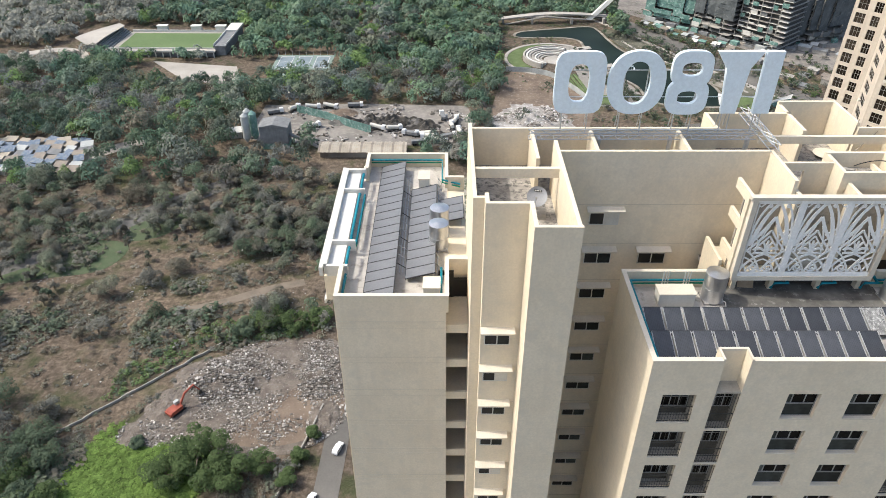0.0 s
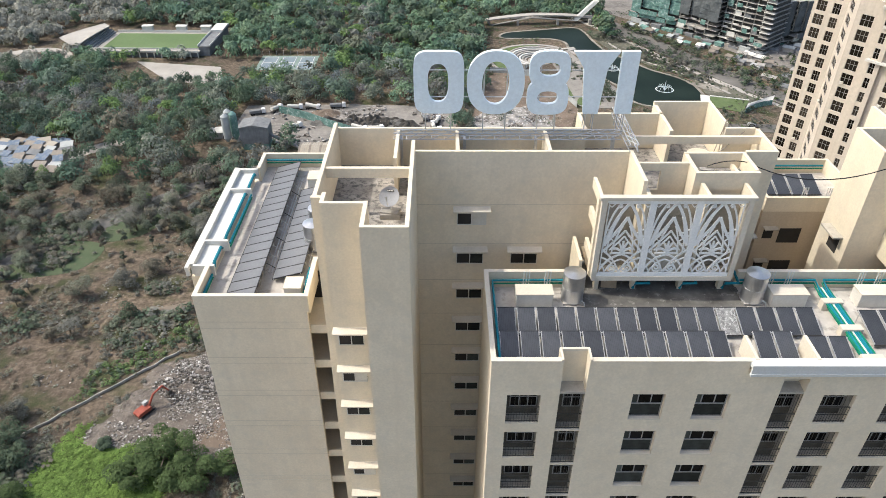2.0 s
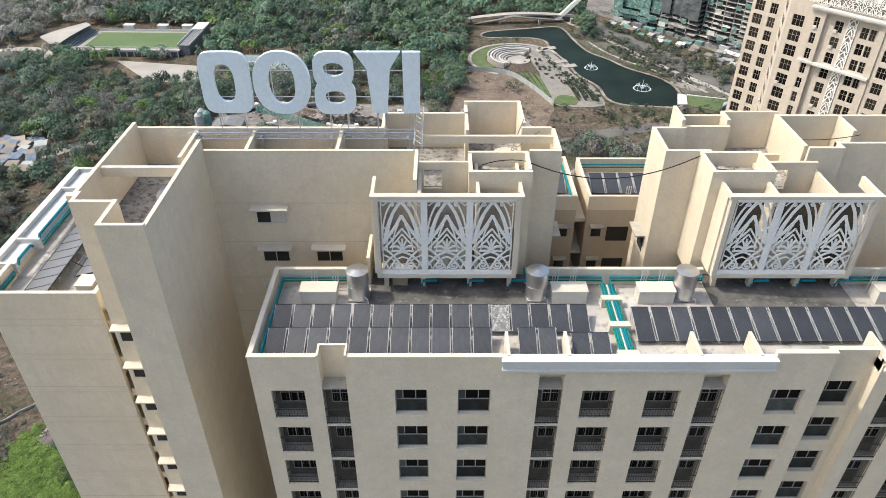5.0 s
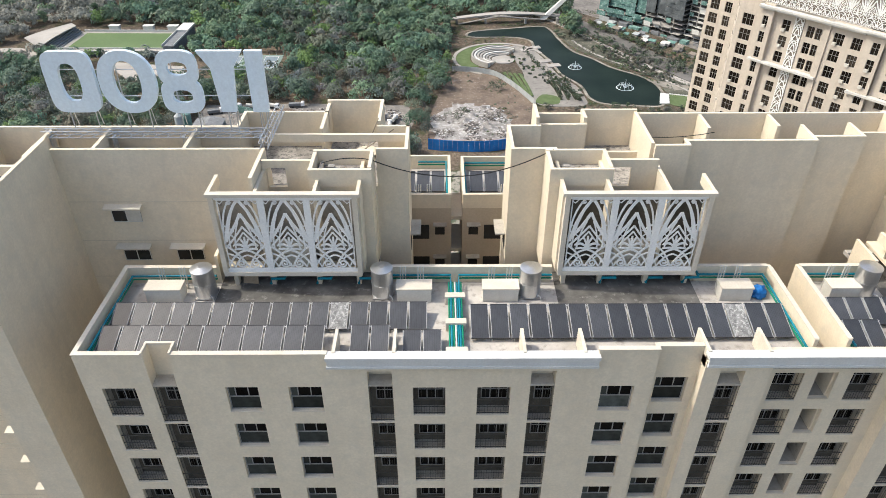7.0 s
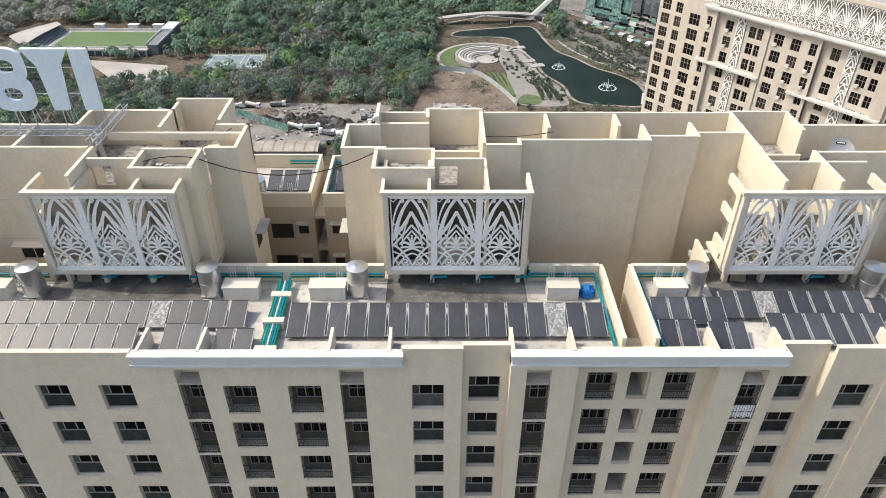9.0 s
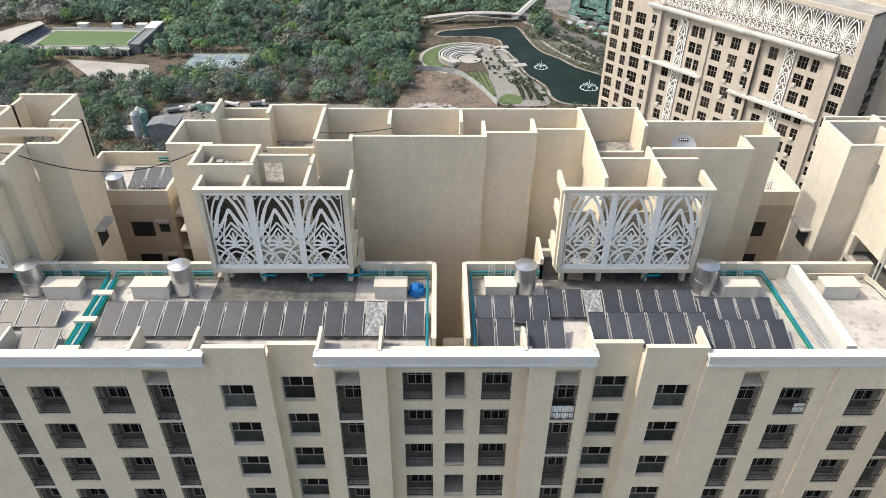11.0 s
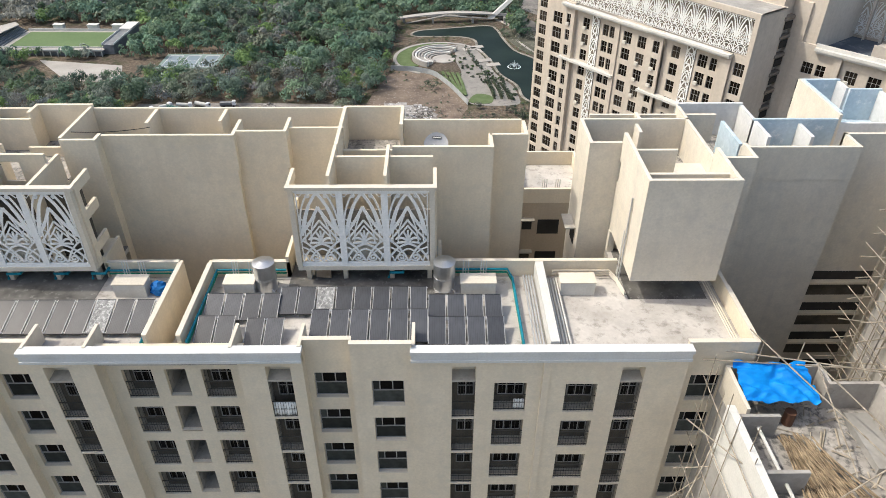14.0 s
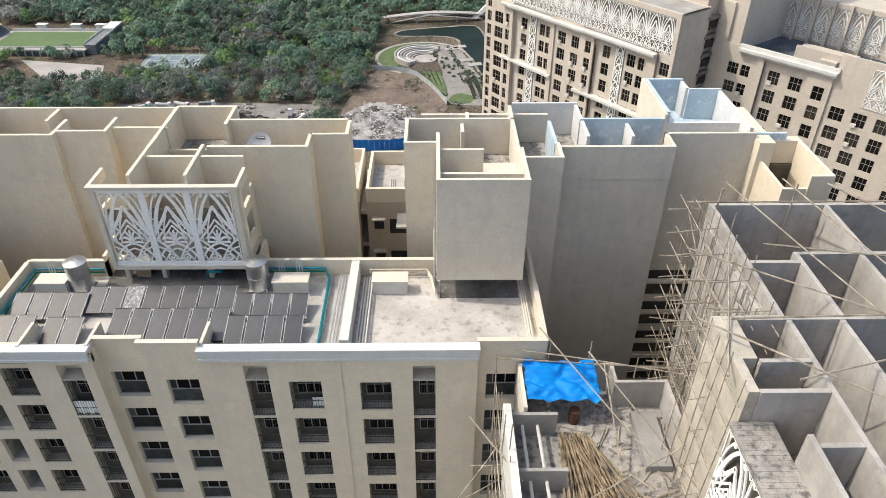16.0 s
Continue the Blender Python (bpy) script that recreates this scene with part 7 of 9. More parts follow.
part("mast", Mesher().add([(112, 528, 2), (116, 528, 2), (132, 534, 15), (128, 534, 15), (112, 531, 2), (116, 531, 2), (132, 537, 15), (128, 537, 15)], [(0, 1, 2, 3), (7, 6, 5, 4), (0, 4, 5, 1), (1, 5, 6, 2), (2, 6, 7, 3), (3, 7, 4, 0)]), M_TRIM, br, "white leaning mast")
part("rib", Mesher().tube([(50, 523, 0.3), (80, 520, 7), (112, 526, 3)], 0.5, 8), M_PAVE, br)
for x in (48, 70, 100, 124):
    part("pier", Mesher().box(x, 524, 0, x + 1.5, 528, 4), M_CONC, br)
flat("deck_terrace", smooth_line([(52, 540), (72, 552), (96, 556), (110, 548), (98, 544), (76, 540)], 4, True), 0.5, M_PAVE, "pale curved terrace beyond the bridge", "pavement")

for x, y, s in ((148.4, 398.8, 1.0), (123.5, 433, 0.8)):
    ft = thing("fountain", "white fountain jets in the dark pond", "fountain", group="fountains", at=(x, y, 0.1))
    for i in range(10):
        a = 2 * math.pi * i / 10
        part("jet", Mesher().tube([(0.6 * s * math.cos(a), 0.6 * s * math.sin(a), 0), (2.2 * s * math.cos(a), 2.2 * s * math.sin(a), 2.6 * s), (3.6 * s * math.cos(a), 3.6 * s * math.sin(a), 2.2 * s), (4.8 * s * math.cos(a), 4.8 * s * math.sin(a), 0)], 0.09, 5), M_FOAM, ft, "thin arching water jet")
    part("plume", Mesher().tube([(0, 0, 0), (0, 0, 2.5 * s), (0, 0, 5.5 * s)], 0.45 * s, 8, 0.15), M_FOAM, ft)
    part("foam_ring", Mesher().prism(band([(5.2 * s * math.cos(2 * math.pi * k / 24), 4.9 * s * math.sin(2 * math.pi * k / 24)) for k in range(25)], 0.5), 0, 0.06), M_FOAM, ft)

fence = thing("sheet_fence", "grey corrugated sheet fence round bare earth", "fence")
line = smooth_line([(44, 427), (58, 425), (70, 419), (77, 408), (84, 392), (91, 372)], 6)
for (x0, y0), (x1, y1) in zip(line, line[1:]):
    d = Vector((x1 - x0, y1 - y0)).normalized()
    o = Vector((-d.y, d.x)) * 0.06
    part("sheet", Mesher().prism([(x0 + o.x, y0 + o.y), (x0 - o.x, y0 - o.y), (x1 - o.x - d.x * 0.08, y1 - o.y - d.y * 0.08), (x1 + o.x - d.x * 0.08, y1 + o.y - d.y * 0.08)], 0, 3.4), M_GREYSHEET, fence)
fence = thing("sheet_fence", "bright blue sheet fence beside the rubble", "fence")
line = smooth_line([(30, 318), (40, 316), (56, 315), (70, 318), (80, 326)], 6)
for (x0, y0), (x1, y1) in zip(line, line[1:]):
    part("sheet", Mesher().prism([(x0, y0 + 0.1), (x0, y0 - 0.1), (x1 - 0.08, y1 - 0.1), (x1 - 0.08, y1 + 0.1)], 0, 6.0), M_BLUESHEET, fence)
flat("terrace_white", [(167.4, 390), (172.2, 388.3), (168.8, 374.2), (163, 374.2)], 0.5, M_TRIM, "white terrace slab by the pond", "pavement", 0.5)
tent = thing("canopy", "long white canopy with green netting at its side", "canopy")
tent_n = 8
for i in range(tent_n):
    u0, u1 = i / tent_n, (i + 1) / tent_n - 0.006
    def canopy_at(u, k):
        return (184.5 + 20 * u + 2.4 * k, 364 + 12 * u + 4.2 * k - 2 * math.sin(math.pi * u) * (k - 1))
    c = [canopy_at(u0, 0), canopy_at(u1, 0), canopy_at(u1, 1), canopy_at(u0, 1)]
    z = [3.2, 3.2, 4.2, 4.2]
    part("roof_sheet", Mesher().add([(*p, h) for p, h in zip(c, z)] + [(*p, h - 0.15) for p, h in zip(c, z)], [(0, 1, 2, 3), (7, 6, 5, 4), (0, 4, 5, 1), (1, 5, 6, 2), (2, 6, 7, 3), (3, 7, 4, 0)]), M_TRIM, tent)
    part("net", Mesher().prism([(c[0][0], c[0][1] - 0.1), (c[1][0], c[1][1] - 0.1), (c[1][0], c[1][1]), (c[0][0], c[0][1])], 0, 3.0), M_NET, tent, "green side netting")
for i, (x, y) in enumerate(((92, 462), (97, 466), (101, 440), (106, 432))):
    flat("pond_deck", [(x, y), (x + 9, y + 3), (x + 8, y + 8), (x - 1, y + 5)], 0.6, M_PAVE, "pale deck jutting over the pond", "pavement", 0.5)


# ---- stadium, courts ----
st = thing("sports_ground", "green sports pitch ringed by low white stands", "stadium", at=Matrix.Translation((-187, 484, 0)) @ Matrix.Rotation(radians(-1), 4, "Z"))
part("pitch", Mesher().box(-34, -22, 0, 34, 19, 0.3), M_TURF, st, "green pitch")
part("track", Mesher().box(-38, -26, 0, 38, 22, 0.2), M_PAVE, st)
part("stand", Mesher().box(-35, -29, 0, 38, -25, 3.4), M_CONCD, st, "shaded rooms under the front stand")
part("stand_roof", Mesher().box(-36, -31, 3.4, 39, -24.5, 3.8), M_PAVE, st, "pale walkway over the front rooms")
for y in (-30.8, -24.7):
    part("stand_rail", Mesher().box(-36, y - 0.12, 3.8, 39, y + 0.12, 4.7), M_TRIM, st, "white railing")
for i in range(16):
    part("post", Mesher().box(-35.5 + 4.9 * i, -30.8, 0, -34.9 + 4.9 * i, -30.2, 3.4), M_TRIM, st, "white post")
part("stand", Mesher().box(38, -26, 0, 45, 20, 6).box(37.5, -26.5, 6, 46, 20.5, 6.5), M_CONCD, st, "dark end building")
for x in (37.6, 45.7):
    part("stand_rail", Mesher().box(x, -26.5, 6.5, x + 0.3, 20.5, 7.6), M_TRIM, st, "white railing")
part("stand_roof", Mesher().box(37.5, 4, 6.5, 46, 20, 7.8), M_TRIM, st, "white flat roof")
roof_a, roof_n = [], 12
for i in range(roof_n + 1):
    u = i / roof_n
    x, y = -64 + 18 * u ** 1.4, -9 + 33 * u
    wide, back = 22 - 15 * u, 23 - 15 * u
    roof_a += [(x, y, 5.5), (x + wide, y - back, 6.0), (x + wide, y - back, 6.5), (x, y, 6.0)]
part("stand_roof", Mesher().add(roof_a, [(4 * i + a, 4 * i + 4 + a, 4 * i + 4 + (a + 1) % 4, 4 * i + (a + 1) % 4) for i in range(roof_n) for a in range(4)] + [(0, 1, 2, 3), (4 * roof_n + 3, 4 * roof_n + 2, 4 * roof_n + 1, 4 * roof_n)]), M_PAVE, st, "pale curved stand roof")
for i in range(5):
    part("seating", Mesher().box(-46 + 1.6 * i, -16, 0, -44.4 + 1.6 * i, 22, 4.4 - 0.9 * i), M_CONCD, st, "grey seating step")
for x in (-19, 6, 24):
    part("hut", Mesher().box(x, 23, 0, x + 7, 27, 4).box(x - 0.4, 22.6, 4, x + 7.4, 27.4, 4.3), M_TRIM, st, "small white building")
part("back_wall", Mesher().box(-37, 22, 0, 40, 22.4, 1.8), M_TRIM, st)
for x in (-30, -2):
    part("goal", Mesher().box(x, -21.5, 0.3, x + 0.3, -21.2, 3).box(x + 12, -21.5, 0.3, x + 12.3, -21.2, 3).box(x, -21.5, 2.8, x + 12.3, -21.2, 3.1), M_TRIM, st)
ct = thing("ball_courts", "blue hard courts with white lines on green surround", "sports court", at=(-88, 444, 0))
part("surround", Mesher().box(-19, -13.5, 0, 19, 13, 0.15), M_COURTG, ct, "green surround")
for i in range(3):
    x = -17 + 12 * i
    part("court", Mesher().box(x, -11, 0.15, x + 10, 11, 0.2), M_COURT, ct, "blue court")
    for a in ((x + 0.6, -10.4, x + 0.9, 10.4), (x + 9.1, -10.4, x + 9.4, 10.4), (x + 0.9, -10.4, x + 9.1, -10.0), (x + 0.9, 10.0, x + 9.1, 10.4), (x + 0.9, -0.2, x + 9.1, 0.2)):
        part("line", Mesher().box(a[0], a[1], 0.2, a[2], a[3], 0.22), M_TRIM, ct, "white line")
for i in range(9):
    for y in (-13.4, 12.9):
        part("post", Mesher().box(-19 + 4.7 * i, y, 0, -18.85 + 4.7 * i, y + 0.15, 3.5), M_GALV, ct)
flat("court", [(-103, 407), (-87.5, 407), (-88.5, 424), (-105, 424)], 0.2, M_COURTG, "small green court", "sports court")

# ---- batching plant and huts ----
bp = thing("batching_plant", "concrete batching plant with silos and a grey shed", "plant")
for i, (x, y) in enumerate(((-97, 326), (-93.5, 329), (-97, 332))):
    part("silo", Mesher().cyl(x, y, 3, 15, 1.9, 20).cyl(x, y, 15, 16.4, 1.9, 20, 0.5).cyl(x, y, 0.8, 3, 0.6, 12, 1.9), M_NET if i == 1 else M_GREYSHEET, bp, "pale green silo")
part("shed", Mesher().box(-88, 318, 3.5, -74, 328, 12.5).add([(-88.5, 317.5, 12.5), (-73.5, 317.5, 12.5), (-73.5, 328.5, 12.5), (-88.5, 328.5, 12.5), (-81, 317.5, 14), (-81, 328.5, 14)], [(0, 1, 4), (1, 2, 5, 4), (2, 3, 5), (3, 0, 4, 5)]), M_CONCD, bp, "grey sheet shed")
part("shed_base", Mesher().box(-87.5, 318.5, 0, -74.5, 327.5, 3.5), M_NET, bp, "green netted base")
part("conveyor", Mesher().tube([(-74, 322, 7), (-58, 318, 1.0)], 0.8, 6), M_CONCD, bp)
ts = thing("tin_shed", "long low shed with a weathered corrugated tin roof", "shed")
part("body", Mesher().box(-57, 309.5, 0, -14, 318.5, 3.5), M_TIN, ts)
for i in range(42):
    x, e = -58 + 1.05 * i, 0.25 * math.sin(i * 2.7)
    part("roof_sheet", Mesher().add([(x, 308.0 + e, 3.55), (x + 1.0, 308.0 + e, 3.6), (x + 1.0, 314, 4.9), (x, 314, 4.85), (x + 1.0, 320 + e, 3.6), (x, 320 + e, 3.55)], [(0, 1, 2, 3), (3, 2, 4, 5)]), M_TINPALE if i % 5 else M_TIN, ts)
gn = thing("net_fence", "pale green netting fence across the yard", "fence")
line = smooth_line([(-78, 364), (-62, 356), (-48, 346), (-34, 337)], 5)
for (x0, y0), (x1, y1) in zip(line, line[1:]):
    part("net", Mesher().prism([(x0, y0 + 0.1), (x0, y0 - 0.1), (x1 - 0.1, y1 - 0.1), (x1 - 0.1, y1 + 0.1)], 0, 4.5), M_NET, gn)


def mound(name, x, y, rx, ry, h, mat, label, seed, n=26, lump=0.25):
    bm_v, bm_f = [], []
    for i in range(n + 1):
        for k in range(n + 1):
            u, v = 2 * i / n - 1, 2 * k / n - 1
            d = max(0.0, 1 - (u * u + v * v))
            z = h * d * (0.75 + lump * 2 * noise.noise(Vector((u * 3 + seed, v * 3, 0.5)))) + h * 0.10 * noise.noise(Vector((u * 11 + seed, v * 11, 2))) * (1 if d > 0 else 0)
            bm_v.append((x + rx * u, y + ry * v, max(z, -0.2) if d > 0.02 else -0.2))
    for i in range(n):
        for k in range(n):
            a = i * (n + 1) + k
            bm_f.append((a, a + n + 1, a + n + 2, a + 1))
    return solid(name, Mesher().add(bm_v, bm_f), mat, label, "mound", group=name + "s")


heap_r = random.Random(31)
for i in range(16):
    u = i / 15
    mound("gravel_mound", -50 + 50 * u + heap_r.uniform(-3, 3), 355 - 15 * u + heap_r.uniform(-5, 6), heap_r.uniform(5, 9), heap_r.uniform(4, 6), heap_r.uniform(2.2, 4.2), M_HEAP if i % 4 else M_DGRAVEL, "dark grey brown heap of aggregate", 50 + i, 22, 0.5)
mound("gravel_mound", -52, 362, 9, 7, 2.5, M_SOIL, "brown heap of sand", 4)


def truck(x, y, turn, mixer=True):
    t = thing("mixer_truck", "white concrete mixer truck parked in the yard" if mixer else "white tipper truck parked in the yard", "truck", group="trucks in the yard", at=Matrix.Translation((x, y, 0.1)) @ Matrix.Rotation(radians(turn), 4, "Z"))
    part("cab", Mesher().prism([(2.6, -1.2), (4.6, -1.2), (4.6, 1.2), (2.6, 1.2)], 0.9, 3.0).box(2.7, -1.1, 3.0, 4.3, 1.1, 3.2), M_CARWHITE, t)
    part("windscreen", Mesher().box(4.6, -1.0, 1.9, 4.64, 1.0, 2.8), M_GLASS, t)
    part("chassis", Mesher().box(-4.2, -0.9, 0.7, 4.4, 0.9, 1.0), M_RAIL, t)
    if mixer:
        part("drum", Mesher().tube([(-3.9, 0, 2.9), (-2.6, 0, 2.7), (0.5, 0, 2.2), (2.3, 0, 1.9)], 1.0, 14, 1.1), M_WHITEBOX, t, "pale mixer drum")
    else:
        part("tipper_body", Mesher().box(-4.2, -1.2, 1.1, 2.3, 1.2, 2.6), M_CONCD, t)
    for wx in (-3.2, -2.0, 3.4):
        for wy in (-1.05, 1.05):
            part("wheel", Mesher().tube([(wx, wy - 0.2, 0.5), (wx, wy + 0.2, 0.5)], 0.5, 12), M_BLACK, t)


for x, y, a, mx in ((-22, 340, 20, True), (-31, 341, -15, True), (-6, 333, 170, True), (-13, 334, 160, False), (-3, 330, 175, True), (-70, 368, 12, True), (-80, 366, 60, True), (4, 356, 100, False), (9, 343, 95, True), (13, 336, 100, True), (7, 331, 20, False), (14, 327, 5, True), (2, 325, -8, True), (-8, 324, 12, False), (-90, 362, 20, False), (-60, 369, -10, True), (-46, 371, 5, False), (11, 350, 80, True), (-66, 343, 35, True), (-84, 345, 70, False)):
    truck(x, y, a, mx)


scrap_r = np.random.default_rng(91)
scrap = Mesher()
for i in range(1500):
    x, y = scrap_r.uniform(-98, 19), scrap_r.uniform(322, 374)
    if not inside(x, y, YARD) or noise.noise(Vector((x * 0.06, y * 0.06, 6.0))) < scrap_r.uniform(-0.1, 0.45):
        continue
    w, d, h, a = scrap_r.uniform(0.3, 1.6), scrap_r.uniform(0.2, 0.9), scrap_r.uniform(0.15, 1.1), scrap_r.uniform(0, 3)
    c_, s_ = math.cos(a), math.sin(a)
    low = [(x + c_ * p * w - s_ * q * d, y + s_ * p * w + c_ * q * d) for p, q in ((-1, -1), (1, -1), (1, 1), (-1, 1))]
    scrap.add([(*p, 0.05) for p in low] + [(x + (p[0] - x) * 0.8, y + (p[1] - y) * 0.8, h) for p in low], [(4, 5, 6, 7), (0, 1, 5, 4), (1, 2, 6, 5), (2, 3, 7, 6), (3, 0, 4, 7)])
solid("yard_scrap", scrap, M_STONE, "grey scrap and stacked material strewn over the yard", "scrap", kind="stuff")


def hut(x, y, w, d, h, turn, mat, label):
    t = thing("hut", label, "hut", group="huts", at=Matrix.Translation((x, y, 0)) @ Matrix.Rotation(radians(turn), 4, "Z"))
    part("body", Mesher().box(-w / 2, -d / 2, 0, w / 2, d / 2, h), M_CONC, t)
    part("roof", Mesher().add([(-w / 2 - 0.4, -d / 2 - 0.4, h), (w / 2 + 0.4, -d / 2 - 0.4, h), (w / 2 + 0.4, d / 2 + 0.4, h + 0.9), (-w / 2 - 0.4, d / 2 + 0.4, h + 0.9), (-w / 2 - 0.4, -d / 2 - 0.4, h - 0.12), (w / 2 + 0.4, -d / 2 - 0.4, h - 0.12), (w / 2 + 0.4, d / 2 + 0.4, h + 0.78), (-w / 2 - 0.4, d / 2 + 0.4, h + 0.78)],
                               [(0, 1, 2, 3), (7, 6, 5, 4), (0, 4, 5, 1), (1, 5, 6, 2), (2, 6, 7, 3), (3, 7, 4, 0)]), mat, t, "sheet roof")


hr = random.Random(5)
for i in range(56):
    x, y = -224 + (i % 8) * 6.4 + 0.9 * (7 - i // 8) + hr.uniform(-1.6, 1.6), 293 + (i // 8) * 5.0 + hr.uniform(-1.2, 1.2)
    mt, lb = hr.choice([(M_TIN, "hut with a rusty pale tin roof"), (M_TINB, "hut with a faded blue sheet roof"), (M_TINB, "hut with a faded blue sheet roof"), (M_TINB, "hut with a faded blue sheet roof"), (M_GREYSHEET, "hut with a grey sheet roof"), (M_TINPALE, "hut with a pale tin roof"), (M_CONCD, "hut with a dark sheet roof")])
    hut(x, y, hr.uniform(3.2, 6.4), hr.uniform(2.8, 4.6), hr.uniform(2.2, 3.6), hr.uniform(-24, 24), mt, lb)
hut(-106, 333, 8, 5, 3.5, 15, M_TRIM, "hut with a white sheet roof")
hut(-84, 388, 7, 5, 3.0, -10, M_TRIM, "hut with a white sheet roof")


# ---- unfinished blocks in the distance ----
def unfinished(x, y, turn, w, d, h, net, label, open_floors, seed):
    """A frame of uneven slabs and columns, with netting over the floors above open_floors."""
    t = thing("unfinished_block", label, "building", group="unfinished blocks", at=Matrix.Translation((x, y, 0)) @ Matrix.Rotation(radians(turn), 4, "Z"))
    r = random.Random(seed)
    floors, bays = int(h / 3.3), max(3, int(w / 6.5))
    bw_ = w / bays
    step = [r.choice([0.0, 0.0, 1.6, -1.8, 2.6]) for _ in range(bays)]
    # solid core coloured dark for the shade between the slabs
    part("core", Mesher().box(1.5, 5.0, 0, w - 1.5, d - 1.0, 3.3 * floors), M_SHADE, t, "core with the interior shade in its colour")
    for k in range(floors + 1):
        z = 3.3 * k
        part("slab", Mesher().box(0.2, 3.0, z, w - 0.2, d, z + 0.3), M_CONC, t, "raw concrete floor slab")
        for i in range(bays):
            x0, f = i * bw_, step[i] + (-5.0 if k == 2 and i % 3 else -2.5 if k == 1 else 0.0) + r.uniform(-0.3, 0.3)
            part("balcony_slab", Mesher().box(x0 + 0.1, f, z, x0 + bw_ - 0.1, 2.98, z + 0.32), M_TRIM if net is None and r.random() < 0.6 else M_CONC, t, "slab edge of one bay")
            if k < floors:
                part("column", Mesher().box(x0 + 0.2, f + 0.5, z + 0.32, x0 + 0.8, f + 1.1, z + 3.3), M_CONC, t)
                c = r.random()
                if k >= open_floors and net is not None:
                    q = r.uniform(-0.25, 0.25)
                    part("net", Mesher().add([(x0, f - 0.6 + q, z), (x0 + bw_ * 0.5, f - 0.9 - q, z), (x0 + bw_, f - 0.6, z), (x0 + bw_, f - 0.6, z + 3.3), (x0 + bw_ * 0.5, f - 0.85 + q, z + 3.3), (x0, f - 0.6, z + 3.3),
                                              (x0, f - 0.5 + q, z), (x0 + bw_ * 0.5, f - 0.8 - q, z), (x0 + bw_, f - 0.5, z), (x0 + bw_, f - 0.5, z + 3.3), (x0 + bw_ * 0.5, f - 0.75 + q, z + 3.3), (x0, f - 0.5, z + 3.3)],
                                             [(0, 1, 4, 5), (1, 2, 3, 4), (11, 10, 7, 6), (10, 9, 8, 7)]), net, t, "hanging safety netting")
                elif c < 0.35:
                    part("wall_panel", Mesher().box(x0 + 0.9, f + 0.6, z + 0.32, x0 + bw_ * r.uniform(0.5, 0.95), f + 0.8, z + r.choice([1.4, 3.3])), M_TRIM if c < 0.2 else M_CONCD, t, "new wall panel")
                elif c < 0.5:
                    part("net_scrap", Mesher().box(x0 + r.uniform(0, 2), f - 0.12, z - r.uniform(0, 2), x0 + bw_ * r.uniform(0.4, 0.9), f - 0.02, z + r.uniform(1.0, 3.0)), M_NET, t, "torn green netting")
    for i in range(4):
        x0 = w * (0.1 + 0.24 * i)
        part("formwork", Mesher().box(x0, -7 + r.uniform(-2, 2), 0, x0 + r.uniform(4, 9), -4.5, r.uniform(1.5, 3.6)), r.choice([M_NET, M_CONCD, M_GREYSHEET]), t, "low formwork stack by the block")
    return t


unfinished(159, 541, -43, 38, 24, 46, M_NET, "unfinished block draped in green netting", 1, 3)
unfinished(187, 513, -49, 32, 22, 44, M_DARKNET, "unfinished block with dark netting over open lower floors", 4, 4)
unfinished(208.5, 488, -49, 36, 24, 40, None, "raw block of white slabs under construction", 9, 5)
unfinished(250, 476, 24, 46, 20, 30, M_DARKNET, "low unfinished block with dark netting", 2, 6)
unfinished(232, 560, -40, 60, 24, 40, M_DARKNET, "unfinished block wrapped in dark netting", 1, 7)
cabin_r = random.Random(17)
for i in range(34):
    hut(cabin_r.uniform(212, 300), cabin_r.uniform(398, 474), cabin_r.uniform(3, 9), cabin_r.uniform(2, 4), cabin_r.uniform(1.2, 3.2), cabin_r.uniform(-60, -30), cabin_r.choice([M_TRIM, M_GREYSHEET, M_CONCD, M_TIN, M_CONC]), "low site cabin with a sheet roof")
for i in range(26):
    u = cabin_r.random()
    hut(150 + 62 * u + cabin_r.uniform(-3, 6), 528 - 80 * u + cabin_r.uniform(-8, 4), cabin_r.uniform(2.5, 6), cabin_r.uniform(2, 3.2), cabin_r.uniform(1.2, 2.8), -48 + cabin_r.uniform(-12, 12), cabin_r.choice([M_TRIM, M_GREYSHEET, M_CONCD, M_NET, M_TIN]), "low site cabin with a sheet roof")


# ---- the demolition site below ----
mound("rubble_mound", -66, 158, 16, 10, 3.2, M_RUBBLE, "long mound of grey broken concrete", 11, 40)
mound("rubble_mound", -78, 146, 9, 8, 2.0, M_RUBBLE, "mound of grey broken concrete", 12, 30)
mound("rubble_mound", -34, 158, 8, 10, 2.2, M_RUBBLE, "mound of whitish broken plaster", 13, 30)
mound("rubble_mound", -31, 142, 5, 7, 1.8, M_RUBBLE, "mound of whitish broken plaster", 14, 30)
for i, (x, y, rx, ry, h) in enumerate(((-82, 206, 7, 3.5, 1.6), (-66, 213, 8, 4, 2.0), (-52, 216, 9, 4, 2.2), (-92, 178, 8, 5, 1.3), (-104, 186, 7, 5, 1.6), (-76, 190, 6, 3, 1.0), (-58, 196, 8, 3.5, 1.2), (-40, 200, 7, 4, 1.5), (-112, 170, 9, 6, 1.5), (-96, 222, 8, 5, 1.6), (-44, 226, 8, 5, 2.0), (-120, 200, 9, 6, 1.4))):
    mound("soil_mound", x, y, rx, ry, h, M_GROUND, "low bumpy mound of brown soil and debris", 40 + i, 26, 0.55)
stones = Mesher()
sr = np.random.default_rng(11)
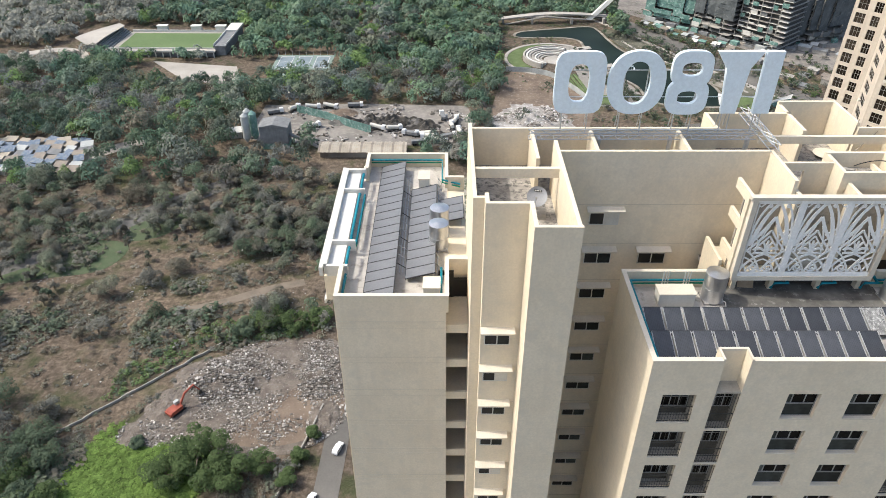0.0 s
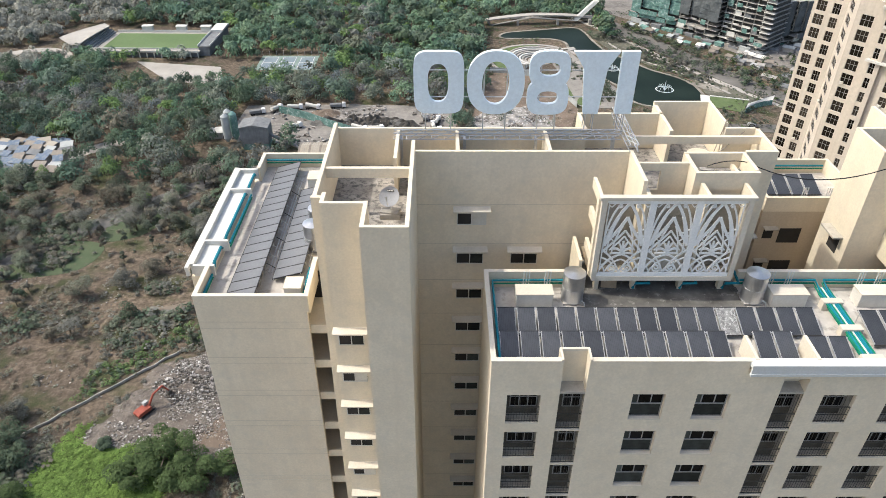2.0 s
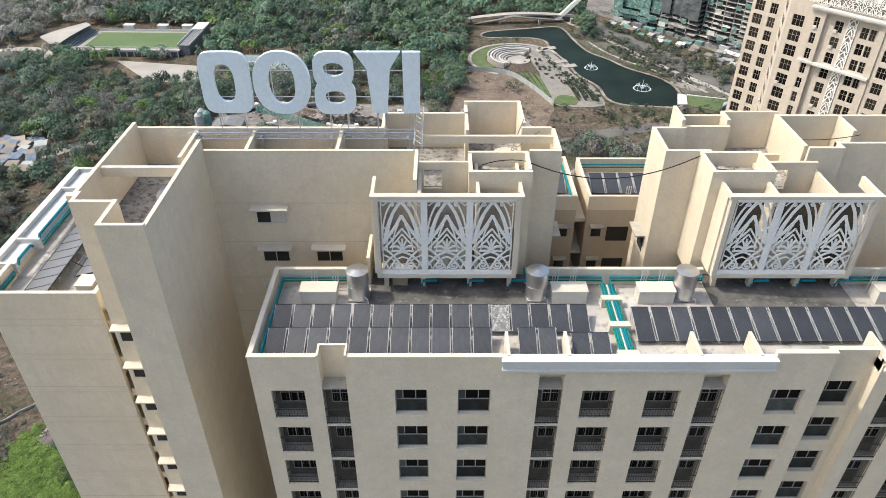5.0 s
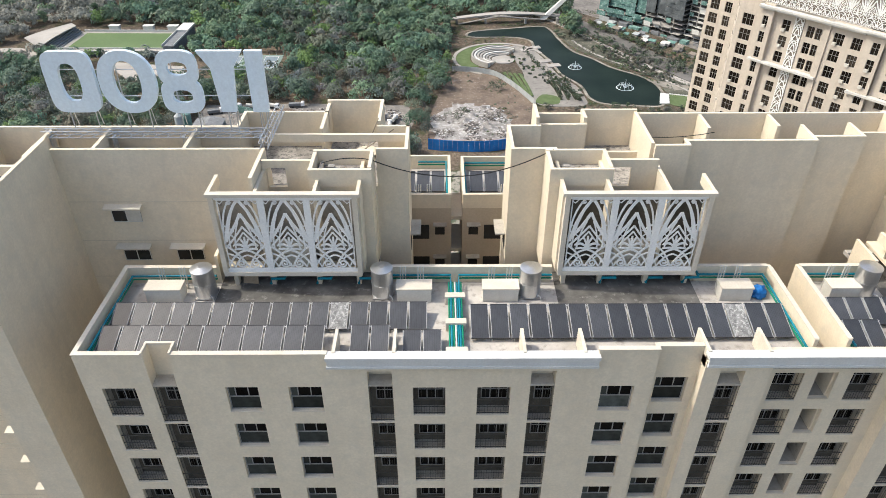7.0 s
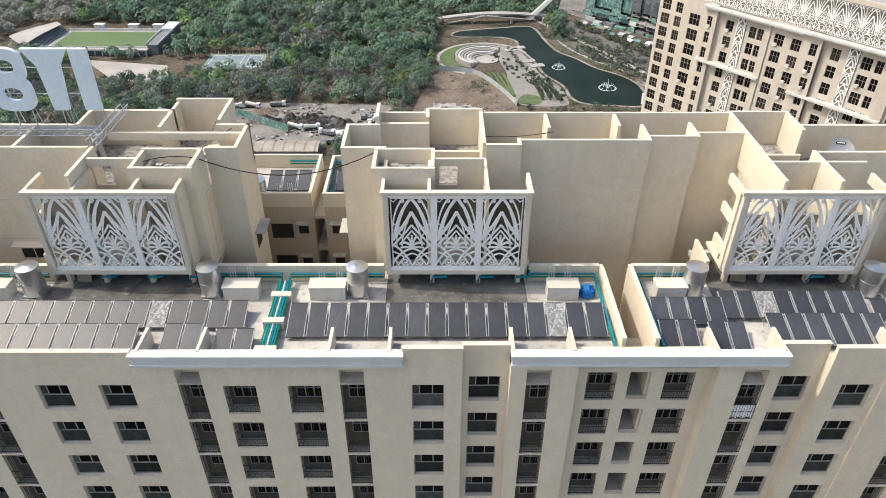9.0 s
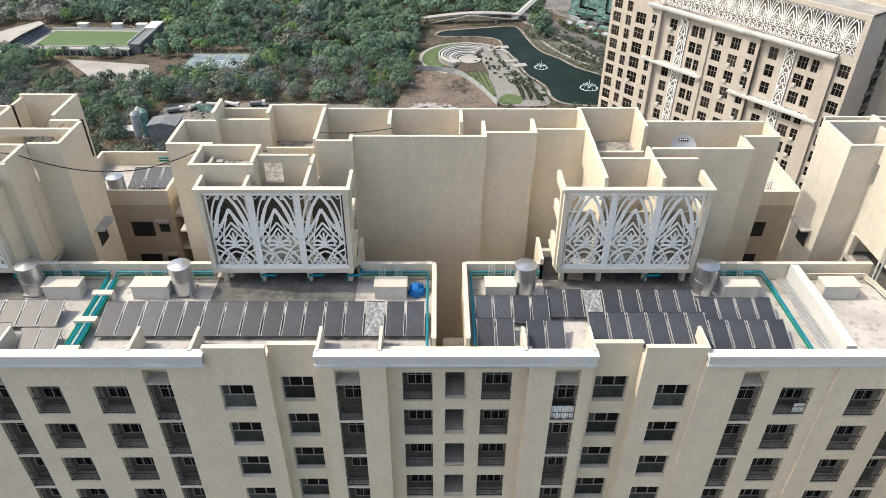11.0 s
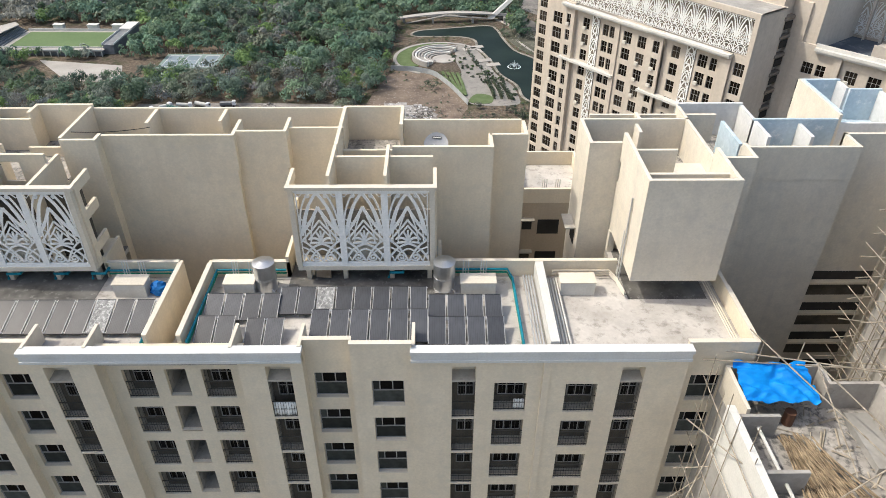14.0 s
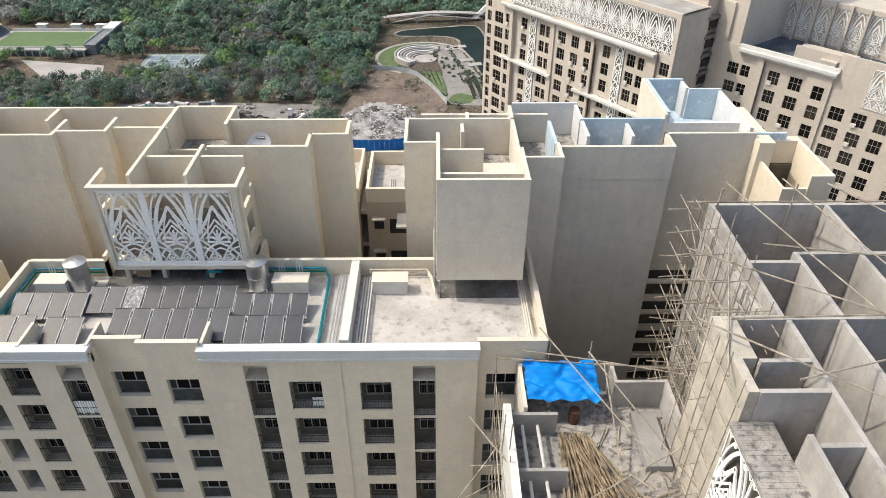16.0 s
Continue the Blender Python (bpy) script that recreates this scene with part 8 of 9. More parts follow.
for i in range(46000):
    x, y = sr.uniform(-92, -24), sr.uniform(128, 176)
    if not inside(x, y, SITE):
        continue
    dens = noise.noise(Vector((x * 0.12, y * 0.12, 4))) + (0.45 if (x + 68) ** 2 / 300 + (y - 157) ** 2 / 120 < 1 else 0) + (0.3 if x > -36 else 0) + (0.25 if x < -56 else 0)
    if dens < sr.uniform(-0.15, 0.45):
        continue
    s = 0.06 + 0.32 * sr.random() ** 4
    z = 0.1 + max(0, 2.6 * (1 - (x + 66) ** 2 / 256 - (y - 158) ** 2 / 100)) + max(0, 1.6 * (1 - (x + 34) ** 2 / 64 - (y - 158) ** 2 / 100))
    o = sr.uniform(-0.35, 0.35, (8, 3)) * s
    c = np.array([(-1, -1, -1), (1, -1, -1), (1, 1, -1), (-1, 1, -1), (-1, -1, 1), (1, -1, 1), (1, 1, 1), (-1, 1, 1)]) * s * sr.uniform(0.5, 1.1, 3) + o + np.array([x, y, z])
    stones.add([tuple(p) for p in c], [(0, 3, 2, 1), (4, 5, 6, 7), (0, 1, 5, 4), (1, 2, 6, 5), (2, 3, 7, 6), (3, 0, 4, 7)])
solid("rubble", stones, M_STONE, "scattered broken concrete and stone rubble", "rubble", kind="stuff")

chips = Mesher()
for i in range(9000):
    a, d = sr.uniform(0, 6.283), math.sqrt(sr.random()) * 24
    x, y = 54 + d * math.cos(a), 348 + d * math.sin(a) * 1.05
    lump = noise.noise(Vector((x * 0.1, y * 0.1, 8)))
    if lump + 0.35 - d / 60 < 0.05:
        continue
    w = 0.12 + 0.6 * sr.random() ** 3
    z = 0.15 + 2.2 * max(0.0, lump) * max(0.0, 1 - d / 24)
    o = sr.uniform(-0.4, 0.4, (8, 3)) * w
    c = np.array([(-1, -1, -1), (1, -1, -1), (1, 1, -1), (-1, 1, -1), (-1, -1, 1), (1, -1, 1), (1, 1, 1), (-1, 1, 1)]) * w * sr.uniform(0.5, 1.1, 3) + o + np.array([x, y, z])
    chips.add([tuple(p) for p in c], [(0, 3, 2, 1), (4, 5, 6, 7), (0, 1, 5, 4), (1, 2, 6, 5), (2, 3, 7, 6), (3, 0, 4, 7)])
solid("white_rubble", chips, M_CHIP, "heaps of whitish broken plaster and concrete", "rubble", kind="stuff")
mound("rubble_mound", 50, 352, 13, 12, 2.4, M_WHITERUBBLE, "low heap of whitish broken plaster", 15, 34, 0.5)
mound("rubble_mound", 62, 342, 9, 9, 1.8, M_WHITERUBBLE, "low heap of whitish broken plaster", 16, 30, 0.5)

ex = thing("excavator", "orange tracked excavator working on the rubble", "excavator", at=Matrix.Translation((-76, 143.5, 0.3)) @ Matrix.Rotation(radians(56), 4, "Z"))
for s in (-1, 1):
    part("track", Mesher().slab([(-2.0, 0.1), (2.0, 0.1), (2.4, 0.5), (2.0, 0.95), (-2.0, 0.95), (-2.4, 0.5)], s * 1.2 - 0.3, s * 1.2 + 0.3), M_BLACK, ex, "black crawler track")
part("house", Mesher().prism([(-2.6, -1.4), (1.4, -1.4), (1.4, 1.4), (-2.6, 1.4)], 1.1, 2.3), M_ORANGE, ex, "orange engine house")
part("counterweight", Mesher().box(-3.1, -1.4, 1.1, -2.6, 1.4, 2.1), M_ORANGE, ex)
part("cab", Mesher().box(0.2, 0.3, 2.3, 1.7, 1.35, 3.4), M_GREYSHEET, ex, "pale grey cab")
part("cab_window", Mesher().box(1.7, 0.4, 2.4, 1.74, 1.25, 3.3), M_GLASS, ex)
part("boom", Mesher().tube([(1.2, -0.3, 1.9), (3.6, -0.3, 5.0), (7.0, -0.3, 5.6)], 0.38, 8, 0.8), M_ORANGE, ex, "orange boom")
part("stick", Mesher().tube([(7.0, -0.3, 5.7), (8.6, -0.3, 2.4)], 0.28, 8, 0.8), M_ORANGE, ex)
part("bucket", Mesher().slab([(8.2, 2.4), (9.2, 2.2), (9.0, 1.0), (8.2, 0.8), (7.7, 1.4)], -0.9, 0.3), M_RAIL, ex, "dark bucket")


def car(x, y, turn, label="small white van parked on the lane"):
    t = thing("car", label, "car", group="parked cars", at=Matrix.Translation((x, y, 0.12)) @ Matrix.Rotation(radians(turn), 4, "Z"))
    part("body", Mesher().slab([(-2.2, 0.35), (2.2, 0.35), (2.25, 0.85), (1.3, 1.0), (0.9, 1.6), (-1.7, 1.65), (-2.2, 1.0)], -0.85, 0.85), M_CARWHITE, t)
    part("window", Mesher().slab([(-1.5, 1.1), (1.1, 1.1), (0.8, 1.5), (-1.5, 1.55)], -0.87, 0.87), M_GLASS, t)
    part("windscreen", Mesher().add([(1.32, -0.7, 1.02), (1.32, 0.7, 1.02), (0.94, 0.7, 1.56), (0.94, -0.7, 1.56)], [(0, 1, 2, 3)]), M_GLASS, t)
    for wx in (-1.4, 1.4):
        for wy in (-0.8, 0.8):
            part("wheel", Mesher().tube([(wx, wy - 0.1, 0.32), (wx, wy + 0.1, 0.32)], 0.32, 12), M_BLACK, t)


car(-25.4, 129.5, 70)
car(-30.5, 112.5, 72, "silver car parked on the lane")
car(182, 347.5, 12, "white car driving along the road")
for x, y, a in ((-24, 146, 80), (-180, 300, 30)):
    car(x, y, a)
bw = thing("boundary_wall", "long pale overgrown boundary wall", "wall")
line = [(-122 + 2.6 * i + 0.3 * math.sin(i * 2.1), 122 + 2.6 * i + 0.3 * math.cos(i * 3.3)) for i in range(21)]
for i, ((x0, y0), (x1, y1)) in enumerate(zip(line, line[1:])):
    d = Vector((x1 - x0, y1 - y0)).normalized()
    o = Vector((-d.y, d.x)) * 0.16
    part("wall_length", Mesher().prism([(x0 + o.x, y0 + o.y), (x0 - o.x, y0 - o.y), (x1 - o.x, y1 - o.y), (x1 + o.x, y1 + o.y)], 0, 0.9), M_CONC, bw)
bw = thing("boundary_wall", "low pale wall beside the lane", "wall")
line = [(-40, 113), (-37, 125), (-34, 137), (-32, 146)]
for (x0, y0), (x1, y1) in zip(line, line[1:]):
    d = Vector((x1 - x0, y1 - y0)).normalized()
    o = Vector((-d.y, d.x)) * 0.2
    part("wall_length", Mesher().prism([(x0 + o.x, y0 + o.y), (x0 - o.x, y0 - o.y), (x1 - o.x, y1 - o.y), (x1 + o.x, y1 + o.y)], 0, 1.2), M_CONC, bw)

# trees of the park and the avenue
pr = random.Random(21)
for k in range(3):
    for i in range(11):
        x, y = 104 + 4.5 * k + 0.32 * i + pr.uniform(-0.6, 0.6), 412 - 2.6 * k - 3.1 * i + pr.uniform(-0.6, 0.6)
        tree(x, y, pr.choice([1.3, 1.7]), pr.choice([4.6, 6.0]), TINTS[1] * 0.8, 90, 0.3, 500 + i % 3, "palm_tree", "small palm tree in a promenade bed")
for i in range(9):
    tree(93 + 1.2 * i + pr.uniform(-1, 1), 462 - 5.4 * i, 1.7, 5.5, TINTS[1] * 0.8, 90, 0.3, 500 + i % 3, "palm_tree", "small palm tree on the promenade")
grove, grove_tint = [], []


def plant(x, y, rad, tall, tint, seed):
    q = crown_arrays(150, rad, tall, 6, 0.3, seed)
    grove.append(q + np.array([x, y, 0]))
    grove_tint.append(np.repeat((tint * pr.uniform(0.8, 1.3))[None], len(q), 0))


for i in range(120):
    k = pr.random()
    x, y = 122 + 86 * k + pr.uniform(-10, 16), 498 - 104 * k + pr.uniform(-7, 14)
    if not inside(x + 6, y, POND):
        plant(x + 6, y, pr.choice([1.8, 2.6, 3.2]), pr.choice([3.5, 5.0]), TINTS[pr.choice([1, 2, 4])], 510 + i)
for i in range(90):
    plant(pr.uniform(200, 290), pr.uniform(385, 455), pr.choice([1.8, 2.8, 4.0]), pr.choice([3.0, 5.0]), TINTS[pr.choice([1, 2, 4, 6])] * 0.85, 1800 + i)
for i in range(70):
    k = pr.random()
    plant(146 + 66 * k + pr.uniform(-4, 4), 522 - 104 * k + pr.uniform(-5, 7), pr.choice([1.6, 2.4, 3.4]), pr.choice([3.0, 4.5]), TINTS[pr.choice([1, 1, 2, 6])] * 0.8, 1600 + i)
for i in range(55):
    k = pr.random()
    x, y = 84 + 42 * k + pr.uniform(-8, 5), 452 - 72 * k + pr.uniform(-12, 6)
    if not inside(x + 2, y, POND):
        plant(x, y, pr.choice([0.8, 1.2, 1.7]), pr.choice([1.2, 2.0]), TINTS[pr.choice([1, 1, 6, 2])] * 0.8, 900 + i)
for i in range(90):
    x, y = pr.uniform(140, 176) + 6 * pr.random(), 0
    y = 470 - (x - 140) * 1.5 + pr.uniform(-12, 14)
    if not inside(x, y, POND):
        plant(x, y, pr.choice([0.9, 1.4, 2.4]), pr.choice([1.2, 2.0, 3.2]), TINTS[pr.choice([1, 2, 3, 4])] * 0.9, 1100 + i)
for i in range(46):
    x, y = pr.uniform(92, 190), pr.uniform(346, 368)
    plant(x, y, pr.choice([1.6, 2.4, 3.4]), pr.choice([2.5, 4.0, 5.5]), TINTS[pr.choice([1, 1, 2, 4])] * 0.85, 1300 + i)
for x, y, rad in ((72.6, 396, 5.5), (46, 352, 4.5), (50, 362, 3.5), (68, 400, 3.5)):
    plant(x, y, rad, rad * 1.1, TINTS[1] * 0.8, 1500 + int(x))
for i in range(30):
    x, y = pr.uniform(150, 235), pr.uniform(300, 340)
    plant(x, y, pr.choice([2.4, 3.2]), pr.choice([5.0, 6.5]), TINTS[pr.choice([1, 4, 4, 2])], 700 + i)
PARK_CLEAR = [POND, smooth_line([(88, 478), (99, 468), (106, 446), (110.5, 421), (119, 402), (121.5, 384), (119, 372), (96, 372), (90, 384), (88, 404), (89, 424), (86, 446)], 4, True)]
tufts, tuft_tint = [], []
tuft = [crown_arrays(26, 1.0, 1.0, 3, 0.2, 1700 + i, 0.3) for i in range(8)]
tr_ = np.random.default_rng(77)
for i in range(9000):
    x, y = tr_.uniform(30, 235), tr_.uniform(318, 560)
    d = noise.noise(Vector((x * 0.035, y * 0.035, 12.0))) + 0.5 * noise.noise(Vector((x * 0.12, y * 0.12, 2.0)))
    bare = inside(x, y, BROWN)
    if d < (0.28 if bare else -0.12) or any(inside(x, y, p) for p in PARK_CLEAR) or math.hypot(x - 76, y - 449) < 31:
        continue
    rad = tr_.uniform(0.4, 1.5) * (1.5 if d > 0.35 and not bare else 1.0)
    q = tuft[tr_.integers(8)] * np.array([rad, rad, rad * tr_.uniform(0.4, 0.9)])
    tufts.append(q + np.array([x, y, 0.1]))
    tuft_tint.append(np.repeat((TINTS[int(tr_.choice([1, 2, 2, 3, 4, 6]))] * tr_.uniform(0.6, 1.15))[None], len(q), 0))
tagged(new("park_tufts", quads_mesh("park_tufts", np.concatenate(tufts), np.concatenate(tuft_tint), M_LEAF)), "tufts of weeds and low shrubs on dry ground", "scrub", kind="stuff")
tagged(new("grove", quads_mesh("grove", np.concatenate(grove), np.concatenate(grove_tint), M_LEAF)), "small grey green trees along the dry bank and road", "trees", kind="stuff")

M_PLAIN = surface("stained_cream_plaster", (0.42, 0.38, 0.31), (0.60, 0.545, 0.45), 0.5, 5.0, 0.9, streak=(0.36, 0.33, 0.28), stain=(0.32, 0.30, 0.26), stain_at=(0.5, 0.75))
M_CONCW = surface("warm_bare_plaster", (0.34, 0.315, 0.285), (0.52, 0.49, 0.45), 0.35, 4.0, 0.92, streak=(0.24, 0.22, 0.20), stain=(0.22, 0.205, 0.185), stain_at=(0.55, 0.8))
# ---- the unfinished block beside the end terrace ----
ub = thing("unfinished_building", "unfinished concrete building with bamboo scaffolding", "building")
ZU = 141.9
pieces("wall", Mesher().box(98.97, 21.7, 0, 112.0, 31.0, 138.2).box(97.4, 12.0, 0, 112.0, 21.7, 138.2).box(96.4, 6.0, 0, 97.4, 21.5, 138.2), M_CONC, ub)
pieces("roof", Mesher().box(99.1, 21.6, 138.2, 112.0, 30.9, 138.24).box(97.5, 12.1, 138.2, 112.0, 21.6, 138.238).box(96.5, 6.1, 138.2, 97.48, 21.4, 138.24), M_ROOFD, ub, "littered raw concrete deck")
walls = [((99.17, 30.9), (112.0, 30.9), "x"), ((98.95, 21.7), (98.95, 31.12), "y"), ((101.84, 26.3), (112.0, 26.3), "x"), ((101.6, 21.7), (101.6, 26.52), "y"), ((99.19, 25.6), (101.58, 25.6), "x"), ((97.4, 21.45), (112.0, 21.45), "x"), ((104.8, 21.7), (104.8, 26.28), "y"),
         ((105.2, 26.54), (105.2, 30.88), "y"), ((96.4, 17.2), (99.13, 17.2), "x"), ((99.15, 12.6), (99.15, 21.43), "y"), ((101.5, 14.8), (101.5, 21.43), "y"), ((97.55, 14.6), (99.13, 14.6), "x"), ((97.3, 9.0), (97.3, 15.2), "y"), ((101.74, 17.2), (110.0, 17.2), "x"), ((106.0, 12.0), (106.0, 17.18), "y"), ((97.05, 18.85), (99.13, 18.85), "x")]
for (a, b, ax) in walls:
    w = Mesher()
    if ax == "x":
        w.box(a[0], a[1], 138.24, b[0], a[1] + 0.22, ZU)
    else:
        w.box(a[0], a[1], 138.24, a[0] + 0.22, b[1], ZU)
    part("room_wall", w, M_CONCW, ub, "bare plastered room wall")
pieces("wall", Mesher().box(95.95, 17.25, 0, 96.38, 21.72, ZU).box(96.4, 21.47, 0, 97.38, 21.72, ZU).box(97.4, 21.68, 0, 98.93, 21.74, ZU).box(96.4, 19.1, 138.24, 97.0, 21.45, ZU - 0.02), M_PLAIN, ub, "stained cream finished wall strip")
part("canopy", Mesher().box(95.6, 9.0, 140.05, 97.28, 17.18, 140.3), M_ROOFD, ub, "grey corrugated sheet canopy")
for i in range(34):
    part("corrugation", Mesher().box(95.58, 9.05 + 0.24 * i, 140.3, 97.27, 9.11 + 0.24 * i, 140.315), M_ROOFD, ub)
for y in (17.1, 14.65, 12.2):
    o = part("screen_panel", panel_mesh, None, ub, "white pierced screen seen edge on")
    o.matrix_basis = Matrix.Translation((95.62, y, 135.1)) @ Matrix.Rotation(radians(-90), 4, "Z")
# added dark panel that paints the shade behind these screens
part("screen_backing", Mesher().box(95.9, 9.0, 132.7, 96.38, 17.2, 140.05), M_RECESS, ub)
part("screen_foot", Mesher().box(95.58, 9.0, 132.7, 95.9, 17.2, 135.1), M_WALL, ub)
solid("lamp_head", Mesher().cyl(105.5, 22.6, ZU, ZU + 0.35, 0.25, 12, 0.4), M_TRIM, "white drum standing on a wall", "drum")

# cast bays of the raw flank, with shadow gaps
for i in range(6):
    for k in range(9):
        y, z = 21.85 + 1.5 * i, 138.0 - 3.0 * k
        part("cast_panel", Mesher().box(98.85 - 0.05 * ((i * 7 + k * 3) % 3) * 0.5, y, z, 98.945, y + 1.42, z + 2.9), M_CONCW, ub, "stained raw concrete panel")

# lower terrace with the tarpaulin
lt = thing("low_terrace", "unfinished low roof terrace with raw walls and pipes", "building")
pieces("wall", Mesher().box(87.6, 8.0, 0, 96.2, 23.2, 132.6).box(88.45, 23.2, 0, 96.2, 26.4, 132.6), M_CONC, lt)
part("roof", Mesher().box(87.8, 8.0, 132.6, 96.0, 23.2, 132.63).box(88.6, 23.2, 132.6, 96.0, 26.2, 132.63), M_ROOFD, lt, "dusty concrete terrace floor")
for a in ((88.45, 26.2, 93.7, 26.4), (93.5, 24.9, 93.7, 26.2), (93.7, 24.9, 96.4, 25.1), (96.2, 18.0, 96.4, 24.9), (88.45, 23.2, 88.65, 26.2)):
    part("parapet", Mesher().box(a[0], a[1], 132.6, a[2], a[3], 134.5), M_CAP if a[2] < 89 else M_CONCW, lt, "raw concrete parapet")
part("fin_wall", Mesher().box(87.35, 8.0, 131.0, 87.75, 23.2, 134.8), M_TRIM, lt, "white end wall")
for y in (22.95, 19.5, 16.4):
    part("cross_wall", Mesher().box(87.76, y, 132.6, 90.2, y + 0.2, 134.2), M_CONC, lt)
for x in (88.4, 89.2):
    part("pipe", Mesher().tube([(x, 22.94, 133.4), (x + 0.1, 12.0, 133.4)], 0.09, 8), M_TRIM, lt, "white pipe")
part("plinth", Mesher().box(94.4, 20.6, 132.63, 95.7, 24.2, 133.05), M_CONC, lt)
tarp_v, tarp_f, nx, ny = [], [], 40, 26
for i in range(nx + 1):
    for k in range(ny + 1):
        u, v = i / nx, k / ny
        z = 134.85 + 0.5 * abs(noise.noise(Vector((u * 3.2 + v * 1.5, v * 2.2, 1)))) - 0.35 * abs(noise.noise(Vector((u * 5 - v * 3, v * 5 + u, 4)))) - 0.2 * math.sin(math.pi * v) + 0.1 * u - 0.55 * (1 - v) ** 2
        tarp_v.append((88.7 + 3.85 * u + 0.12 * noise.noise(Vector((v * 6, 2, u))), 23.9 + 2.35 * v + 0.15 * noise.noise(Vector((u * 6, 7, v))) - 0.2 * u, z))
for i in range(nx):
    for k in range(ny):
        a = i * (ny + 1) + k
        tarp_f.append((a, a + ny + 1, a + ny + 2, a + 1))
solid("tarpaulin", Mesher().add(tarp_v, tarp_f), M_TARP, "bright blue tarpaulin stretched over a corner of the terrace", "tarpaulin", smooth=True)
solid("drum", Mesher().cyl(91.3, 23.9, 132.63, 133.5, 0.3, 16), surface("rusty_drum", (0.07, 0.035, 0.025), (0.13, 0.065, 0.04), 1.0, 6.0, 0.7), "rusty brown drum under the tarpaulin", "drum")
br2 = random.Random(9)
for i in range(70):
    a = br2.gauss(0, 0.22)
    x, y = 90.6 + br2.uniform(-0.3, 1.3), 22.6 + br2.uniform(-0.8, 0.3)
    ln = br2.uniform(4.5, 6.2)
    z = 132.7 + br2.uniform(0.0, 0.45)
    solid("bamboo_pole", Mesher().tube([(x, y, z + 0.1), (x + math.sin(a) * ln * 0.5 + 0.5, y - ln * 0.5, z + br2.uniform(-0.05, 0.1)), (x + math.sin(a) * ln + 0.9, y - ln, z)], 0.045, 5), M_BAMBOOD, "brown bamboo pole in a heap on the terrace", "pole", group="bamboo poles in a heap")
solid("sack", Mesher().cyl(92.0, 22.0, 132.63, 132.95, 0.32, 10, 0.2), M_WHITEBOX, "small white sack on the terrace", "sack")

# bamboo scaffolding along the flank
sc = thing("bamboo_scaffold", "rickety bamboo scaffold lashed to the unfinished flank", "scaffold")


def pole(a, b, r=0.036):
    part("pole", Mesher().tube([a, tuple((Vector(a) + Vector(b)) / 2 + Vector((br2.uniform(-0.06, 0.06), br2.uniform(-0.06, 0.06), br2.uniform(-0.05, 0.05)))), b], r, 5, 0.8), M_BAMBOO, sc)


for row_x in (97.7, 98.6):
    for i in range(9):
        y = 22.2 + 1.08 * i
        pole((row_x + br2.uniform(-0.15, 0.15), y, 118), (row_x + br2.uniform(-0.25, 0.25), y + br2.uniform(-0.2, 0.2), 142.3 + br2.uniform(0, 1.3)))
    for k in range(15):
        z = 120 + 1.55 * k
        pole((row_x, 21.2 + br2.uniform(-0.6, 0.3), z + br2.uniform(-0.2, 0.2)), (row_x, 31.6 + br2.uniform(-0.3, 0.8), z + br2.uniform(-0.2, 0.2)))
for k in range(15):
    for i in range(0, 9, 2):
        z, y = 120 + 1.55 * k, 22.2 + 1.08 * i
        pole((96.9 + br2.uniform(-0.8, 0.2), y, z), (98.8, y + br2.uniform(-0.3, 0.3), z + br2.uniform(-0.1, 0.1)), 0.04)
for k in range(6):
    pole((97.7, 22.0 + br2.uniform(-0.5, 0.5), 120 + 3.4 * k), (97.7, 30.5, 124 + 3.4 * k + br2.uniform(-1, 1)), 0.04)
for i in range(6):
    y = 17.4 + 0.85 * i
    pole((95.5 + br2.uniform(-0.15, 0.1), y, 132.8), (95.6 + br2.uniform(-0.2, 0.2), y + br2.uniform(-0.3, 0.3), 142.2 + br2.uniform(0, 0.8)), 0.032)
for k in range(6):
    z = 134.0 + 1.5 * k
    pole((95.5, 16.9 + br2.uniform(-0.3, 0.3), z + br2.uniform(-0.15, 0.15)), (95.5, 22.4 + br2.uniform(-0.3, 0.5), z + br2.uniform(-0.15, 0.15)), 0.032)
    pole((94.9 + br2.uniform(-0.3, 0.3), 18.2 + 0.6 * k, z), (96.0, 18.3 + 0.6 * k, z + 0.1), 0.03)
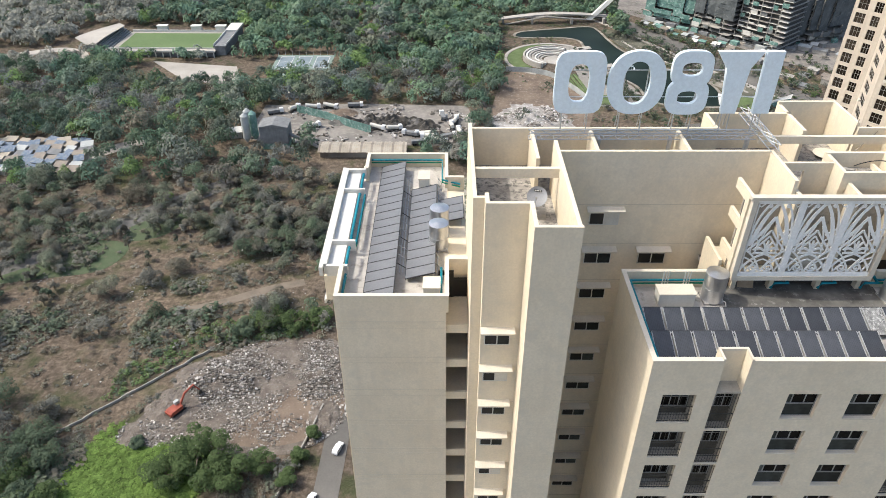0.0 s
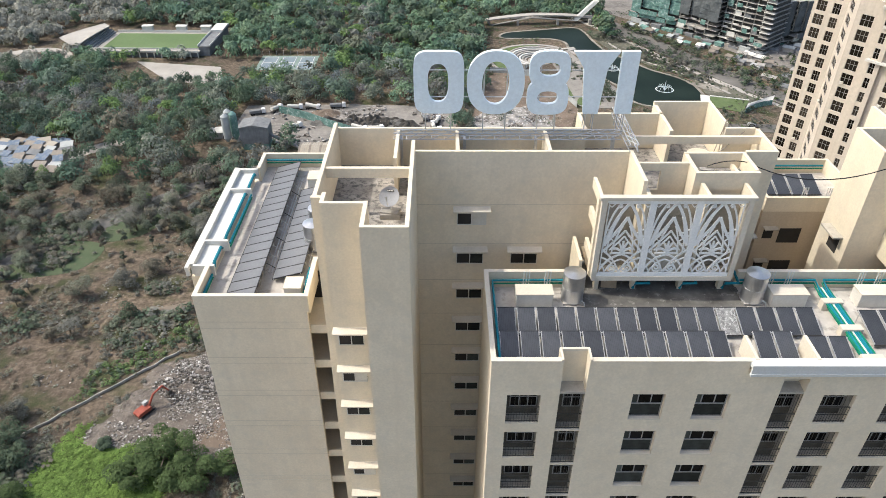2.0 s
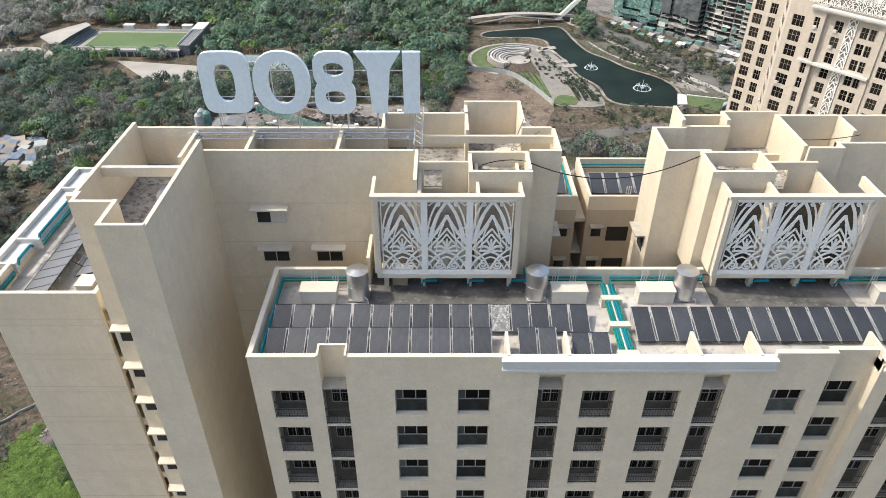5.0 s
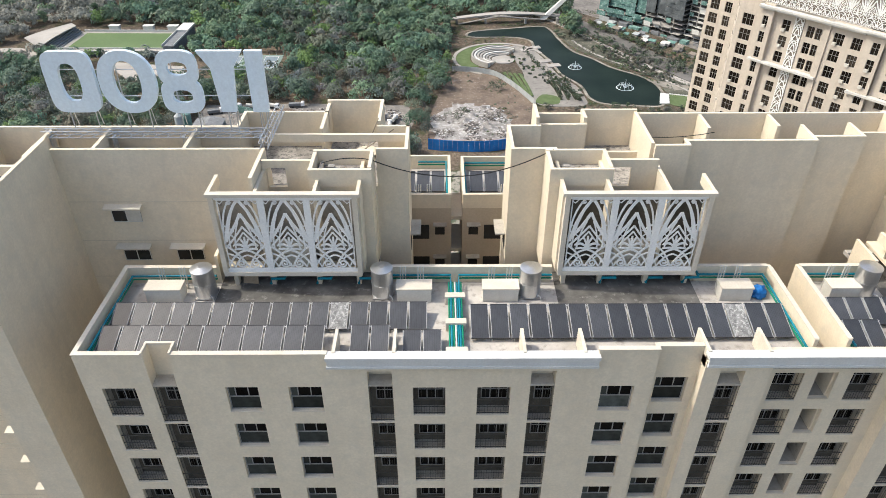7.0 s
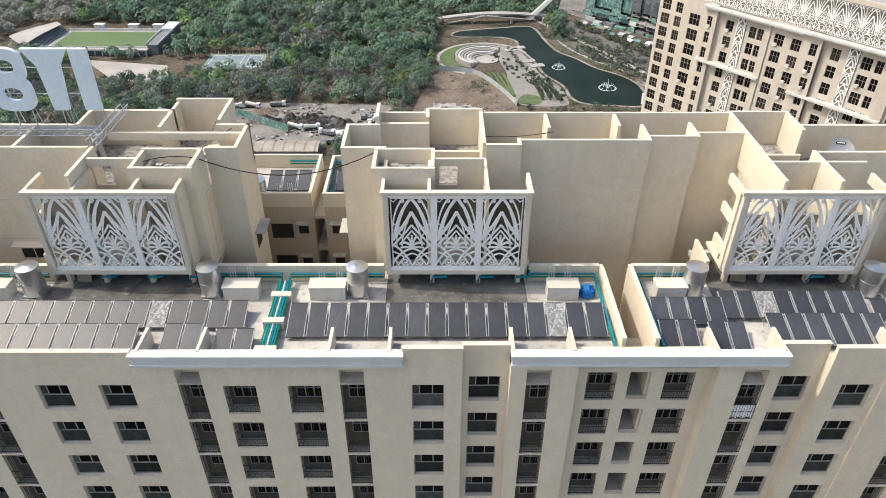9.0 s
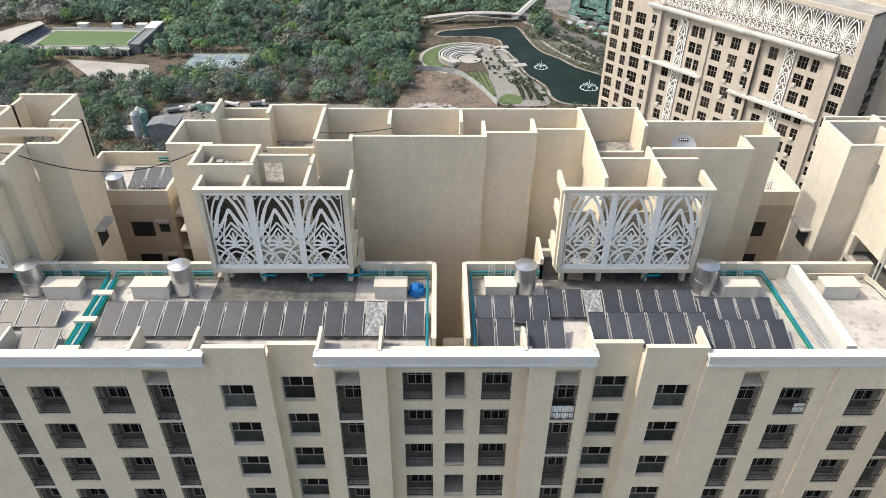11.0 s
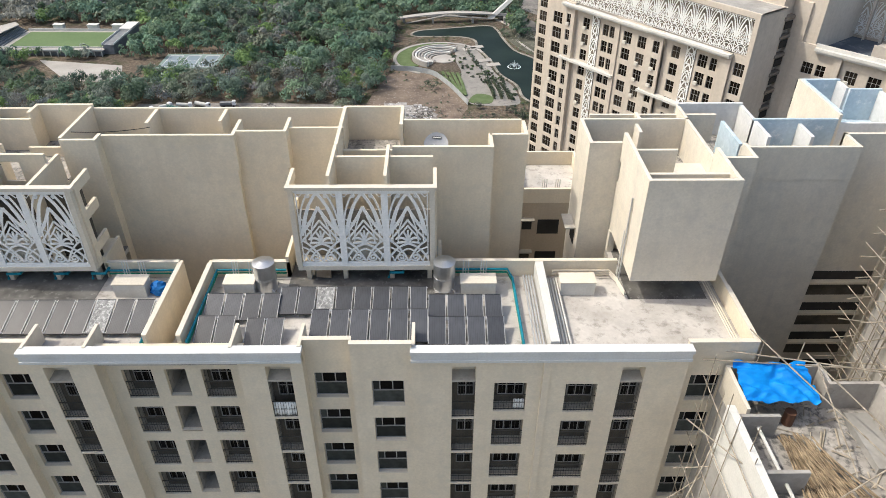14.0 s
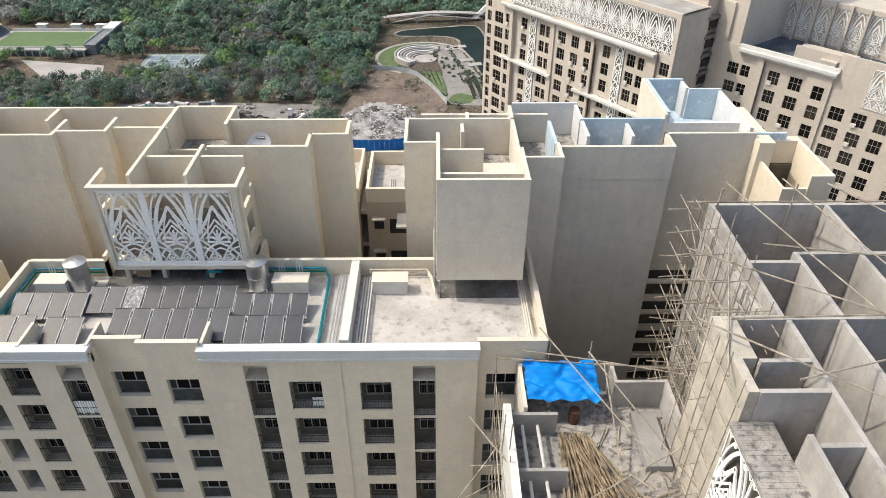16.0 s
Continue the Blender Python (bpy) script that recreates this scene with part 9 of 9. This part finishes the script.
# ties that run over the roof
for a, b in (((97.5, 30.6, 142.3), (112, 30.2, 142.6)), ((99.5, 31, 143.3), (103.5, 21.5, 142.0)), ((102.5, 31, 143.5), (106.5, 21.0, 142.0)), ((96.2, 26.3, 142.3), (105.0, 20.0, 142.4)), ((96.6, 21.2, 142.2), (112, 21.3, 142.4)), ((98.0, 17.6, 142.2), (106.5, 19.5, 142.5)),
             ((100.0, 26.5, 142.4), (112, 24.0, 142.5)), ((95.0, 21.0, 142.4), (102.8, 15.0, 142.2)), ((105.0, 31, 143.2), (111.0, 24.0, 142.2)), ((95.5, 18.2, 141.8), (98.0, 26.0, 142.8)), ((99.2, 30.5, 143.2), (99.2, 30.7, 139.0)), ((103.2, 30.6, 143.4), (103.2, 30.8, 139.0))):
    pole(a, b, 0.05)
# scaffold between the end terrace and the low terrace
for i in range(7):
    y = 19.5 + 1.0 * i
    pole((87.1 + br2.uniform(-0.2, 0.2), y, 112), (87.3 + br2.uniform(-0.3, 0.3), y + br2.uniform(-0.3, 0.3), 136.0 + br2.uniform(-0.8, 0.8)))
for k in range(10):
    z = 114 + 2.2 * k
    pole((87.1, 18.0 + br2.uniform(-1, 1), z), (87.2, 26.0, z + br2.uniform(-0.3, 0.3)))
    pole((85.4 + br2.uniform(-0.8, 0.6), 22 + br2.uniform(-3, 3), z - 0.5), (88.0, 22 + br2.uniform(-3, 3), z + br2.uniform(-0.2, 0.6)), 0.04)
for a, b in (((87.0, 26.3, 135.0), (97.0, 25.6, 134.8)), ((89.6, 27.2, 136.4), (94.6, 20.0, 134.0)), ((88.0, 26.6, 135.4), (96.8, 24.4, 135.6)), ((92.0, 25.5, 136.2), (96.5, 17.5, 134.0)), ((91.0, 18.5, 133.3), (96.0, 20.5, 134.8)), ((93.0, 25.8, 135.2), (93.0, 20.0, 133.2)), ((90.0, 26.3, 132.8), (90.2, 26.5, 136.2)), ((92.3, 26.3, 132.8), (92.4, 26.5, 136.0)), ((94.4, 25.0, 132.8), (94.6, 25.2, 136.0))):
    pole(a, b, 0.045)

# sticks, boards and scraps littering the raw floors
dr = random.Random(31)
litter = Mesher()
for i in range(260):
    if i < 170:
        x, y, z = dr.uniform(97.8, 111.0), dr.uniform(12.5, 30.5), 138.26
    else:
        x, y, z = dr.uniform(91.0, 95.8), dr.uniform(17.5, 25.8), 132.66
    a, ln = dr.uniform(0, math.pi), dr.uniform(0.2, 1.5)
    litter.tube([(x, y, z), (x + math.cos(a) * ln, y + math.sin(a) * ln, z + dr.uniform(0.0, 0.08))], dr.uniform(0.02, 0.07), 4)
solid("litter", litter, M_BAMBOO, "sticks and boards littering the raw concrete floors", "litter", kind="stuff")
